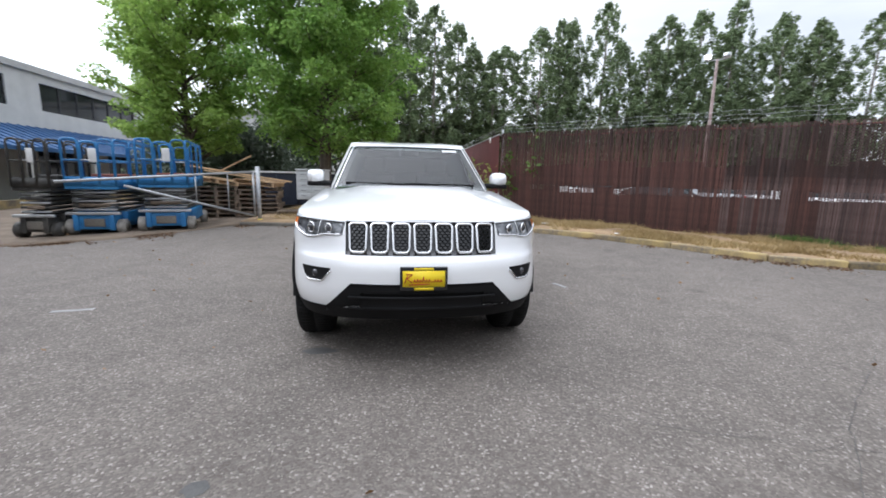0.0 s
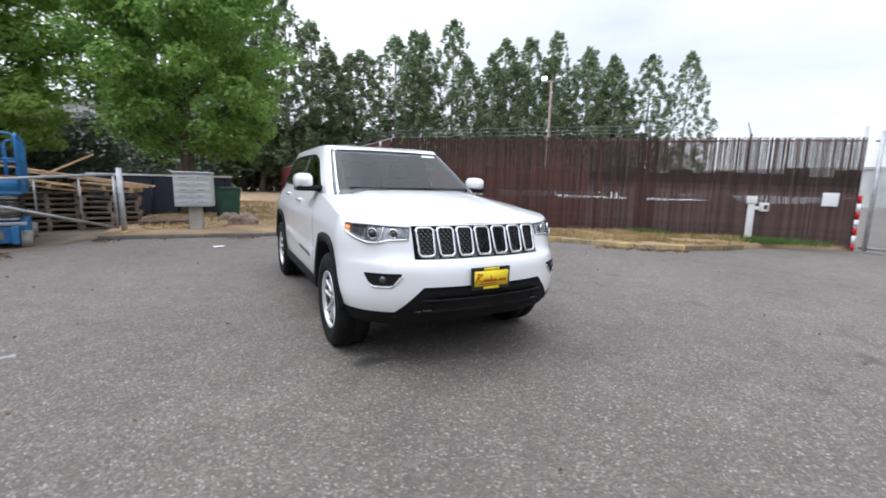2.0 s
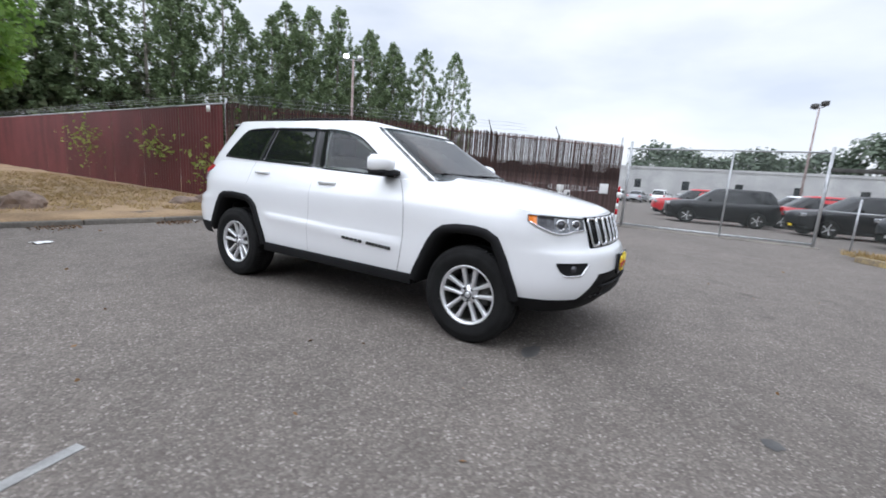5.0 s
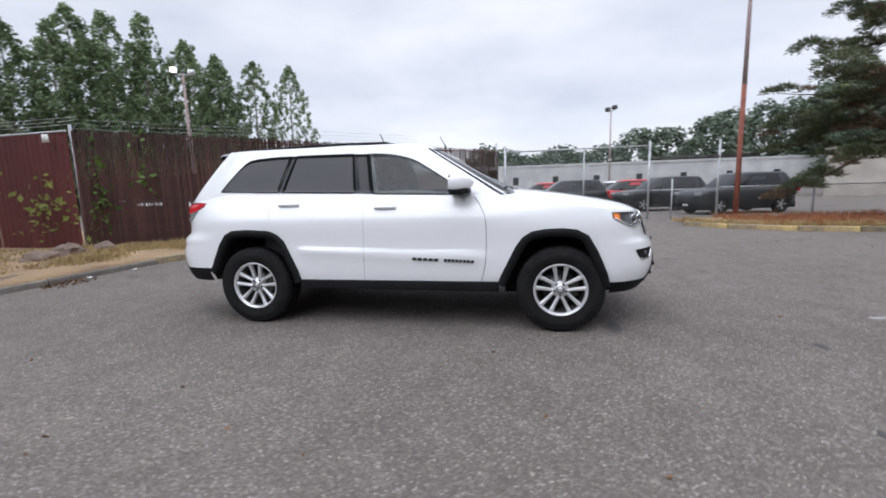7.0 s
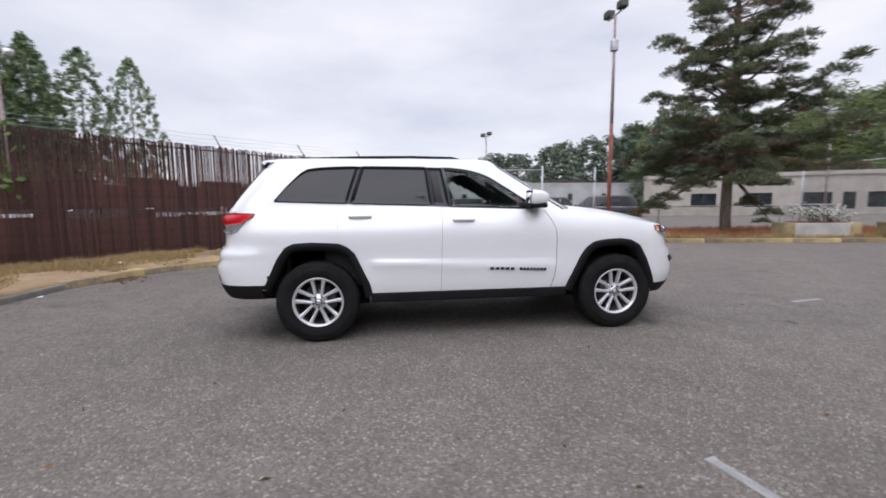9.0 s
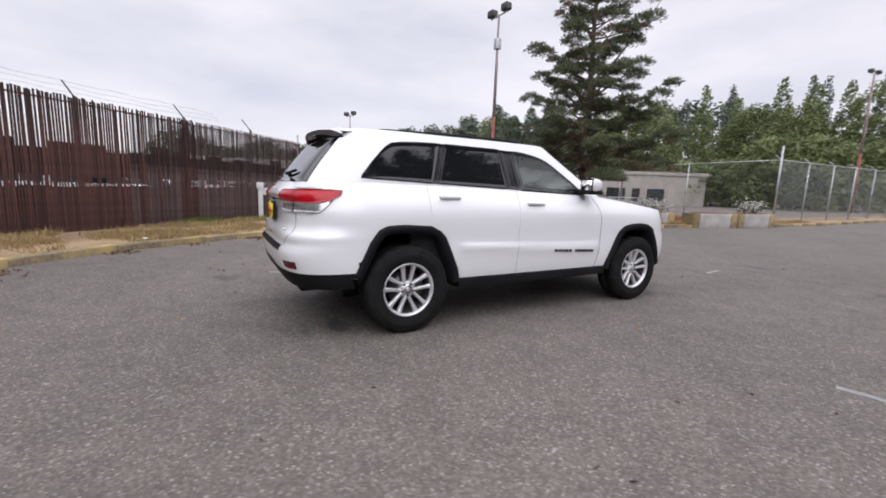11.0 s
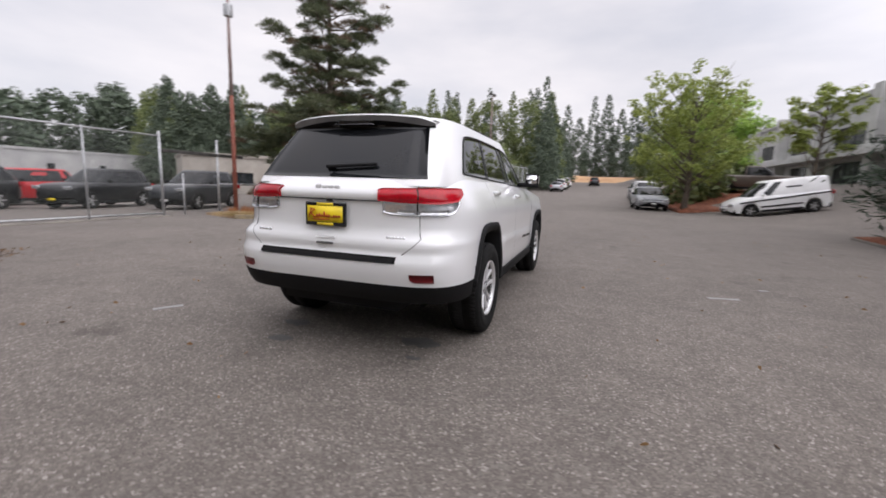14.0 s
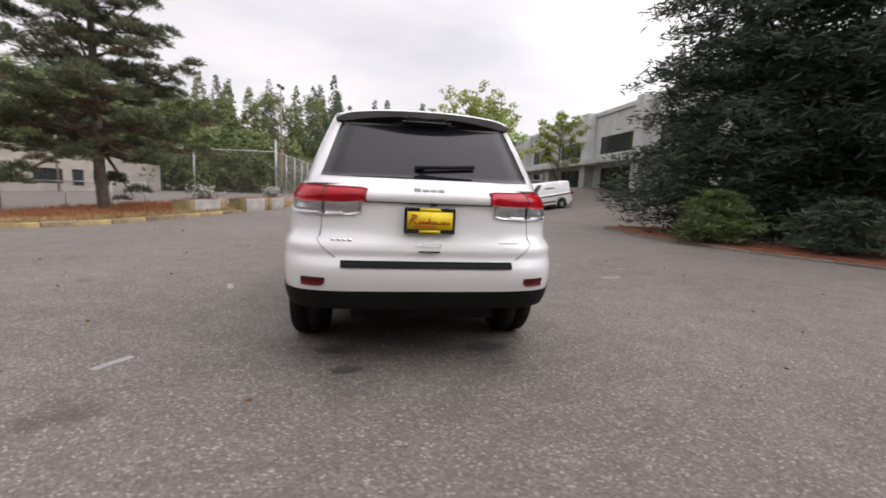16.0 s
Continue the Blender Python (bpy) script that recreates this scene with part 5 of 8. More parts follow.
for u, z0, z1 in ((0.0, 2.62, 2.74),):
    p = on_fence(u, -0.02)
    s2 = thing("fence_tag", "small pale tag on the red sheet fence", "sign", at=(p.x - 0.28, p.y + 0.35, 2.62), turn=90)
    part("panel", boxes((-0.09, 0.09, -0.01, 0.0, -0.09, 0.09)), PAPER, s2)

# red sheet fence running back from the corner
red_fence = thing("sheet_fence", "long dark red corrugated sheet fence", "fence", kind="structure")
def sheet(a, b, h, wave=0.012, n=40):
    a, b = Vector(a), Vector(b)
    t = (b - a).normalized(); nn = Vector((-t.y, t.x))
    rows = []
    for i in range(n + 1):
        p = a.lerp(b, i / n) + nn * wave * (1 if i % 2 else -1)
        rows.append([(p.x, p.y, 0.0), (p.x, p.y, h)])
    return grid(rows)
for i in range(22):
    y0 = 9.0 + i * 2.5
    part("fence_sheet", sheet((3.50 + 0.022 * (y0 - 9), y0), (3.50 + 0.022 * (y0 - 6.52), y0 + 2.48), 2.78 - 0.004 * (y0 - 9), 0.012, 30), RED_SHEET, red_fence, smooth=False)
part("top_rail", bars(((3.5, 9.0, 2.79), (4.7, 64, 2.58), 0.025)), GALV, red_fence)
part("barbed_wire", joined(*[tube([(3.6 + 0.1 * k, 9.0, 2.95 + 0.1 * k), (4.8 + 0.1 * k, 64, 2.75 + 0.1 * k)], 0.006, 5) for k in range(3)]), GALV, red_fence)


def net(name, a, b, z0, z1, parent):
    """A hanging of wire netting from a to b."""
    a, b = Vector(a), Vector(b)
    me = bpy.data.meshes.new(name)
    ra, rb = (rise(a.x, a.y), rise(b.x, b.y)) if parent.location.z == 0 else (0.0, 0.0)
    me.from_pydata([(a.x, a.y, z0 + ra), (b.x, b.y, z0 + rb), (b.x, b.y, z1 + rb), (a.x, a.y, z1 + ra)], [], [(0, 1, 2, 3)])
    uv = me.uv_layers.new(name="uv")
    L = (b - a).length
    for k, c in enumerate(((0, 0), (L, 0), (L, z1 - z0), (0, z1 - z0))):
        uv.data[k].uv = c
    me.materials.append(WIRE_NET)
    ob = new(name, me); ob.parent = parent
    return ob


def chain_fence(name, poly, h, label, step=3.0, arms=False, mesh=None):
    f = thing(name, label, "fence", kind="structure")
    for a, b in zip(poly[:-1], poly[1:]):
        pts = along([a, b], step)
        for p, q in zip(pts[:-1], pts[1:]):
            ob = net("netting", p, q, 0.03, h, f)
            if mesh is not None:
                ob.data.materials.clear(); ob.data.materials.append(mesh)
            part("top_rail", bars(((p.x, p.y, h + rise(p.x, p.y)), (q.x, q.y, h + rise(q.x, q.y)), 0.022)), GALV, f)
        for p in pts:
            z = rise(p.x, p.y)
            bm = bars(((p.x, p.y, z - 0.2), (p.x, p.y, z + h + 0.03), 0.032))
            if arms:
                bar(bm, (p.x, p.y, z + h), (p.x + 0.28, p.y, z + h + 0.25), 0.016)
            part("post", bm, GALV, f)
    return f


DARK_NET = mesh_wire_material("brown_coated_netting", (0.05, 0.034, 0.030), 0.062, 0.26)
for k in range(6):
    a, b = on_fence(0.5 + k / 12, -0.012), on_fence(0.5 + (k + 1) / 12, -0.012)
    ob = net("woven_netting", a, b, 1.6, 2.74, slat_fence)
    ob.data.materials.clear(); ob.data.materials.append(DARK_NET)

chain_fence("chain_link_fence", [(5.93, -21.0), (5.95, -45.0)], 3.1, "tall galvanised chain-link fence along the road", 3.0, True, PALE_NET)
chain_fence("chain_link_fence", [(14.5, -20.6), (5.93, -21.0)], 3.1, "tall galvanised chain-link fence along the road", 3.6)
part("corner_post", bars(((5.93, -21.0, 0.3), (5.93, -21.0, 3.75), 0.05)), GALV, bpy.data.objects["chain_link_fence"])
chain_fence("yard_fence", [(12.5, -8.15), (12.6, -20.5)], 1.15, "low chain-link fence behind the mulch bed", 3.0)

gate = thing("sliding_gate", "closed chain-link gate with galvanised posts", "gate", at=(0, 0, -0.15))
net("netting", (12.5, -0.35), (12.46, -5.7), 0.08, 2.72, gate)
net("netting", (12.46, -5.9), (12.56, -8.1), 0.08, 2.3, gate)
for y, h in ((-0.48, 2.95), (-3.45, 2.78), (-5.78, 2.9), (-6.6, 1.5), (-8.13, 2.85)):
    part("post", bars(((12.48, y, -0.1), (12.48, y, h), 0.045 if h > 2.8 else 0.028)), GALV, gate)
part("top_rail", bars(((12.5, -0.35, 2.72), (12.48, -5.78, 2.74), 0.026)), GALV, gate)
part("bottom_rail", bars(((12.5, -0.35, 0.1), (12.48, -5.78, 0.1), 0.03)), GALV, gate)
part("counter_beam", boxes((12.44, 12.52, -9.4, -5.8, 2.2, 2.32), bevel=0.01), GREASY, gate, "dark steel beam")
part("mid_rail", bars(((12.5, -5.8, 1.1), (12.5, -8.1, 1.1), 0.02)), GALV, gate)
part("gate_track", boxes((12.2, 12.75, -5.9, -0.3, -0.02, 0.025), bevel=0.008), OLD_KERB, gate)

post = thing("striped_bollard", "red and white striped steel bollard at the fence end", "bollard", at=(12.40, -0.27, rise(12.35, 0)))
for i in range(7):
    part("band", bars(((0, 0, i * 0.2), (0, 0, i * 0.2 + 0.199), 0.042), seg=14), RED_LENS if i % 2 == 0 else PAPER, post)
kp = thing("keypad_post", "white steel access post with side arm and box", "post", at=(10.84, 1.37, 0.1 + rise(10.84, 1)), turn=-25)
part("stem", boxes((-0.06, 0.06, -0.06, 0.06, -0.1, 1.02), bevel=0.01), PAPER, kp)
part("arm", boxes((0.05, 0.28, -0.035, 0.035, 0.84, 0.93), bevel=0.008), PAPER, kp)
part("keypad_box", boxes((0.22, 0.42, -0.09, 0.09, 0.80, 1.03), bevel=0.012), PAPER, kp)
part("head_box", boxes((-0.09, 0.07, -0.09, 0.09, 1.0, 1.2), bevel=0.012), PAPER, kp)
part("keypad", boxes((0.27, 0.37, -0.10, -0.088, 0.86, 0.97)), GREASY, kp)


# ---- lamp poles ----
def lamp_pole(x, y, h, label, lit=False, rust=4.0, heads=2, turn=0, r=0.10):
    t = thing("lamp_pole", label, "lamp pole", at=(x, y, rise(x, y)), turn=turn)
    if rust:
        part("lower_pole", tube([(0, 0, -0.2), (0, 0, rust)], [r, r * 0.85], 14), RUST, t, "rust-red lower pole")
    part("pole", tube([(0, 0, rust), (0, 0, h)], [r * 0.85 if rust else r, r * 0.5], 12), POLE, t)
    part("crossarm", bars(((-0.55, 0, h - 0.05), (0.55, 0, h - 0.05), 0.035)), GALV, t)
    for k in range(heads):
        sx = (-0.5, 0.5)[k]
        hd = part("lamp_head", boxes((sx - 0.2, sx + 0.2, -0.16, 0.16, h + 0.0, h + 0.3), bevel=0.06), GREASY if not lit else PAPER, t)
        part("lens", boxes((sx - 0.15, sx + 0.15, -0.175, -0.162, h + 0.03, h + 0.27)), LIT if lit and k == 0 else LAMP_CLEAR, hd)
    return t


p1 = lamp_pole(12.1, -8.6, 8.95, "tall lamp pole, rust red below and brown-grey above", rust=4.6, r=0.088)
part("junction_box", boxes((-0.12, 0.12, -0.12, 0.12, 7.5, 7.95), bevel=0.02), GALV, p1)
lamp_pole(20.1, 20.1, 9.2, "rusty lamp pole with a lit floodlight", True, 0, 2, -45, 0.14)
lamp_pole(33.1, -8.3, 7.6, "slender grey lamp pole in the car lot", False, 0, 2, 20, 0.09)
lamp_pole(10.6, -45.6, 11.5, "rust-coloured lamp pole by the road", False, 5, 2, 80, 0.13)
lamp_pole(28, -38, 9.0, "slender grey lamp pole by the beige building", False, 0, 2, 40, 0.1)


# ---- trees ----
def unit(n, r):
    v = r.normal(size=(n, 3))
    return v / np.linalg.norm(v, axis=1)[:, None]


def leaf_mesh(c, size, r, ratio=0.55, flat=1.0, lean=None):
    """Rhombic leaves at the centres c."""
    n = len(c)
    a = unit(n, r) if lean is None else lean + 0.35 * r.normal(size=(n, 3))
    a[:, 2] *= flat
    a /= np.linalg.norm(a, axis=1)[:, None]
    b = np.cross(a, unit(n, r))
    b /= np.linalg.norm(b, axis=1)[:, None] + 1e-9
    s = size * (0.6 + 0.8 * r.random((n, 1)))
    vs = np.stack([c + a * s, c + b * s * ratio, c - a * s, c - b * s * ratio], 1).reshape(-1, 3)
    fs = np.arange(n * 4).reshape(-1, 4)
    return vs, fs


def clump_leaves(centres, radii, n, size, r, ratio=0.6, squash=0.75, under=0.35, fill=0.25):
    """Leaves on the upper shells of clumps, facing out and up as leaves do."""
    centres, radii = np.asarray(centres, float), np.asarray(radii, float)
    w = radii ** 2
    k = r.choice(len(centres), n, p=w / w.sum())
    d = unit(n, r)
    low = (d[:, 2] < -0.2) & (r.random(n) > under)
    d[low, 2] *= -1
    f = np.where(r.random(n) < fill, r.random(n), 0.8 + 0.32 * r.random(n))
    c = centres[k] + d * (radii[k] * f)[:, None] * np.array([1, 1, squash])
    nrm = d * 0.7 + np.array([0, 0, 0.55]) + r.normal(size=(n, 3)) * 0.42
    nrm /= np.linalg.norm(nrm, axis=1)[:, None]
    a = np.cross(nrm, unit(n, r)); a /= np.linalg.norm(a, axis=1)[:, None] + 1e-9
    b = np.cross(nrm, a)
    s = size * (0.6 + 0.8 * r.random((n, 1)))
    vs = np.stack([c + a * s, c + b * s * ratio, c - a * s, c - b * s * ratio], 1).reshape(-1, 3)
    return vs, np.arange(n * 4).reshape(-1, 4)


def quick(name, vs, fs, material, parent=None, smooth=False):
    me = bpy.data.meshes.new(name)
    n = len(fs)
    me.vertices.add(len(vs)); me.vertices.foreach_set("co", np.asarray(vs, np.float32).ravel())
    me.loops.add(n * 4); me.loops.foreach_set("vertex_index", np.asarray(fs, np.int32).ravel())
    me.polygons.add(n); me.polygons.foreach_set("loop_start", np.arange(0, n * 4, 4, dtype=np.int32))
    me.update(calc_edges=True)
    me.materials.append(material)
    ob = new(name, me)
    if parent is not None:
        ob.parent = parent
    return ob


def limbs(r, base, top, spread, count, r0, r1):
    """A tapered trunk with limbs that bend outwards and up."""
    segs = []
    n = 9
    wob = r.normal(0, 0.05, (n + 1, 2)).cumsum(0) * 0.5
    pts = [Vector((wob[i, 0], wob[i, 1], base + (top - base) * i / n)) for i in range(n + 1)]
    segs.append(tube(pts, [r0 * 1.35] + [r0 + (r1 - r0) * i / n for i in range(1, n + 1)], 10))
    ends = []
    for k in range(count):
        z = 0.22 + 0.7 * (k + r.random()) / count
        i = z * n
        p = pts[int(i)].lerp(pts[min(int(i) + 1, n)], i - int(i))
        ang = k * 2.4 + r.random()
        L = spread * (1.05 - 0.6 * z) * (0.75 + 0.4 * r.random())
        d = Vector((math.cos(ang), math.sin(ang), 0.45 + 0.5 * z))
        q = [p + d * L * t + Vector((0, 0, 0.25 * L * t * t)) + Vector(r.normal(0, 0.06, 3)) * t for t in (0, 0.3, 0.6, 1.0)]
        rr = (r0 + (r1 - r0) * z) * 0.5
        segs.append(tube(q, [rr, rr * 0.7, rr * 0.45, rr * 0.15], 7))
        ends.append(q[-1])
        for m in range(2):
            d2 = Vector((math.cos(ang + (m - 0.5) * 1.6), math.sin(ang + (m - 0.5) * 1.6), 0.5))
            s = q[1 + m]
            segs.append(tube([s, s + d2 * L * 0.25, s + d2 * L * 0.5], [rr * 0.4, rr * 0.25, rr * 0.08], 5))
    return joined(*segs), ends


def broad_tree(name, at, h, rad, z0, seed, material, label, n=24000, leaf=0.07, bark=BARK, sprays=70, trunk=0.19, rise_up=0.5, loose=0.15):
    """A broadleaf tree: leafy sprays along limbs that reach to an uneven crown outline."""
    r = np.random.default_rng(seed)
    t = thing(name, label, "tree", at=(at[0], at[1], rise(*at)))
    wood, ends = limbs(r, -0.15, h * 0.9, rad * 0.9, 16, trunk, 0.04)
    cs, sp, twigs = [], [], [wood]
    for k in range(sprays):
        u = (k + r.random()) / sprays
        z = z0 + (h - z0) * 0.92 * u
        env = rad * float(np.interp(u, [0, 0.15, 0.4, 0.7, 0.9, 1], [0.72, 0.95, 1.0, 0.82, 0.52, 0.25]))
        ang = k * 2.399 + r.normal(0, 0.35)
        L = env * (0.72 + 0.42 * r.random())
        up = rise_up * (0.5 + 0.8 * u) + r.normal(0, 0.12)
        d = Vector((math.cos(ang), math.sin(ang), up))
        p0 = Vector((0, 0, z - 0.35 * up * L))
        pts = [p0 + d * L * f + Vector((0, 0, -0.10 * L * f * f)) for f in (0, 0.4, 0.75, 1.0)]
        twigs.append(tube(pts, [0.035, 0.025, 0.015, 0.006], 5))
        m = max(4, int(L * 3.2))
        for j in range(m):
            f = 0.30 + 0.72 * (j + r.random()) / m
            c = p0 + d * L * f + Vector((0, 0, -0.10 * L * f * f))
            side = Vector((-d.y, d.x, 0)) * r.normal(0, 0.22) * L * (1.1 - 0.6 * f)
            cs.append(c + side + Vector((0, 0, r.normal(0, 0.1))))
            sp.append(loose * rad * (0.55 + 0.6 * r.random()))
    part("trunk", joined(*twigs), bark, t)
    cs, sp = np.array([tuple(c) for c in cs]), np.array(sp)
    quick("crown", *clump_leaves(cs, sp, n, leaf, r, 0.6, 0.75, 0.6), material, t)
    return t


broad_tree("maple_tree", (-8.1, 13.6), 9.6, 2.75, 2.2, 3, MAPLE_LIGHT, "light green maple tree behind the parked lifts", 56000, 0.070, sprays=72, rise_up=0.8, loose=0.15)
broad_tree("maple_tree", (-2.6, 12.4), 14.0, 3.35, 2.1, 5, MAPLE, "large dense green maple tree", 88000, 0.074, sprays=104, trunk=0.26, rise_up=0.75, loose=0.15)
broad_tree("roadside_tree", (-6.8, -24.5), 7.6, 3.9, 1.6, 8, YELLOW_LEAF, "yellow-green roadside tree on the mulch bank", 13000, 0.09, sprays=40, rise_up=1.1, loose=0.095)
broad_tree("small_tree", (-14.2, -27.5), 6.6, 2.2, 2.4, 9, YELLOW_LEAF, "small yellow-green tree by the grey building", 4200, 0.10, sprays=18, trunk=0.1, rise_up=0.8, loose=0.14)
broad_tree("roadside_tree", (-10.5, -36), 8.0, 3.6, 2.0, 10, MAPLE_LIGHT, "green tree on the bank behind the van", 9000, 0.14, sprays=40, loose=0.15)


def poplar(seed, h, stout):
    r = np.random.default_rng(seed)
    t = thing("poplar_tree", "tall grey-green poplar behind the fence", "tree", "row of poplars behind the fence")
    wood, _ = limbs(r, -0.2, h * 0.93, 2.0, 14, 0.22, 0.04)
    part("trunk", wood, PALE_BARK, t)
    cs, sp = [], []
    for k in range(330):
        u = (k + r.random()) / 330
        z = h * (0.10 + 0.87 * u)
        env = stout * float(np.interp(u, [0, 0.15, 0.35, 0.6, 0.8, 0.93, 1], [0.70, 0.95, 1.0, 0.84, 0.58, 0.30, 0.05])) * (0.90 + 0.2 * math.sin(9 * u + seed) ** 2)
        L = env * (0.25 + 0.80 * math.sqrt(r.random()))
        ang = k * 2.399 + r.normal(0, 0.5)
        cs.append((L * math.cos(ang), L * math.sin(ang), z + 0.25 * L + r.normal(0, 0.2)))
        sp.append((0.16 + 0.34 * r.random()) * (1.15 - 0.5 * u))
    quick("crown", *clump_leaves(cs, sp, 13000, 0.128, r, 0.75, 1.5, 0.8, 0.5), POPLAR, t)
    return t


proto = [poplar(20 + k, 20.0, 2.5 + 0.35 * k) for k in range(4)]
line = [(-9, 47), (20, 45.5), (36, 42), (53, 34)]
spots = along(line, 2.5)
r = np.random.default_rng(31)
used = 0
for i, p in enumerate(spots):
    u = i / (len(spots) - 1)
    h = float(np.interp(u, [0, 0.3, 0.55, 0.8, 1], [0.98, 1.0, 1.05, 1.04, 0.92])) * (0.76 + 0.32 * r.random())
    m = pose(p.x + r.normal(0, 0.5), p.y + r.normal(0, 1.6), 0, 0, 0, r.random() * 360) @ Matrix.Diagonal((0.9 + 0.4 * r.random(),) * 2 + (h, 1))
    if used < 4:
        proto[used].matrix_basis = m; used += 1
    else:
        c = copy_thing(proto[i % 4], pose(0, 0, 0)); c.matrix_basis = m


def far_wood(name, spec, material, label, seed, leaf=0.5, per=420, category="woods"):
    """Far trees as one mass: (x, y, height, radius, conical)."""
    r = np.random.default_rng(seed)
    cs, sp, total = [], [], 0
    for x, y, h, w, cone in spec:
        m = 130 if cone else 60
        w *= 0.85 + 0.3 * r.random()
        zz = (np.arange(m) + r.random(m)) / m
        ww = (1.06 - zz) ** 0.85 if cone else np.sqrt(np.clip(1 - (1.75 * zz - 0.75) ** 2, 0.1, 1))
        ang = np.arange(m) * 2.399 + r.normal(0, 0.4, m)
        q = (0.35 + 0.6 * np.sqrt(r.random(m))) * ww * w
        cs.append(np.stack([x + q * np.cos(ang), y + q * np.sin(ang), rise(x, y) + h * (0.04 + 0.93 * zz)], 1))
        sp.append(np.full(m, w) * (0.20 + 0.14 * r.random(m)) * np.clip(1.2 - (0.85 if cone else 0.3) * zz, 0.2, 1.2))
        total += int(per * (0.6 + h / 20))
    vs, fs = clump_leaves(np.concatenate(cs), np.concatenate(sp), total, leaf, r, 0.6, 0.8, 0.8, 0.4)
    return tagged(quick(name, vs, fs, material), label, category, kind="stuff")


r = np.random.default_rng(40)
# dark growth at the foot of the poplars
far_wood("undergrowth", [(x, 47 - 0.004 * max(x, 0) ** 2 + r.normal(0, 1.5), 6.5 + 3.5 * r.random(), 2.8, False) for x in np.arange(-14, 54, 1.7)], PINE, "dark undergrowth below the poplars", 41, 0.30, 900)
far_wood("yard_shrubs", [(-11 + 1.5 * i, 18.5 + 2.2 * math.sin(i * 1.7), 3.2 + 1.2 * r.random(), 1.7, False) for i in range(6)], FOREST_DARK, "dense green shrubs behind the yard", 47, 0.12, 5000)
broad = [(26 + 5 * i + r.normal(0, 2), -76 - 6 * math.sin(i) + 1.2 * i, 14 + 5 * r.random() + (3 if i % 3 == 0 else 0), 3.6 if i % 3 == 0 else 4.8, i % 3 == 0) for i in range(13)]
broad += [(7 + 4.0 * i, -72 - r.random() * 10, 14 + 5 * r.random() + (3 if i % 2 == 0 else 0), 3.4 if i % 2 == 0 else 4.4, i % 2 == 0) for i in range(9)]
broad += [(11 + 2.5 * i, -47 - 3 * r.random(), 5 + 2.5 * r.random(), 2.6, False) for i in range(7)]
broad += [(-30 + 4.0 * i, -96 - 8 * r.random(), 10 + 5 * r.random(), 4.5, False) for i in range(5)]
far_wood("far_broadleaf_woods", broad, FOREST, "mixed green woods behind the buildings", 42, 0.20, 5600)
cones = [(12 + 4.6 * i + r.normal(0, 2), -88 - r.random() * 8, 17 + 6 * r.random(), 3.4, True) for i in range(10)]
cones += [(-14 + 3.6 * i, -120 - r.random() * 10, 15 + 9 * r.random(), 3.6, True) for i in range(7)]
cones += [(69.5 - 2.6 * i, -50.5 - 2.3 * i, 16.5 + 2.5 * r.random(), 4.4, True) for i in range(4)] + [(59, -62, 14.5, 2.6, True)]
cones += [(6.3 + 1.5 * r.random(), -64 - 5 * i, 12 + 6 * r.random(), 2.8, True) for i in range(8)]
far_wood("far_conifer_woods", cones, FOREST_DARK, "dark conifers behind the road", 43, 0.20, 4400)
hill = [(150 + r.normal(0, 5), -130 + 9 * i, 11 + 19 * min(1, max(0, (12 - i) / 10)) + 4 * r.random(), 8.0, False) for i in range(16)]
hill += [(70 + 8 * i, -135 + 4 * i, 21 + 7 * r.random(), 7.5, False) for i in range(11)]
far_wood("hill_woods", hill, FOREST_DARK, "wooded hillside, haze put into a paler leaf colour", 44, 0.65, 1700)
far_wood("lone_lot_trees", [(104, 8, 11.5, 5.2, False), (108, 0, 6.0, 2.0, False)], FOREST_DARK, "rounded trees behind the long warehouse", 45, 0.5, 900)
far_wood("roadside_shrubs", [(-8.2 - 1.4 * i, -30 - 3 * i, 3.5, 2.0, False) for i in range(4)], FOREST, "green shrubs along the road bank", 46, 0.22, 1500)


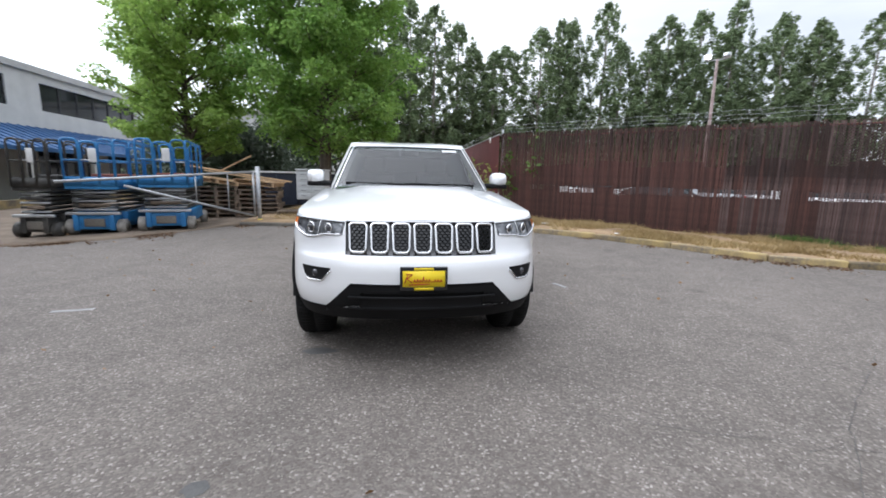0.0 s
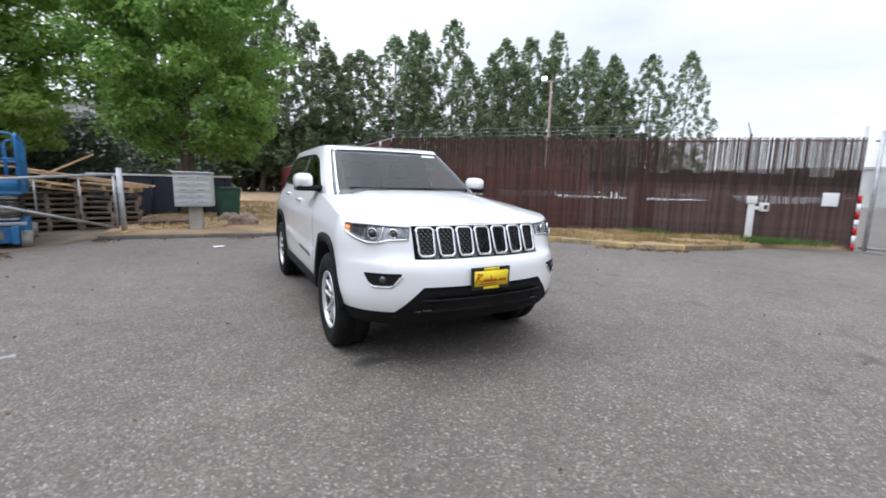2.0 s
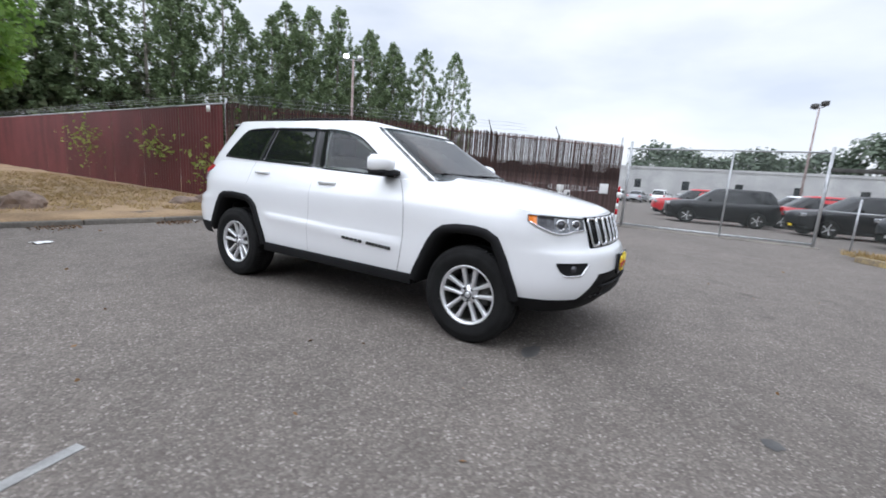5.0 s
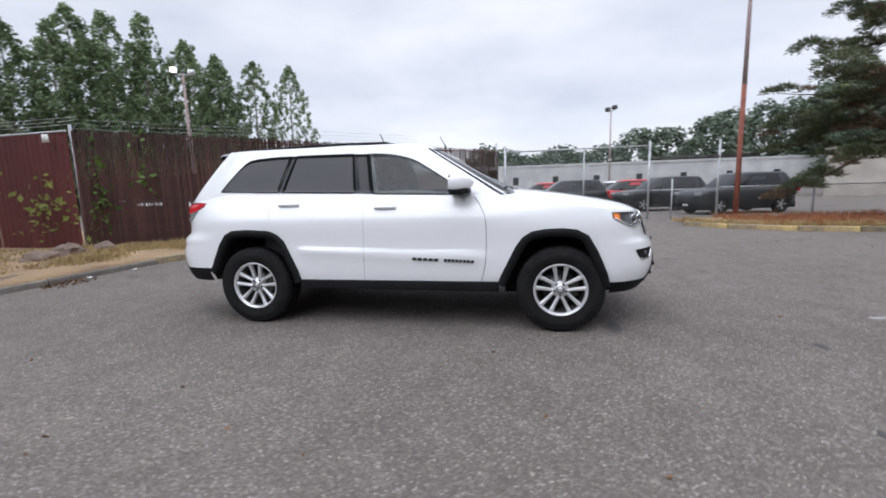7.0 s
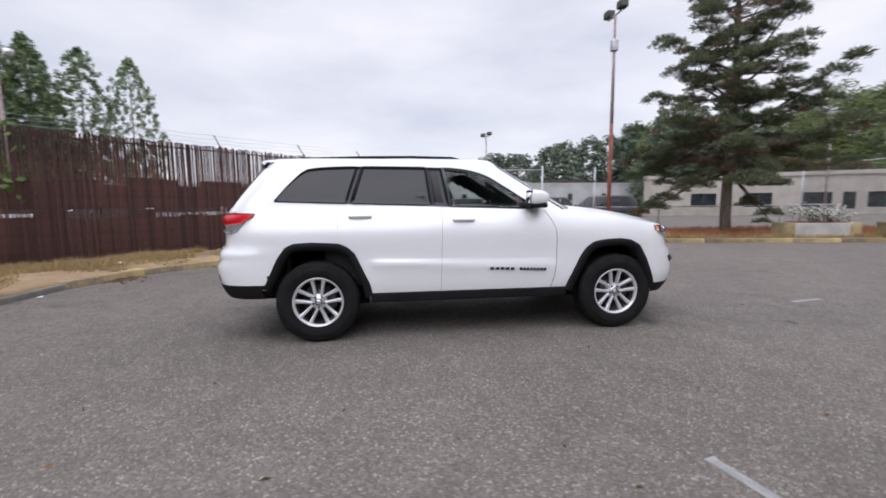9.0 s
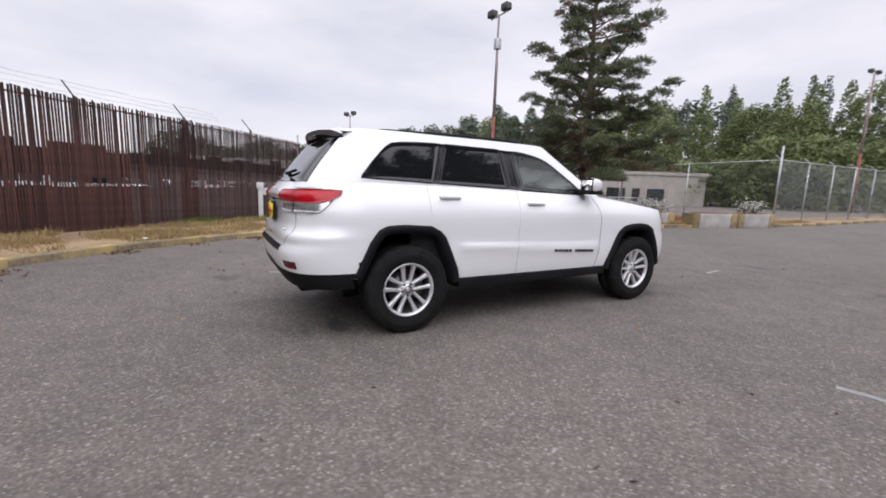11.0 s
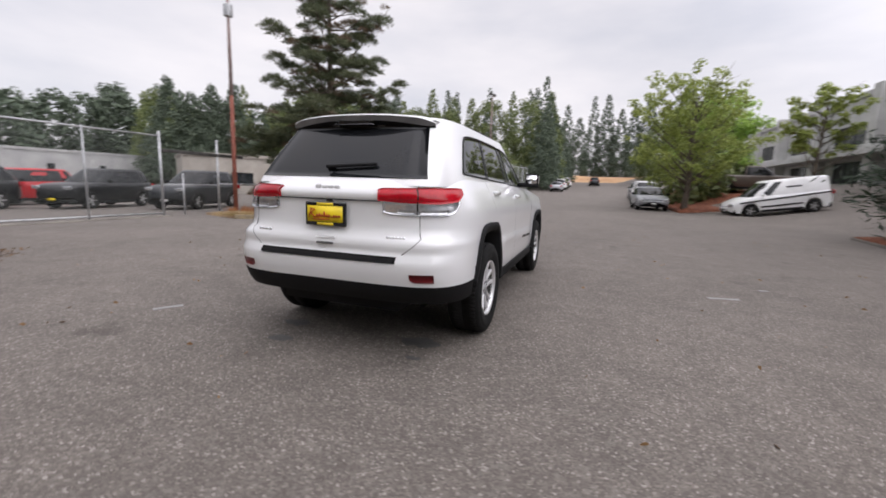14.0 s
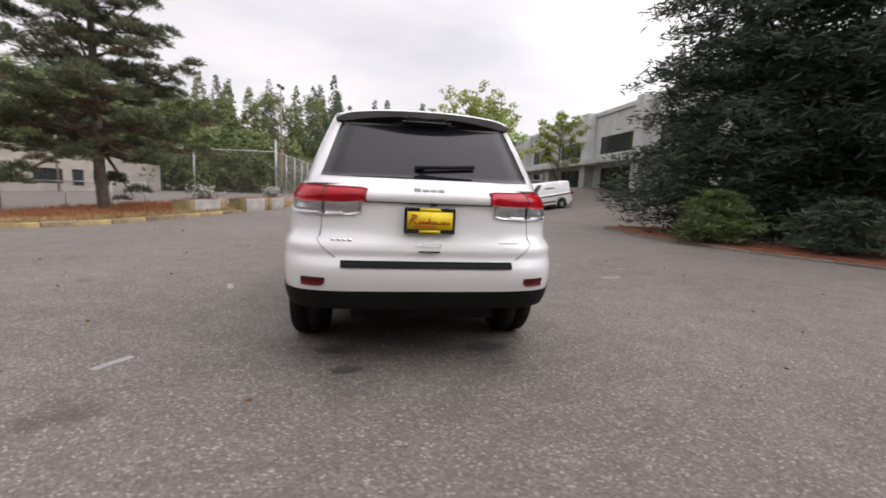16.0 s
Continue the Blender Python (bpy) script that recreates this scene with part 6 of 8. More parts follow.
def needle_tree(name, at, h, z0, reach, seed, material, label, droop, layers, per, pad, blade, gaps=0.12, brown=None, density=46, taper=1.0):
    r = np.random.default_rng(seed)
    t = thing(name, label, "tree", at=(at[0], at[1], rise(*at)))
    segs = [tube([(0.06 * math.sin(z), 0.05 * math.cos(1.3 * z), z) for z in span(-0.2, h, 10)], [0.22 * (1.05 - k / 10 * 0.95) for k in range(11)], 10)]
    cc, cb, lean = [], [], []
    for k in range(layers):
        z = z0 + (h - z0) * (k + 0.5 * r.random()) / layers
        u = (z - z0) / (h - z0)
        for q in range(per):
            if r.random() < gaps:
                continue
            ang = q * 6.283 / per + r.random() * 0.9
            L = reach(u) * (0.65 + 0.5 * r.random())
            d = Vector((math.cos(ang), math.sin(ang), 0))
            pts = [Vector((0, 0, z)) + d * L * f + Vector((0, 0, droop * L * f * f + 0.06 * r.normal())) for f in (0, 0.35, 0.7, 1.0)]
            segs.append(tube(pts, [0.05 * (1.1 - u), 0.035 * (1.1 - u), 0.02, 0.008], 5))
            m = max(2, int(L * 2.2))
            for j in range(m):
                f = 0.28 + 0.72 * (j + r.random()) / m
                i = min(int(f / 0.35), 2)
                c = pts[i].lerp(pts[i + 1], min(max((f - (0, 0.35, 0.7)[i]) / 0.35, 0), 1))
                tgt = cb if (brown is not None and f < 0.55 and r.random() < 0.5) else cc
                g = r.normal(size=(density, 3)) * np.array([pad, pad, pad * 0.36]) * (0.6 + 0.5 * (1 - u))
                tgt.append(np.array(c) + np.array([0, 0, 0.06]) + g)
    part("trunk", joined(*segs), BARK, t)
    c = np.concatenate(cc)
    quick("needles", *leaf_mesh(c, blade, r, 0.16, 0.5), material, t)
    if cb:
        quick("dry_needles", *leaf_mesh(np.concatenate(cb), blade, r, 0.14, 0.6), brown, t)
    return t


def pine_tree(at, h, seed):
    """An old pine: bent boughs of uneven length that carry rounded pads of needles, with gaps between."""
    r = np.random.default_rng(seed)
    t = thing("pine_tree", "tall open-crowned pine in the mulch bed", "tree", at=(at[0], at[1], rise(*at)))
    axis = lambda z: Vector((0.10 * math.sin(0.5 * z) + 0.02 * z, 0.08 * math.cos(0.7 * z), z))
    segs = [tube([axis(z) for z in span(-0.2, h, 14)], [0.20 * (1.04 - 0.93 * k / 14) for k in range(15)], 10)]
    reach = spline((0, 3.3), (0.1, 3.8), (0.26, 2.9), (0.45, 2.15), (0.62, 1.8), (0.8, 1.4), (0.93, 0.95), (1, 0.4))
    cs, sp, dry, dsp = [], [], [], []
    for k in range(112):
        u = ((k + r.random()) / 112) ** 1.3
        z = 2.2 + (h - 2.4) * u
        ang = k * 2.399 + r.normal(0, 0.5)
        L = reach(u) * (0.45 + 0.65 * r.random())
        d = Vector((math.cos(ang), math.sin(ang), 0))
        lift = r.normal(0.10, 0.34) + (-0.16 if u < 0.2 else 0.10)
        bend = Vector((-d.y, d.x, 0)) * r.normal(0, 0.2)
        pts = [axis(z) + d * L * f + bend * L * f * f + Vector((0, 0, lift * L * f + 0.10 * L * f * f)) for f in (0, 0.3, 0.6, 0.85, 1.0)]
        segs.append(tube(pts, [0.075 * (1.1 - u), 0.055 * (1.1 - u), 0.035 * (1.1 - u), 0.016, 0.008], 6))
        m = max(2, int(L * 2.3))
        for j in range(m):
            f = 0.34 + 0.70 * (j + r.random()) / m
            i = min(int(f * 4), 3)
            c = pts[0].lerp(pts[4], f) + bend * L * (f * f - f) + Vector((0, 0, 0.10 * L * (f * f - f)))
            side = Vector((-d.y, d.x, 0)) * r.normal(0, 0.30)
            c = c + side + Vector((0, 0, 0.05 + 0.10 * r.normal()))
            size = (0.27 + 0.30 * r.random()) * (1.08 - 0.35 * u)
            if (f < 0.55 and r.random() < 0.5) or r.random() < 0.2:
                dry.append(tuple(c)); dsp.append(size * 0.7)
            else:
                cs.append(tuple(c)); sp.append(size)
    part("trunk", joined(*segs), BARK, t)
    for name, centres, radii, n, mat in (("needles", cs, sp, 105000, PINE), ("dry_needles", dry, dsp, 22000, PINE_BROWN)):
        centres, radii = np.array(centres), np.array(radii)
        k = r.choice(len(centres), n, p=radii ** 2 / (radii ** 2).sum())
        d = unit(n, r); d[:, 2] = np.abs(d[:, 2]) * 1.2 - 0.35
        c = centres[k] + d * (radii[k] * (0.45 + 0.6 * r.random(n)))[:, None] * np.array([1.15, 1.15, 0.62])
        quick(name, *leaf_mesh(c, 0.085, r, 0.17, 1.0, d + np.array([0, 0, 0.35])), mat, t)
    return t


pine_tree((10.1, -12.5), 13.8, 51)
spruce_reach = spline((0, 3.6), (0.1, 3.9), (0.4, 3.5), (0.7, 2.5), (1, 0.4))
needle_tree("spruce_tree", (-12.1, -8.3), 14.5, 0.25, spruce_reach, 52, SPRUCE, "dark dense spruce at the driveway corner", -0.16, 30, 9, 0.36, 0.155, 0.13, None, 42)
needle_tree("spruce_tree", (-14.8, -3.6), 15.5, 0.25, spruce_reach, 53, SPRUCE, "dark dense spruce at the driveway corner", -0.16, 30, 9, 0.36, 0.155, 0.13, None, 42)
needle_tree("spruce_tree", (-13.9, -6.1), 15.0, 0.25, spruce_reach, 56, SPRUCE, "dark dense spruce at the driveway corner", -0.16, 30, 9, 0.36, 0.155, 0.13, None, 42)
bush_reach = spline((0, 1.3), (0.4, 1.2), (1, 0.3))
needle_tree("juniper_bush", (-9.3, -5.6), 1.5, 0.1, bush_reach, 54, BUSH, "green juniper bush below the spruces", 0.12, 7, 9, 0.18, 0.09, 0.05, None, 60)
needle_tree("juniper_bush", (-10.6, -3.2), 1.3, 0.1, bush_reach, 55, SPRUCE, "dark juniper bush below the spruces", 0.12, 7, 9, 0.18, 0.09, 0.05, None, 60)

# ---- yard things behind the left kerb ----
def hoop(a, b, z0, z1, rr=0.10):
    """A rail hoop from a to b, with rounded upper corners."""
    a, b = Vector((*a, 0)), Vector((*b, 0))
    d = (b - a).normalized()
    pts = [a + Vector((0, 0, z0)), a + Vector((0, 0, z1 - rr))]
    pts += [a + d * rr * (1 - math.cos(q)) + Vector((0, 0, z1 - rr + rr * math.sin(q))) for q in span(0.3, 1.57, 4)]
    pts += [b - d * rr * (1 - math.cos(q)) + Vector((0, 0, z1 - rr + rr * math.sin(q))) for q in span(1.57, 0.3, 4)]
    return tube(pts + [b + Vector((0, 0, z1 - rr)), b + Vector((0, 0, z0))], 0.021, 8)


def scissor_lift(at, turn, label, paint, narrow=False):
    t = thing("scissor_lift", label, "scissor lift", "parked scissor lifts", at=at, turn=turn)
    w, L = (0.36, 0.9) if narrow else (0.50, 1.12)
    part("chassis", boxes((-w + 0.10, w - 0.10, -L, L, 0.12, 0.44), (-w, w, -L + 0.36, L - 0.36, 0.2, 0.50), bevel=0.02), paint, t)
    part("end_panel", boxes((-0.2, 0.2, -L - 0.03, -L + 0.02, 0.18, 0.36), bevel=0.01), OLD_KERB, t, "dirty grey steel panel")
    part("step_bar", boxes((-w - 0.03, w + 0.03, -L - 0.05, -L + 0.03, 0.45, 0.51), bevel=0.01), GALV, t)
    for s in (-1, 1):
        part("corner_plate", boxes((*sorted((s * (w - 0.20), s * (w - 0.10))), -L - 0.045, -L + 0.01, 0.10, 0.45), bevel=0.01), paint, t)
        for y in (-L + 0.14, L - 0.2):
            x = s * (w + 0.0)
            wh = part("wheel", bars(((x - 0.075, y, 0.17), (x + 0.075, y, 0.17), 0.17), seg=20), PALE_TYRE if not narrow else GREASY, t)
            part("rim", bars(((x - 0.08, y, 0.17), (x + 0.08, y, 0.17), 0.085), seg=14), OLD_KERB, wh)
    for k in range(5):
        z = 0.53 + 0.098 * k
        for x in (-w + 0.09, w - 0.09):
            part("scissor_arm", boxes((x - 0.025, x + 0.025, -L + 0.08, L - 0.08, z, z + 0.05), bevel=0.006), GREASY, t)
        for y in (-L + 0.10, L - 0.12):
            part("cross_tube", bars(((-w + 0.07, y, z + 0.028), (w - 0.07, y, z + 0.028), 0.026)), GREASY if k % 2 else GALV, t)
        if k in (1, 3):
            part("cross_plate", boxes((-w + 0.2, w - 0.2, -L + 0.06, -L + 0.09, z - 0.01, z + 0.07)), OLD_WOOD if k == 1 else GREASY, t)
    part("platform", boxes((-w, w, -L, L, 1.02, 1.09), bevel=0.01), paint, t)
    for x in (-w, w):
        part("toe_board", boxes((x - 0.012, x + 0.012, -L, L, 1.09, 1.27)), paint, t)
    for y in (-L, L):
        part("toe_board", boxes((-w, w, y - 0.012, y + 0.012, 1.09, 1.30)), paint, t)
    top = 2.12
    # rounded hoops round the basket
    for y in (-L, L):
        e = [-w, -w * 0.32, w * 0.38, w]
        for i in range(3):
            part("rail_hoop", hoop((e[i] + 0.012, y), (e[i + 1] - 0.012, y), 1.1, top - (0.06 if i == 1 else 0.0)), paint, t)
            part("mid_rail", bars(((e[i], y, 1.66), (e[i + 1], y, 1.66), 0.017)), GALV if i == 1 else paint, t)
    for x in (-w, w):
        e = [-L, -L * 0.34, L * 0.34, L]
        for i in range(3):
            part("rail_hoop", hoop((x, e[i] + 0.012), (x, e[i + 1] - 0.012), 1.1, top), paint, t)
            part("mid_rail", bars(((x, e[i], 1.66), (x, e[i + 1], 1.66), 0.017)), paint, t)
    part("control_box", boxes((w * 0.05, w * 0.36, -L - 0.05, -L + 0.08, 1.62, 1.92), bevel=0.02), PAPER, t, "pale control box and papers")
    part("deck_load", boxes((-w * 0.5, w * 0.7, -L * 0.5, L * 0.6, 1.10, 1.36), bevel=0.02), RUST if not narrow else GREASY, t, "rusty red machinery on the deck")
    return t


for x, y, tn, lab, paint, slim in ((-5.68, 6.75, 14, "blue scissor lift with folded arms and guard rails", BLUE_STEEL, False),
                                   (-6.9, 6.5, 6, "blue scissor lift with folded arms and guard rails", BLUE_STEEL, False),
                                   (-7.86, 6.05, 3, "narrow grey scissor lift, weathered", GREASY, True)):
    scissor_lift((x, y, 0.02 + rise(x, y)), tn, lab, paint, slim)

gp = thing("swing_gate", "open galvanised pipe swing gate on a hinge post", "gate", at=(-3.6, 6.75, 0))
part("hinge_post", bars(((0, 0, -0.2), (0, 0, 1.52), 0.055), seg=14), GALV, gp)
part("foot_cap", bars(((0, 0, 0.03), (0, 0, 0.14), 0.062), seg=14), YELLOW, gp)
E0 = Vector((-2.95, -2.75, 0))
def gate_at(f, z):
    return Vector((-0.1, -0.06, 0)).lerp(E0, f) + Vector((0, 0, z))
part("top_rail", bars((gate_at(0, 1.38), gate_at(1, 1.10), 0.028)), GALV, gp)
part("brace", bars((gate_at(0, 0.22), gate_at(0.72, 1.02), 0.028)), GALV, gp)
part("hinge_stile", bars((gate_at(0, 0.2), gate_at(0, 1.4), 0.028)), GALV, gp)
for f in (0.17, 0.36):
    part("stile", bars((gate_at(f, 0.22 + f * 1.11), gate_at(f, 1.38 - 0.28 * f), 0.016)), GALV, gp)

mb = thing("cluster_mailbox", "grey metal cluster mailbox on a pedestal at the kerb", "mailbox", at=(-2.2, 6.85, 0.1), turn=-8)
part("pedestal", boxes((-0.13, 0.13, -0.12, 0.12, -0.1, 0.6), (-0.2, 0.2, -0.2, 0.2, -0.1, 0.02), bevel=0.012), CONCRETE, mb)
part("cabinet", boxes((-0.38, 0.38, -0.24, 0.24, 0.58, 1.34), (-0.40, 0.40, -0.27, 0.26, 1.34, 1.38), bevel=0.012), BOX_GREY, mb)
for i in range(2):
    for j in range(5):
        x0, z0 = -0.355 + 0.36 * i, 0.62 + 0.14 * j
        d = part("mail_door", boxes((x0, x0 + 0.345, -0.246, -0.238, z0, z0 + 0.128), bevel=0.003), BOX_GREY, mb)
        part("slot", boxes((x0 + 0.10, x0 + 0.25, -0.249, -0.2465, z0 + 0.055, z0 + 0.066)), GREASY, d)


def pallet(at, turn, material, label, tilt=0):
    t = thing("pallet", label, "pallet", "stacked pallets", at=at, turn=turn)
    t.matrix_basis = pose(*at, 0, tilt, turn)
    for i in range(7):
        part("deck_board", boxes((-0.6, 0.6, -0.5 + i * 0.155, -0.40 + i * 0.155, 0.11, 0.13)), material, t, smooth=False)
    for i in range(3):
        part("bottom_board", boxes((-0.6, 0.6, -0.5 + i * 0.45, -0.40 + i * 0.45, 0.0, 0.02)), material, t, smooth=False)
    for i in range(3):
        part("stringer", boxes((-0.6 + i * 0.56, -0.52 + i * 0.56, -0.5, 0.53, 0.02, 0.11)), material, t, smooth=False)
    return t


base = pallet((-4.2, 9.1, 0.03), 5, OLD_WOOD, "old grey-brown wooden pallet in a stack")
for i in range(1, 7):
    copy_thing(base, pose(-4.2 + 0.04 * (i % 3 - 1), 9.1, 0.03 + 0.135 * i, 0, 0, 5 + 3 * (i % 2)))
for i in range(7):
    copy_thing(base, pose(-5.4 + 0.05 * (i % 2), 9.15, -0.03 + 0.135 * i, 0, 0, 2 - 4 * (i % 2)))
raw = pallet((-5.3, 9.0, 1.02), 3, RAW_WOOD, "fresh pale wooden pallet on the stack", 8)
copy_thing(raw, pose(-4.2, 9.0, 0.99, 0, 6, -4))
pallet((-3.0, 8.7, 0.1), 10, OLD_WOOD, "old wooden pallet lying behind the mailbox")
for i, (a, b) in enumerate((((-6.2, 8.6, 1.55), (-3.2, 8.9, 1.1)), ((-5.6, 8.5, 1.4), (-3.3, 8.5, 1.08)), ((-4.6, 9.6, 1.9), (-5.6, 9.2, 1.3)))):
    k = thing("loose_plank", "loose pale timber plank on the pallet stack", "plank", "loose planks on the stack")
    bm = bmesh.new(); beam(bm, a, b, 0.14, 0.04)
    part("board", bm, RAW_WOOD, k, smooth=False)
crate = thing("grey_crate", "weathered grey wooden crate beside the pallets", "crate", at=(-6.5, 9.2, -0.10), turn=4)
for i in range(7):
    part("side_plank", boxes((-0.6, 0.6, -0.52, -0.50, 0.02 + i * 0.135, 0.14 + i * 0.135)), CONCRETE, crate, smooth=False)
part("core", boxes((-0.58, 0.58, -0.49, 0.5, 0.0, 0.95)), GREASY, crate)
skip = thing("waste_container", "dark blue steel container behind the gate", "container", at=(-3.4, 13.2, 0.03), turn=6)
part("hull", boxes((-2.0, 2.0, -0.9, 0.9, 0.12, 1.35), bevel=0.02), surface("navy_steel", (0.010, 0.014, 0.03), (0.02, 0.028, 0.05), 3, 0.6), skip)
for i in range(6):
    part("rib", boxes((-1.9 + i * 0.74, -1.82 + i * 0.74, -0.95, -0.9, 0.15, 1.3)), bpy.data.materials["navy_steel"], skip)
part("rim_rail", boxes((-2.05, 2.05, -0.95, 0.95, 1.35, 1.42), bevel=0.01), PAPER, skip, "pale tarpaulin edge")
bn = thing("wheeled_bin", "dark green wheeled refuse bin by the maple", "bin", at=(-1.45, 10.4, 0.1), turn=12)
rows = [[(sx * w, sy * d, z) for sx, sy in ((-1, -1), (1, -1), (1, 1), (-1, 1), (-1, -1))] for z, w, d in ((0.05, 0.22, 0.26), (0.5, 0.26, 0.31), (0.92, 0.29, 0.35))]
part("tub", grid(rows), GREEN_BIN, bn, smooth=False)
part("lid", boxes((-0.31, 0.31, -0.38, 0.40, 0.92, 0.98), bevel=0.02), GREEN_BIN, bn)
for x in (-0.24, 0.24):
    part("wheel", bars(((x - 0.03, 0.33, 0.1), (x + 0.03, 0.33, 0.1), 0.1), seg=14), RUBBER, bn)



def boulder(at, size, seed):
    t = thing("boulder", "rough grey boulder lying on the dry verge", "boulder", "boulders on the verge", at=at)
    bm = bmesh.new()
    bmesh.ops.create_icosphere(bm, subdivisions=3, radius=1)
    for v in bm.verts:
        n = v.co.normalized()
        k = 1 + 0.32 * noise.noise(n * 1.6 + Vector((seed, 0, 0))) + 0.1 * noise.noise(n * 4 + Vector((0, seed, 0)))
        v.co = Vector((n.x * size[0] * k, n.y * size[1] * k, max(n.z * size[2] * k, -0.1)))
    part("rock", bm, STONE, t, smooth=False)


boulder((-1.15, 7.75, 0.16), (0.42, 0.28, 0.26), 3)
boulder((-1.45, 9.2, 0.16), (0.3, 0.22, 0.2), 5)
boulder((2.55, 8.2, 0.16), (0.3, 0.25, 0.18), 7)
boulder((1.9, 8.0, 0.16), (0.36, 0.25, 0.14), 9)
boulder((3.15, 8.0, 0.16), (0.22, 0.2, 0.15), 11)


# ---- buildings ----
def building(name, label, at, turn, L, D, h, wall, windows, roof=GREY_WALL, base=0.0):
    """Front wall along x at y=0, facing -y; windows as (x, z, w, h)."""
    b = thing(name, label, "building", at=at, turn=turn)
    xs_ = sorted({-L / 2, L / 2, *[w[0] - w[2] / 2 for w in windows], *[w[0] + w[2] / 2 for w in windows]})
    zs_ = sorted({-1.5, 0.0, h, *[w[1] for w in windows], *[w[1] + w[3] for w in windows]})
    bm = bmesh.new()
    for x0, x1 in zip(xs_[:-1], xs_[1:]):
        for z0, z1 in zip(zs_[:-1], zs_[1:]):
            cx, cz = (x0 + x1) / 2, (z0 + z1) / 2
            if not any(abs(cx - w[0]) < w[2] / 2 and w[1] < cz < w[1] + w[3] for w in windows):
                box(bm, x0, x1, 0, 0.3, z0, z1)
    bmesh.ops.remove_doubles(bm, verts=bm.verts[:], dist=0.0005)
    part("front_wall", bm, wall, b, smooth=False)
    part("side_wall", boxes((-L / 2, -L / 2 + 0.3, 0.3, D, -1.5, h)), wall, b, smooth=False)
    part("side_wall", boxes((L / 2 - 0.3, L / 2, 0.3, D, -1.5, h)), wall, b, smooth=False)
    part("back_wall", boxes((-L / 2 + 0.3, L / 2 - 0.3, D - 0.3, D, -1.5, h)), wall, b, smooth=False)
    part("roof", boxes((-L / 2 - 0.12, L / 2 + 0.12, -0.12, D + 0.12, h, h + 0.28), bevel=0.02), roof, b, smooth=False)
    part("fascia", boxes((-L / 2 - 0.14, L / 2 + 0.14, -0.16, -0.125, h - 0.05, h + 0.3)), roof, b, smooth=False)
    for x, z, w, wh in windows:
        wn_ = part("window", boxes((x - w / 2, x + w / 2, 0.12, 0.15, z, z + wh)), DARK_PANE, b, smooth=False)
        n = max(1, round(w / 1.4))
        for i in range(n + 1):
            xx = x - w / 2 + w * i / n
            part("mullion", boxes((xx - 0.03, xx + 0.03, 0.07, 0.12, z, z + wh)), LAMP_DARK, wn_, smooth=False)
    return b


# office with the blue awning: front faces +x
off = building("office_building", "white two-storey office with dark window bands and a blue metal awning", (-19.3, 21.0, -0.25), 90, 44, 14, 6.8, WHITE_WALL,
               [(-16.7, 4.8, 9, 1.5), (-5.5, 4.8, 9, 1.5), (5.7, 4.8, 9, 1.5), (-18, 0.6, 3.0, 2.0), (-13, 0.6, 3.0, 2.0), (-8.5, 0.2, 2.0, 2.4), (-4, 0.6, 3, 2.0), (2, 0.6, 3, 2.0), (8, 0.6, 3, 2.0)])
rows = [[(-22, -3.2, 2.55), (22, -3.2, 2.55)], [(-22, 0.0, 3.85), (22, 0.0, 3.85)]]
part("awning", grid(rows), BLUE_ROOF, off, "blue standing-seam awning", smooth=False)
for i in range(75):
    x = -22 + 44 * i / 74
    bm = bmesh.new(); beam(bm, (x, -3.2, 2.58), (x, 0.0, 3.88), 0.05, 0.05)
    part("awning_seam", bm, BLUE_ROOF, off, smooth=False)
part("awning_fascia", boxes((-22, 22, -3.26, -3.2, 2.4, 2.58)), BLUE_ROOF, off, smooth=False)
for i in range(11):
    x = -21.5 + 43 * i / 10
    part("awning_post", boxes((x - 0.09, x + 0.09, -3.15, -2.97, 0, 2.52)), WHITE_WALL, off, smooth=False)
part("plinth_band", boxes((-22, 22, -4.4, -4.2, -0.2, 0.35)), KERB, off, smooth=False)
building("rear_shed", "grey metal-clad shed seen between the trees", (-8.5, 36, 0), 6, 12, 8, 6.6, GREY_WALL, [(-2, 1.5, 2, 1)], CONCRETE)
building("warehouse", "long low white warehouse across the car lot", (74, -8, -0.75), -90, 110, 20, 5.2, PLAIN_WALL, [(-50 + 7 * i, 2.0, 1.0, 1.4) for i in range(15)], PLAIN_WALL)
building("beige_building", "low beige commercial building with dark windows", (30.4, -36.4, 0.2), -126, 24, 12, 3.3, BEIGE_WALL, [(2.4, 0.35, 2.1, 1.35), (6.75, 0.35, 1.9, 1.35), (4.6, 0.2, 0.9, 1.5), (-2.0, 0.35, 2.2, 1.35), (-6.5, 0.35, 2.2, 1.35)], BEIGE_WALL)
gb = building("grey_building", "grey concrete building with recessed dark glazing", (-19.5, -36, 1.1), 90, 56, 16, 7.4, GREY_WALL,
              [(-24 + 8.0 * i, 4.0, 5.4, 1.5) for i in range(7)] + [(-24 + 8.0 * i, 0.2, 4.6, 2.6) for i in range(7)], GREY_WALL)
for i in range(8):
    x = -28 + 8.0 * i
    part("pilaster", boxes((x - 0.45, x + 0.45, -0.9, -0.02, -1.5, 7.7), bevel=0.02), GREY_WALL, gb, smooth=False)
part("canopy", boxes((-28, 28, -1.5, -0.02, 3.05, 3.5), bevel=0.02), GREY_WALL, gb, smooth=False)
hill = thing("earth_bank", "bare orange earth bank at the end of the road", "earth bank", at=(0, -112, 2.6), kind="structure")
rows = [[(x, y, max(-0.5, 3.4 * math.exp(-((y + 6) / 8) ** 2) * (0.8 + 0.3 * noise.noise(Vector((x * 0.1, y * 0.1, 0)))) - 0.3)) for y in span(-20, 14, 16)] for x in span(-26, 26, 24)]
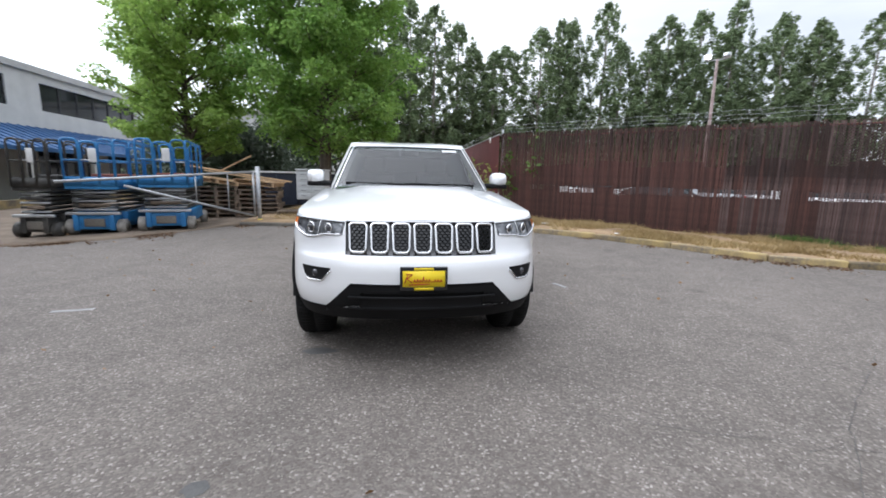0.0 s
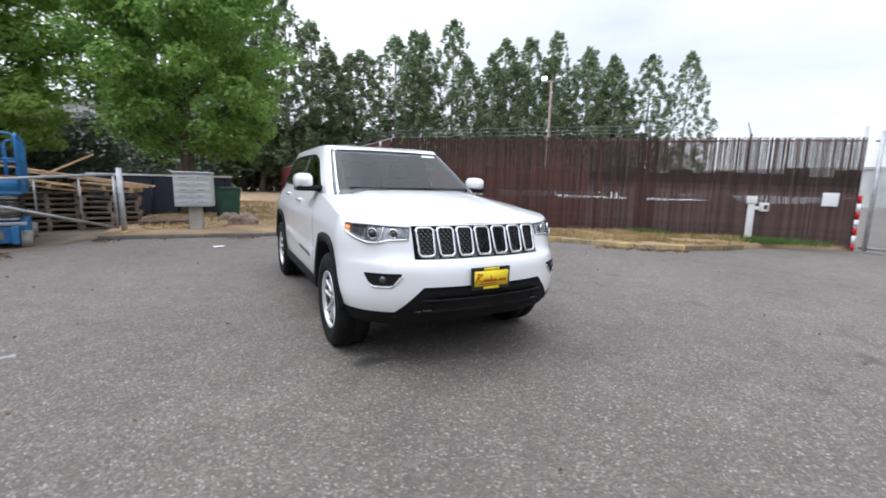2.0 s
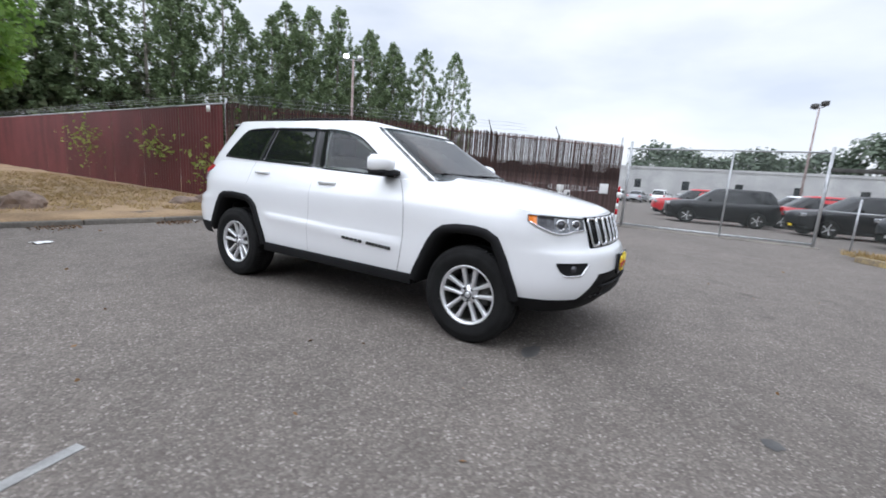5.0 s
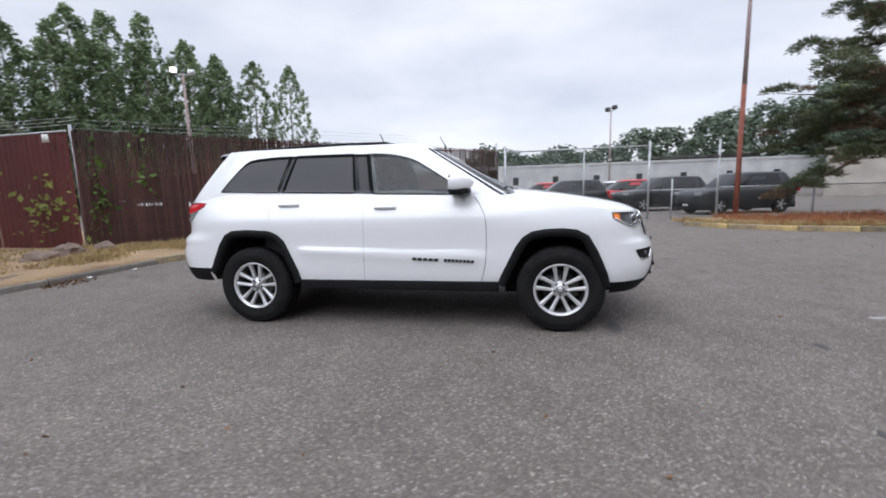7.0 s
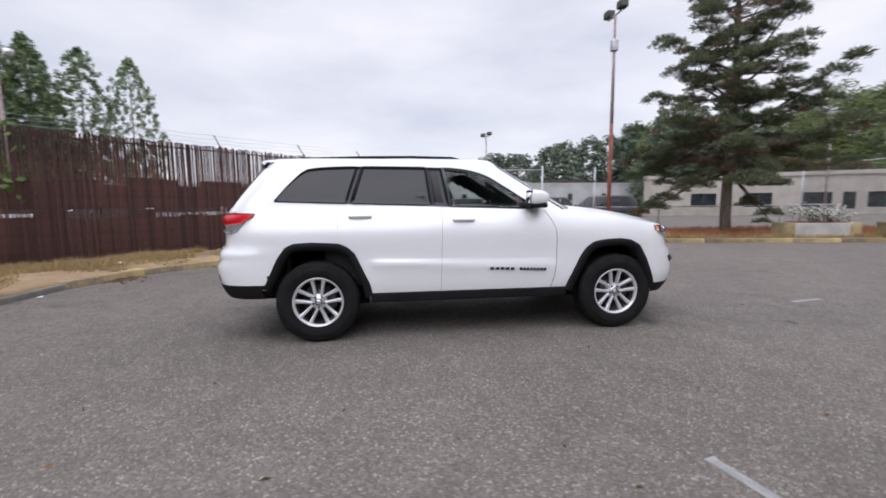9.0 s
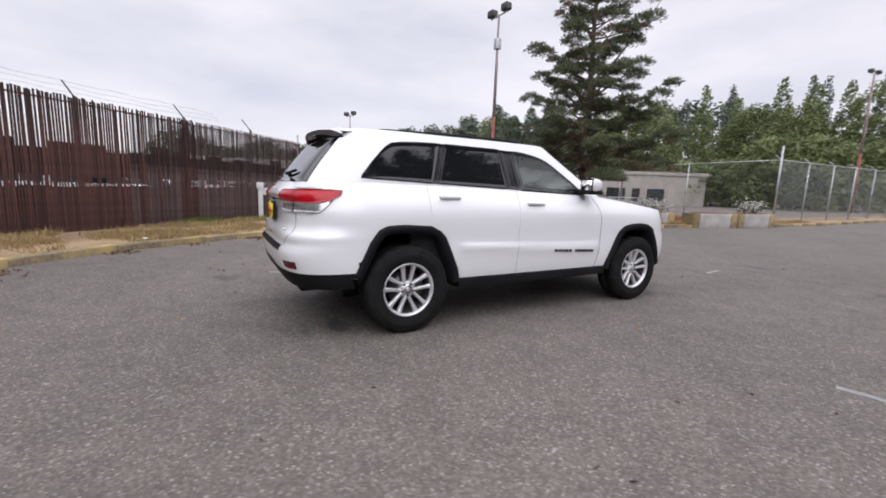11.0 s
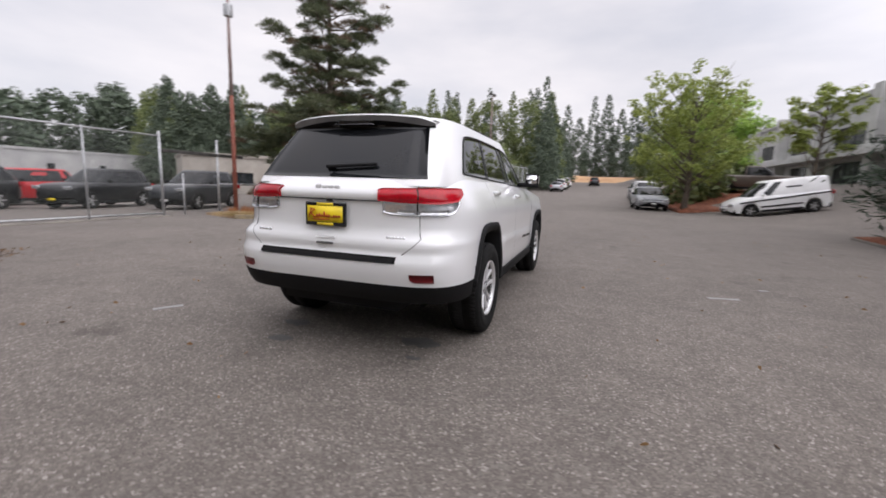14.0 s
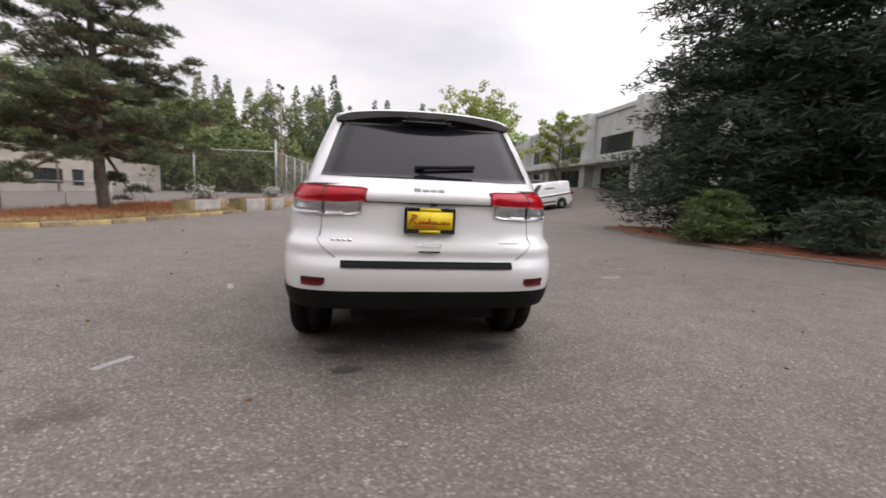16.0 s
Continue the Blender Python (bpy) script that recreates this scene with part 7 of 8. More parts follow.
part("slope", grid(rows), surface("orange_earth", (0.36, 0.2, 0.1), (0.5, 0.32, 0.18), 0.3, 0.95), hill)


# ---- other parked vehicles ----
def car_paint(name, c):
    return surface(name, tuple(0.9 * v for v in c), tuple(min(1.1 * v, 0.9) for v in c), 1.5, 0.35, bump=0, coat=0.3, spec=0.35)


PAINTS = {k: car_paint(k + "_car_paint", c) for k, c in dict(black=(0.006, 0.006, 0.008), white=(0.82, 0.82, 0.82), red=(0.45, 0.018, 0.024), silver=(0.36, 0.37, 0.39), charcoal=(0.018, 0.02, 0.024), brown=(0.11, 0.085, 0.07)).items()}
SHAPES = {
    # length, width, height, then (y, z) of the lower top line, cabin base and roof spans
    "suv": (4.7, 1.90, 1.76, [(-2.35, 0.86), (-2.2, 1.0), (-1.1, 1.12), (0.5, 1.15), (2.2, 1.17), (2.35, 1.0)], (-1.2, 2.3), (-0.25, 1.88)),
    "sedan": (4.7, 1.82, 1.45, [(-2.35, 0.60), (-2.15, 0.76), (-1.0, 0.92), (0.5, 0.95), (1.5, 0.98), (2.15, 0.97), (2.35, 0.78)], (-1.2, 1.95), (-0.05, 0.75)),
    "van": (4.8, 1.84, 1.86, [(-2.4, 0.62), (-2.28, 0.80), (-1.9, 0.96), (-1.4, 1.07), (-0.9, 1.10), (2.3, 1.12), (2.4, 1.0)], (-1.55, 2.38), (-0.55, 2.33)),
    "pickup": (5.4, 1.95, 1.80, [(-2.7, 0.85), (-2.5, 1.08), (-1.2, 1.15), (2.6, 1.18), (2.7, 1.05)], (-1.25, 0.75), (-0.5, 0.55)),
}


def cabin_mesh(kind, w, H, top, cab, roof):
    """Rounded cabin from the belt line to the roof: the painted shell, and the panes between its pillars."""
    belt = lambda y: top(y) - 0.05
    rows, levels = [], [0, 0.06, 0.25, 0.5, 0.75, 0.88, 0.96, 1.0, 1.02, 1.02]
    shrink = [1, 1, 1, 1, 1, 1, 0.985, 0.955, 0.7, 0.0]
    for v, s in zip(levels, shrink):
        vv = min(v, 1.0)
        y0, y1 = cab[0] + (roof[0] - cab[0]) * vv ** 1.15, cab[1] + (roof[1] - cab[1]) * vv ** 1.6
        hw = w * (0.93 - 0.22 * vv ** 1.3)
        mid, half = (y0 + y1) / 2, (y1 - y0) / 2
        row = []
        for j in range(49):
            a = 2 * math.pi * j / 48
            cx, sy = math.cos(a), math.sin(a)
            x = hw * s * math.copysign(abs(cx) ** 0.36, cx)
            y = mid + half * s * math.copysign(abs(sy) ** 0.36, sy)
            x *= 1 - 0.05 * max(0, abs(y - mid) / half - 0.6)
            base = belt(y)
            z = base + (H - base) * v if v <= 1 else H + 0.02 * (1 - s)
            row.append((x, y, z))
        rows.append(row)
    vs, _, fs = grid(rows)
    shell, panes = [], []
    ends = {"suv": (0.08, 0.42, 0.76, 0.97), "sedan": (0.10, 0.50, 0.90), "van": (0.17, 0.37), "pickup": (0.12, 0.56, 0.92)}[kind]
    for f in fs:
        lv = f[0] // 49
        x, y, z = (sum(vs[i][q] for i in f) / 4 for q in range(3))
        y0 = min(rows[lv], key=lambda p: p[1])[1]; y1 = max(rows[lv], key=lambda p: p[1])[1]
        hw = max(p[0] for p in rows[lv])
        g = (y - y0) / (y1 - y0)
        glass = False
        if 1 <= lv <= 4:
            if abs(x) > 0.86 * hw:
                glass = ends[0] < g < ends[-1] and all(abs(g - e) > 0.022 for e in ends[1:-1])
            elif g < 0.3:
                glass = True
            else:
                glass = kind != "van" and abs(x) < 0.8 * hw
        (panes if glass else shell).append(f)
    def compact(faces):
        keep = sorted({i for f in faces for i in f})
        at_ = {k: i for i, k in enumerate(keep)}
        return [vs[k] for k in keep], [], [tuple(at_[i] for i in f) for f in faces]

    # each pane by itself
    groups = []
    for f in panes:
        touch = [g for g in groups if g[0] & set(f)]
        merged = (set(f).union(*[g[0] for g in touch]), sum([g[1] for g in touch], []) + [f])
        groups = [g for g in groups if g not in touch] + [merged]
    return compact(shell), [compact(g[1]) for g in groups]


def other_car(kind, paint, at, turn, label, category="car", group="cars in the lot", pitch=0.0, lift=0.0):
    L, W, H, line_, cab, roof = SHAPES[kind]
    c = thing({"suv": "parked_suv", "sedan": "parked_sedan", "van": "parked_van", "pickup": "parked_pickup"}[kind], label, category, group, at=(at[0], at[1], rise(*at)), turn=turn)
    c.matrix_basis = pose(at[0], at[1], rise(*at) + lift, 0, 0, turn) @ pose(0, 0, 0, pitch)
    top, w = spline(*line_), W / 2
    rows = []
    for i in range(-2, 55):
        ii = min(max(i, 0), 52)
        y = -L / 2 + L * ii / 52
        e = min(ii, 52 - ii) / 52
        k = 1 - 0.30 * max(0, 1 - e / 0.13) ** 2.2
        z1 = top(y)
        lo = (0.36 if kind in ("suv", "pickup") else 0.26) + 0.12 * max(0, 1 - e / 0.06)
        for ya in (-L * 0.31, L * 0.30):
            d = abs(y - ya)
            if d < 0.40:
                lo = max(lo, 0.35 + math.sqrt(0.16 - d * d) * 1.02)
        half = [(-w * k * 0.94, lo), (-w * k * 0.985, max(lo, 0.45)), (-w * k, max(lo + 0.01, z1 * 0.66)), (-w * k * 0.985, max(lo + 0.02, z1 * 0.85)), (-w * k * 0.955, z1 - 0.045), (-w * k * 0.89, z1 - 0.008), (-w * k * 0.5, z1 + 0.02), (0, z1 + 0.028)]
        if i < 0 or i > 52:
            s = 0.72 if i in (-1, 53) else 0.0
            half = [(x * s, 0.55 + (z - 0.55) * s) for x, z in half]
            y += (-0.05 if i < 0 else 0.05) * (1 if s else 1.3)
        rows.append([(x, y, z) for x, z in half] + [(-x, y, z) for x, z in half[-2::-1]])
    part("body", grid(rows), PAINTS[paint], c)
    part("chassis", boxes((-w * 0.86, w * 0.86, -L * 0.47, L * 0.47, 0.22, 0.45)), BLACK_TRIM, c)
    shell, panes = cabin_mesh(kind, w, H, top, cab, roof)
    part("cabin", shell, PAINTS[paint], c)
    for pane in panes:
        part("window", pane, REAR_GLASS, c)
    b0 = top(cab[0]) - 0.04
    for sx in (-1, 1):
        part("sill", boxes((*sorted((sx * w * 0.93, sx * w * 0.985)), -L * 0.21, L * 0.20, 0.24, 0.36), bevel=0.015), BLACK_TRIM, c)
        for yh in (-0.18, 0.75):
            if yh < cab[1] - 0.6:
                part("door_handle", boxes((*sorted((sx * w * 0.97, sx * (w * 0.985 + 0.02))), yh, yh + 0.16, b0 - 0.12, b0 - 0.09), bevel=0.006), PAINTS[paint], c)
        if kind == "van":
            for y0, z0, y1, z1, hh in ((-2.0, 0.76, 2.3, 1.00, 0.075), (-1.0, 0.47, 0.95, 0.52, 0.085)):
                bm = bmesh.new()
                q = [(y0, z0), (y1, z1), (y1, z1 + hh), (y0, z0 + hh)]
                vv = [bm.verts.new((sx * w * k, y, z)) for k in (0.975, 1.008) for y, z in q]
                for f in ((0, 1, 2, 3), (7, 6, 5, 4), (0, 4, 5, 1), (1, 5, 6, 2), (2, 6, 7, 3), (3, 7, 4, 0)):
                    bm.faces.new([vv[g] for g in f])
                part("stripe", bm, BLACK_TRIM, c, "dark stripe along the van", smooth=False)
            part("side_lettering", boxes((*sorted((sx * w * 0.80, sx * w * 0.865)), 0.25, 0.95, 1.42, 1.50)), LAMP_DARK, c, "grey lettering bars", smooth=False)
        part("mirror", boxes((*sorted((sx * (w + 0.02), sx * (w + 0.2))), cab[0] + 0.55, cab[0] + 0.68, b0 + 0.06, b0 + 0.2), bevel=0.03), PAINTS[paint] if kind == "van" else BLACK_TRIM, c)
        part("headlamp", boxes((*sorted((sx * w * 0.55, sx * w * 0.86)), -L / 2 - 0.02, -L / 2 + 0.14, top(-L / 2 + 0.1) - 0.14, top(-L / 2 + 0.1) - 0.0), bevel=0.02), LAMP_CLEAR, c)
        part("rear_lamp", boxes((*sorted((sx * w * 0.66, sx * w * 0.9)), L / 2 - 0.10, L / 2 + 0.015, top(L / 2 - 0.1) - 0.22, top(L / 2 - 0.1) - 0.02), bevel=0.02), RED_LENS, c)
        for ya in (-L * 0.31, L * 0.30):
            R = 0.375 if kind in ("suv", "pickup") else 0.335
            wh = part("wheel", lathe([(R * 0.66, -0.10), (R * 0.93, -0.11), (R, -0.07), (R, 0.07), (R * 0.93, 0.11), (R * 0.66, 0.10)], "X", 28), RUBBER, c)
            wh.matrix_basis = pose(sx * (w - 0.12), ya, R)
            # dark disc colour gives the shaded gaps between the spokes
            part("rim", lathe([(R * 0.68, 0.09), (R * 0.62, 0.10), (R * 0.60, 0.03), (0.0, 0.02)] if sx > 0 else [(R * 0.68, -0.09), (R * 0.62, -0.10), (R * 0.60, -0.03), (0.0, -0.02)], "X", 24), GREASY, wh)
            sp_ = bmesh.new()
            for q in range(5):
                qa = q * 1.2566
                d = Vector((0, math.cos(qa), math.sin(qa)))
                beam(sp_, Vector((sx * 0.075, 0, 0)) + d * 0.02, Vector((sx * 0.085, 0, 0)) + d * R * 0.63, 0.045, 0.03)
            part("spokes", sp_, ALLOY, wh, smooth=False)
    part("front_grille", boxes((-w * 0.5, w * 0.5, -L / 2 - 0.015, -L / 2 + 0.1, 0.48, 0.66), bevel=0.02), BLACK_TRIM, c)
    part("plate", boxes((-0.16, 0.16, -L / 2 - 0.03, -L / 2 - 0.014, 0.38, 0.47)), YELLOW if "yellow" in label else PAPER, c)
    return c


other_car("suv", "black", (21.3, -3.55), 188, "black sport utility car parked behind the gate")
other_car("suv", "red", (27.0, -2.4), 192, "red compact utility car in the lot")
other_car("suv", "white", (28.2, -7.4), 188, "white sport utility car in the lot")
other_car("suv", "red", (24.6, -7.6), 190, "red sport utility car parked in the lot")
other_car("suv", "black", (20.0, -8.4), 196, "black sport utility car with a yellow front plate")
other_car("suv", "charcoal", (16.3, -10.4), 198, "dark grey utility car near the gate")
for i, (p_, k_) in enumerate((("white", "suv"), ("white", "sedan"), ("silver", "sedan"), ("white", "suv"), ("white", "sedan"), ("charcoal", "suv"), ("white", "suv"))):
    other_car(k_, p_, (57 + 1.2 * (i % 2), 9.8 - 2.6 * i), 85, {"white": "white car", "silver": "silver car", "charcoal": "dark car"}[p_] + " in the far row of the lot")
other_car("sedan", "silver", (-5.0, -26.0), 182, "silver sedan parked along the road", group="cars along the road")
other_car("van", "white", (-5.4, -32.5), 181, "white van parked along the road", "van", "cars along the road")
other_car("sedan", "charcoal", (-5.8, -39.5), 181, "dark sedan parked along the road", group="cars along the road")
other_car("suv", "silver", (-6.1, -46), 181, "silver utility car parked along the road", group="cars along the road")
for i in range(4):
    other_car(("sedan", "suv")[i % 2], ("silver", "white", "charcoal", "white")[i], (3.9, -62 - 6.6 * i), 1, "car parked on the far side of the road", group="cars along the road")
other_car("pickup", "charcoal", (-1.2, -92), 3, "dark pickup truck far along the road", "truck", "cars along the road")
other_car("van", "white", (-11.05, -23.3), 97, "white delivery van with dark side stripes", "van", "vehicles on the driveway", 8.0)
other_car("pickup", "brown", (-12.2, -31.2), 262, "brown pickup truck parked behind the van", "truck", "vehicles on the driveway", 0.0, 0.14)


for u, d, k_, p_ in ((0.16, 5.5, "suv", "white"), (0.34, 5.2, "sedan", "white"), (0.52, 5.6, "suv", "silver"), (0.70, 5.4, "suv", "white"), (0.88, 5.8, "sedan", "white")):
    q = on_fence(u, d)
    other_car(k_, p_, (q.x, q.y), FENCE_TURN + 88, "pale car parked behind the slat fence", group="cars behind the fence")

# mulch bank beside the driveway, with its kerb
apron_sheet("road_bank", [(-6.3, -22.6), (-6.1, -50), (-9.5, -50), (-14.8, -27.6), (-13.5, -25.4), (-8.2, -24.8)], 0.13, MULCH, "red bark mulch bank with shrubs", "mulch", 1.2, 0.3)
apron_sheet("spruce_bed", [(-9.0, -10.9), (-8.5, -7.5), (-8.9, -4.0), (-10.2, -1.0), (-13.5, 2.5), (-30, 6), (-30, -12), (-14, -12.5)], 0.09, MULCH, "mulch bed with fallen needles below the spruces", "mulch", 1.0, 0.08)
kerb_run("kerb_spruce", [(-9.0, -10.9), (-8.5, -7.5), (-8.9, -4.0), (-10.2, -1.0), (-13.5, 2.5)], "low dirty concrete kerb round the spruce bed", OLD_KERB, 0.06)

# concrete planters with pale flowering shrubs
BLOSSOM = leaf_material("pale_blossom", (0.52, 0.53, 0.47), (0.80, 0.80, 0.76), 0.3)
for k, (x, y, tn) in enumerate(((7.0, -12.9, -14), (5.9, -15.5, -14), (5.45, -17.8, -8))):
    pl = thing("concrete_planter", "long concrete block planter with yellow ends", "planter", "concrete planters at the kerb", at=(x, y, rise(x, y) + 0.09), turn=tn + 90)
    part("block", boxes((-0.80, 0.80, -0.32, 0.32, -0.1, 0.50), bevel=0.03), CONCRETE, pl)
    for e in (-1, 1):
        part("painted_end", boxes((*sorted((e * 0.80, e * 1.12)), -0.325, 0.325, -0.1, 0.505), bevel=0.03), KERB, pl)
    part("soil", boxes((-0.74, 0.74, -0.26, 0.26, 0.50, 0.53), bevel=0.01), MULCH, pl)
    if k == 1:
        continue
    sh = thing("flowering_shrub", "thin shrub with pale blossom in the planter", "shrub", "shrubs in the planters", at=(x, y, rise(x, y) + 0.60), turn=tn + 90)
    rr = np.random.default_rng(140 + k)
    twigs, tips = [], []
    for j in range(26):
        a = Vector((rr.uniform(-0.65, 0.65), rr.uniform(-0.18, 0.18), 0.0))
        b = a + Vector((rr.normal(0, 0.22), rr.normal(0, 0.16), 0.22 + 0.34 * rr.random()))
        twigs.append(tube([a, a.lerp(b, 0.5) + Vector((0, 0, 0.04)), b], [0.008, 0.006, 0.003], 5))
        tips += [tuple(a.lerp(b, q) + Vector(rr.normal(0, 0.05, 3))) for q in rr.uniform(0.45, 1.05, 16)]
    part("twigs", joined(*twigs), BARK, sh)
    tips = np.array(tips)
    quick("blossom", *leaf_mesh(tips, 0.040, rr, 0.7), BLOSSOM, sh)
    quick("leaves", *leaf_mesh(tips + rr.normal(0, 0.05, tips.shape) - np.array([0, 0, 0.06]), 0.042, rr, 0.5), PINE, sh)


# ---- grass, weeds, litter, ground marks ----
def tufts(name, pts, material, label, seed, n=14, h=0.16, lean=0.5):
    r = np.random.default_rng(seed)
    pts = np.array(pts)
    c = np.repeat(pts, n, 0) + np.concatenate([r.normal(0, 0.05, (len(pts) * n, 2)), np.zeros((len(pts) * n, 1))], 1)
    m = len(c)
    d = np.stack([r.normal(0, lean, m), r.normal(0, lean, m), np.ones(m)], 1)
    d /= np.linalg.norm(d, axis=1)[:, None]
    L = h * (0.4 + 0.9 * r.random((m, 1)))
    s = np.cross(d, unit(m, r)); s /= np.linalg.norm(s, axis=1)[:, None]
    w = 0.006 + 0.005 * r.random((m, 1))
    vs = np.stack([c - s * w, c + s * w, c + d * L * 0.65 + s * w * 0.7, c + d * L], 1).reshape(-1, 3)
    return tagged(quick(name, vs, np.arange(m * 4).reshape(-1, 4), material), label, "grass", kind="stuff")


r = np.random.default_rng(61)
kerb_pts, fence_pts = along(KERB_BACK[2:], 0.1), None
strip = []
for i in range(8000):
    k = kerb_pts[int(r.integers(0, len(kerb_pts)))]
    u = min(max((k - Vector(FENCE[0])).dot(Vector(FENCE[1]) - Vector(FENCE[0])) / FENCE_LEN ** 2, 0), 1)
    f = on_fence(u, -0.05)
    q = k.lerp(f, 0.05 + 0.95 * r.random() ** 0.8)
    if noise.noise(Vector((q.x * 0.9, q.y * 0.9, 3.0))) > -0.12 + 0.3 * r.random():
        strip.append((q.x + r.normal(0, 0.12), q.y + r.normal(0, 0.12), 0.115 + rise(q.x, q.y)))
tufts("dry_grass", strip, STRAW, "dry straw-coloured grass along the fence", 62, 10, 0.115, 0.9)
hay = []
for i in range(40):
    p = strip[int(r.integers(0, len(strip)))]
    hay += [(p[0] + r.normal(0, 0.12), p[1] + r.normal(0, 0.12), p[2]) for _ in range(14)]
tufts("hay_tufts", hay, STRAW, "taller matted tufts of dry grass", 66, 10, 0.19, 1.0)
green = [(*(on_fence(min(max(r.normal(0.83, 0.06), 0), 0.99), -0.35 - 0.5 * r.random())), 0.0) for _ in range(90)] + [(*(on_fence(min(max(r.normal(0.62, 0.02), 0), 0.99), -0.2 - 0.2 * r.random())), 0.03) for _ in range(80)]
tufts("green_weeds", green, GRASS, "green weeds at the foot of the fence", 63, 14, 0.19, 0.6)
back = [(r.uniform(-3.6, 3.2), r.uniform(6.9, 22), 0.12) for _ in range(2600)]
tufts("verge_grass", back, STRAW, "sparse dry grass on the open verge", 64, 9, 0.10, 0.9)
bed = [(r.uniform(7.2, 11.8), r.uniform(-19, -7.5), 0.12 + rise(9, -13) * 0.3) for _ in range(900)]
bed = [p for p in bed if p[0] > 7.0 + 0.0 and p[0] > 7.9 - 0.2 * (abs(p[1]) - 7)]
tufts("bed_weeds", [(x, y, 0.1 + rise(x, y)) for x, y, z in bed], leaf_material("rusty_weeds", (0.20, 0.07, 0.03), (0.38, 0.17, 0.07), 0.2), "rusty dry weeds in the mulch bed", 65, 12, 0.24, 0.6)
edge = along(KERB_GATE[:8], 0.08)
tufts("kerb_grass", [(p.x + 0.2 + abs(r.normal(0, 0.35)), p.y + r.normal(0, 0.1), 0.09 + rise(p.x, p.y)) for p in edge for _ in range(5)], STRAW, "dry grass along the gate kerb", 67, 10, 0.18, 0.7)


def vine(name, at, n, spread, seed, material, label):
    rr = np.random.default_rng(seed)
    c = np.array(at) + rr.normal(size=(n, 3)) * np.array(spread)
    return tagged(quick(name, *leaf_mesh(c, 0.075, rr), material), label, "vine", kind="stuff")


vine("fence_vine", (3.3, 9.6, 1.0), 90, (0.12, 0.5, 0.5), 71, YELLOW_LEAF, "yellow-green vine on the red fence")
vine("fence_vine", (3.45, 12.8, 1.5), 120, (0.12, 0.7, 0.25), 72, YELLOW_LEAF, "yellow-green vine on the red fence")
vine("fence_vine", (3.55, 18.5, 1.6), 200, (0.2, 0.9, 0.45), 73, YELLOW_LEAF, "yellow-green vine on the red fence")
p = on_fence(0.03, -0.1)
vine("fence_vine", (p.x, p.y, 1.3), 90, (0.10, 0.10, 0.6), 74, GRASS, "thin green vine at the corner post")
p = on_fence(0.10, -0.1)
vine("fence_vine", (p.x, p.y, 2.0), 40, (0.2, 0.2, 0.4), 75, GRASS, "thin green vine on the slats")


def fallen_leaves(name, poly, n, seed, side, material, label, spread=0.22):
    """Dead leaves blown against a kerb."""
    rr = np.random.default_rng(seed)
    pts = along(poly, 0.05)
    out = []
    for _ in range(n):
        i = int(rr.integers(0, len(pts) - 1))
        if noise.noise(Vector((pts[i].x * 1.1, pts[i].y * 1.1, seed))) < -0.1 + 0.25 * rr.random():
            continue
        d = (pts[i + 1] - pts[i]).normalized()
        q = pts[i] + Vector((-d.y, d.x)) * side * (0.09 + abs(rr.normal(0, spread)))
        out.append((q.x, q.y, 0.008 + 0.01 * rr.random() + rise(q.x, q.y)))
    c = np.array(out)
    vs, fs = leaf_mesh(c, 0.022, rr, 0.6, 0.15)
    return tagged(quick(name, vs, fs, material), label, "leaves", kind="stuff")


DEAD = leaf_material("dead_leaf", (0.06, 0.035, 0.02), (0.22, 0.13, 0.07), 0.1)
fallen_leaves("fallen_leaves", KERB_BACK[:9], 4800, 81, -1, DEAD, "brown dead leaves along the kerb")
fallen_leaves("fallen_leaves", KERB_GATE, 2600, 82, 1, DEAD, "brown dead leaves along the gate kerb")
fallen_leaves("fallen_leaves", [(-9.0, -10.9), (-8.5, -7.5), (-8.9, -4.0), (-10.2, -1.0)], 2400, 83, 1, DEAD, "brown needles and leaves beside the spruce bed", 0.35)
fallen_leaves("fallen_leaves", [(-8.6, 4.3), (-6.4, 4.4), (-4.0, 6.2)], 3400, 84, -1, DEAD, "brown leaves in front of the lifts", 0.4)


rr = np.random.default_rng(86)
c = np.array([(x, y, 0.006) for x, y in zip(rr.uniform(-8, 6, 170), rr.uniform(-8, 5.5, 170)) if abs(x) > 1.1 or abs(y) > 2.6])
tagged(quick("scattered_leaves", *leaf_mesh(c, 0.02, rr, 0.6, 0.12), leaf_material("orange_dead_leaf", (0.14, 0.07, 0.03), (0.34, 0.2, 0.09), 0.1)), "single dead leaves lying on the asphalt", "leaves", kind="stuff")


def litter(at, size, turn, material, label):
    t = thing("litter_scrap", label, "litter", "litter on the ground", at=at, turn=turn)
    bm = bmesh.new()
    bmesh.ops.create_grid(bm, x_segments=5, y_segments=4, size=0.5)
    for v in bm.verts:
        v.co = Vector((v.co.x * size[0], v.co.y * size[1], 0.008 + 0.03 * abs(noise.noise(v.co * 5 + Vector(at)))))
    bmesh.ops.solidify(bm, geom=bm.faces[:], thickness=0.004)
    part("scrap", bm, material, t, smooth=False)


for x, y, sx, tn in ((-1.75, 4.5, 0.2, 20), (3.0, 6.0, 0.12, 50), (2.0, 5.8, 0.08, 0), (5.0, 3.9, 0.1, 30), (0.9, 5.7, 0.1, 70), (1.6, 5.6, 0.07, 10), (4.1, 6.0, 0.16, 15)):
    litter((x, y, 0.005 if y < 6.1 and x < 3.9 else 0.14), (sx, sx * 0.7), tn, PAPER, "crumpled white paper scrap on the ground")
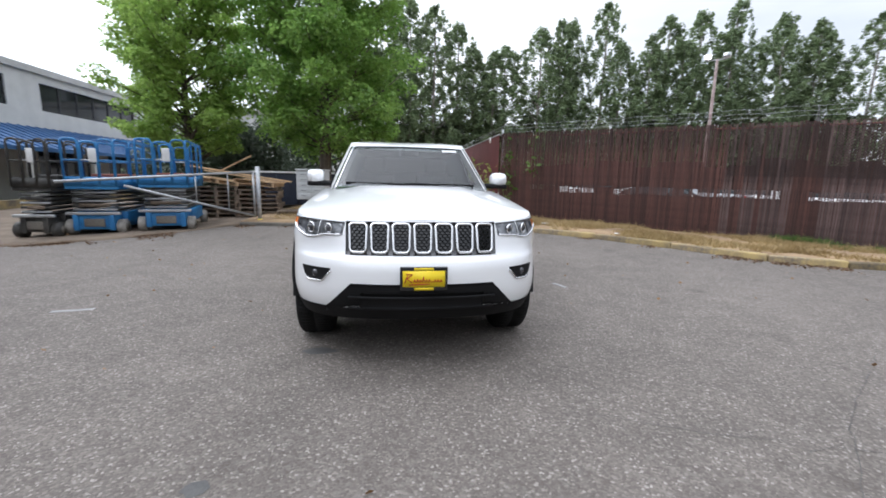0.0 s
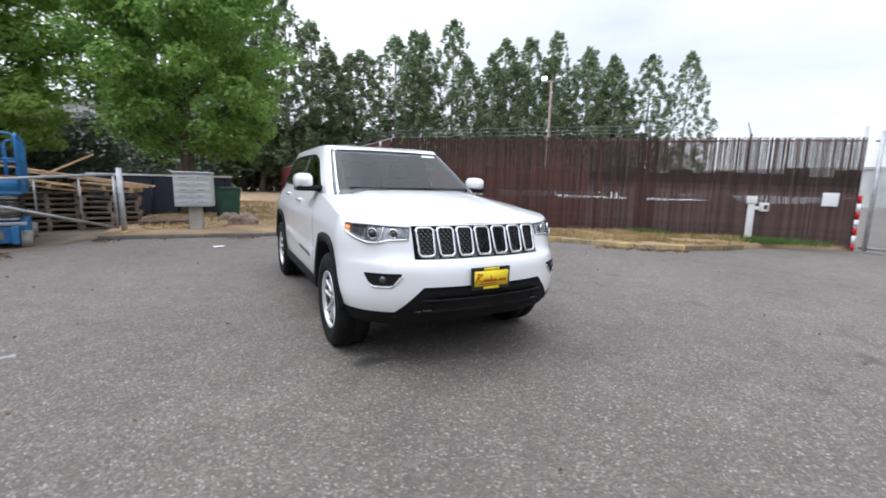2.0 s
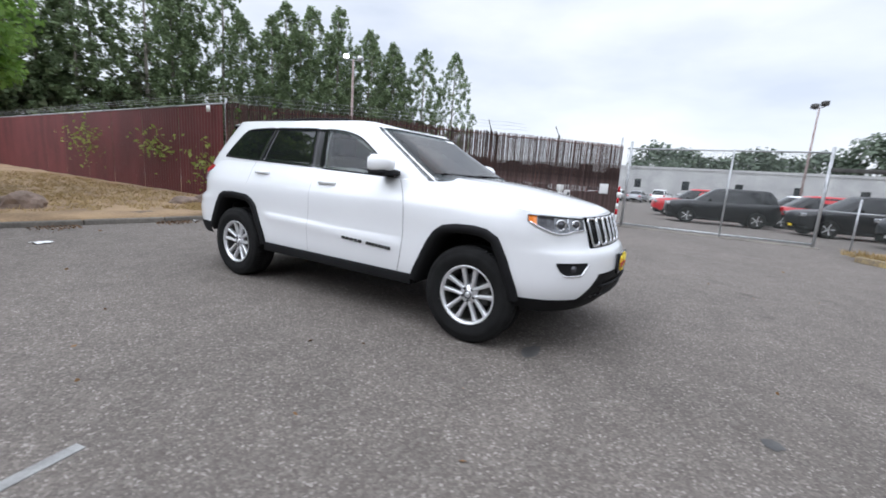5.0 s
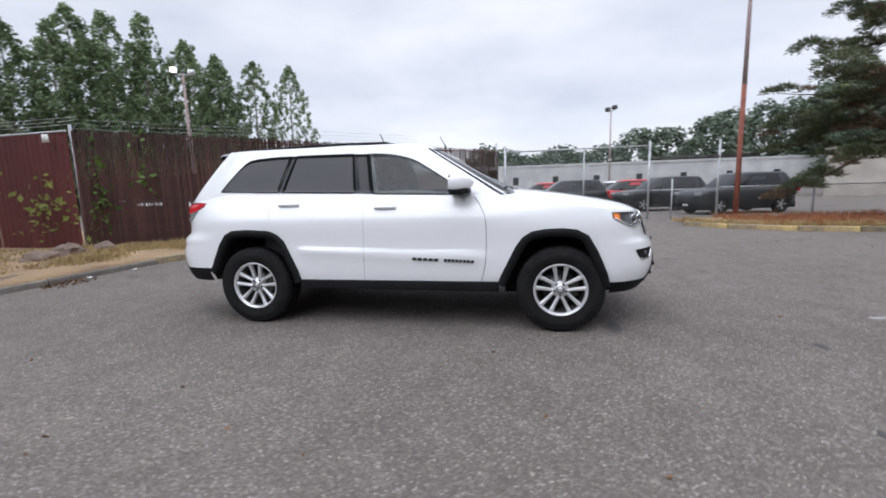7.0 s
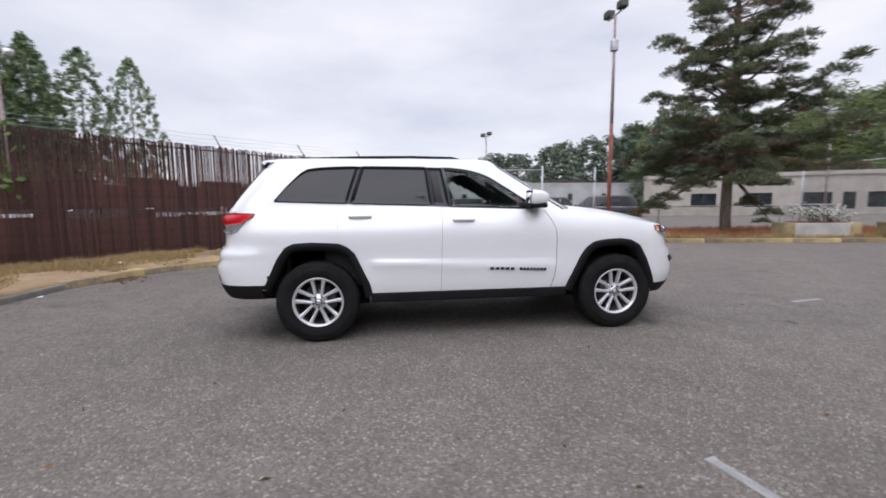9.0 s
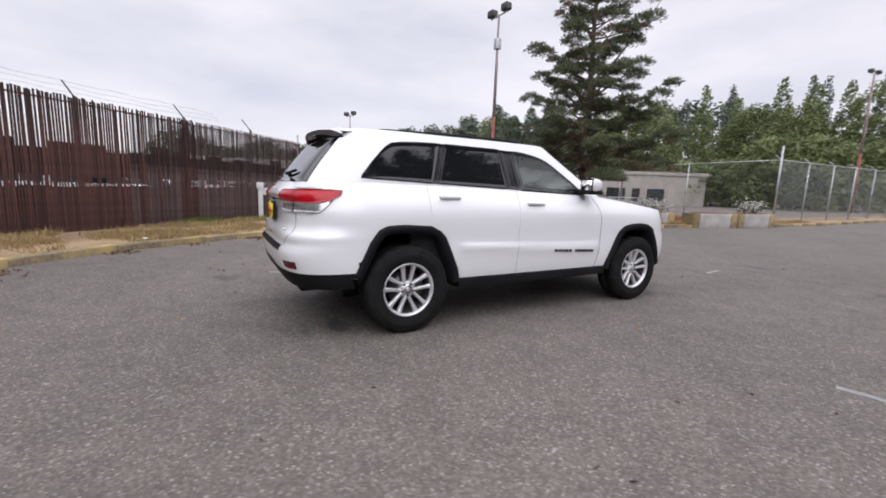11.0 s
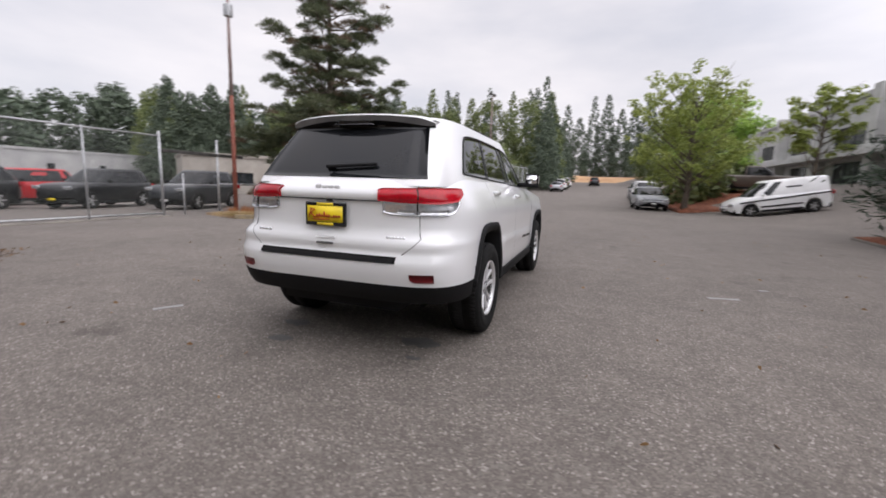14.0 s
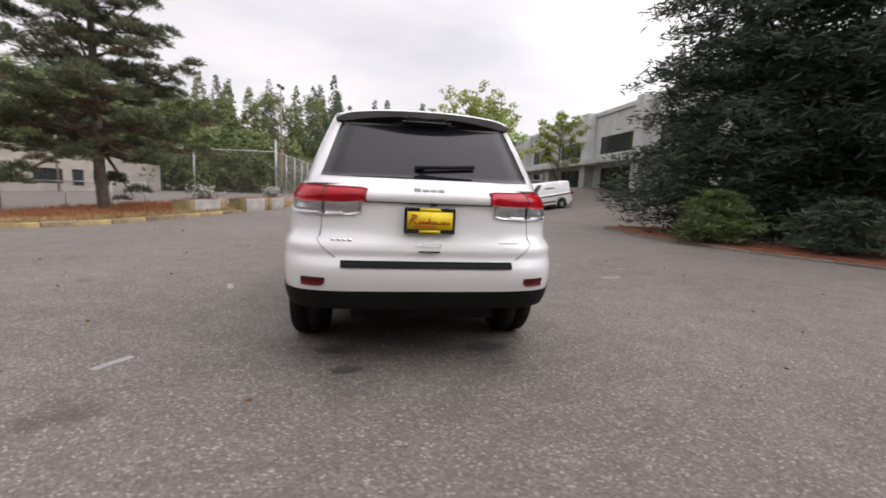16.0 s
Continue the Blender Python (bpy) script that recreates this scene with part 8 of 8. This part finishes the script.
for x, y, z in ((0.3, 6.5, 0.12), (-0.4, 6.4, 0.1)):
    litter((x, y, z), (0.4, 0.18), 10, OLD_WOOD, "broken piece of wood on the kerb")
MARK = surface("faded_road_paint", (0.20, 0.20, 0.195), (0.34, 0.34, 0.33), 9, 0.85, fine=60, bump=0.2)
for i, (x, y, L, tn) in enumerate(((-3.22, -0.78, 0.34, 12), (1.97, 2.1, 0.24, 62), (1.95, -0.1, 0.24, 110), (-0.25, -4.45, 0.5, 100), (-3.83, -1.5, 0.11, 20), (-7.5, 0.6, 0.9, 35))):
    t = thing("paint_mark", "short faded white paint mark on the asphalt", "road marking", "faded paint marks", at=(x, y, 0.004), turn=tn)
    part("stripe", boxes((-L / 2, L / 2, -0.03, 0.03, -0.003, 0.0)), MARK, t, smooth=False)
TAR = surface("dark_oil_patch", (0.045, 0.044, 0.043), (0.085, 0.083, 0.08), 5, 0.6, fine=60, bump=0.2)
for i, (x, y, sx, sy) in enumerate(((-0.52, 1.95, 0.16, 0.10), (0.5, 2.3, 0.10, 0.06), (-0.6, 2.25, 0.06, 0.035), (0.62, 1.95, 0.12, 0.08), (-0.75, -1.95, 0.14, 0.06), (-1.05, -3.37, 0.06, 0.05), (-0.3, -5.8, 0.25, 0.10), (-1.4, -5.3, 0.12, 0.06), (-2.3, -2.9, 0.05, 0.04))):
    t = thing("oil_stain", "dark oil stain on the asphalt", "stain", "oil stains", at=(x, y, 0.003))
    rr = np.random.default_rng(90 + i)
    ring = [(sx * math.cos(a) * (0.7 + 0.5 * rr.random()), sy * math.sin(a) * (0.7 + 0.5 * rr.random()), 0) for a in span(0, 6.283, 16)[:-1]]
    part("patch", (ring, [], [tuple(range(len(ring)))]), TAR, t, smooth=False)


def crack(pts, seed, label):
    """A hairline crack that wanders from point to point."""
    rr = np.random.default_rng(seed)
    t = thing("asphalt_crack", label, "crack", "cracks in the asphalt")
    line_ = along(pts, 0.12)
    vs, fs = [], []
    for i, p in enumerate(line_):
        w = 0.0008 + 0.0016 * rr.random()
        q = p + Vector(rr.normal(0, 0.018, 2))
        d = (Vector(pts[-1]) - Vector(pts[0])).normalized()
        nrm = Vector((-d.y, d.x)) * w
        vs += [(q.x + nrm.x, q.y + nrm.y, 0.0025), (q.x - nrm.x, q.y - nrm.y, 0.0025)]
        if i:
            k = 2 * i
            fs.append((k - 2, k - 1, k + 1, k))
    part("line", (vs, [], fs), TAR, t, smooth=False)


crack([(1.6, -3.9), (2.4, -3.2), (3.6, -2.4)], 1, "thin dark crack in the asphalt")
crack([(0.9, -3.0), (1.9, -3.4), (2.9, -3.6)], 2, "thin dark crack in the asphalt")
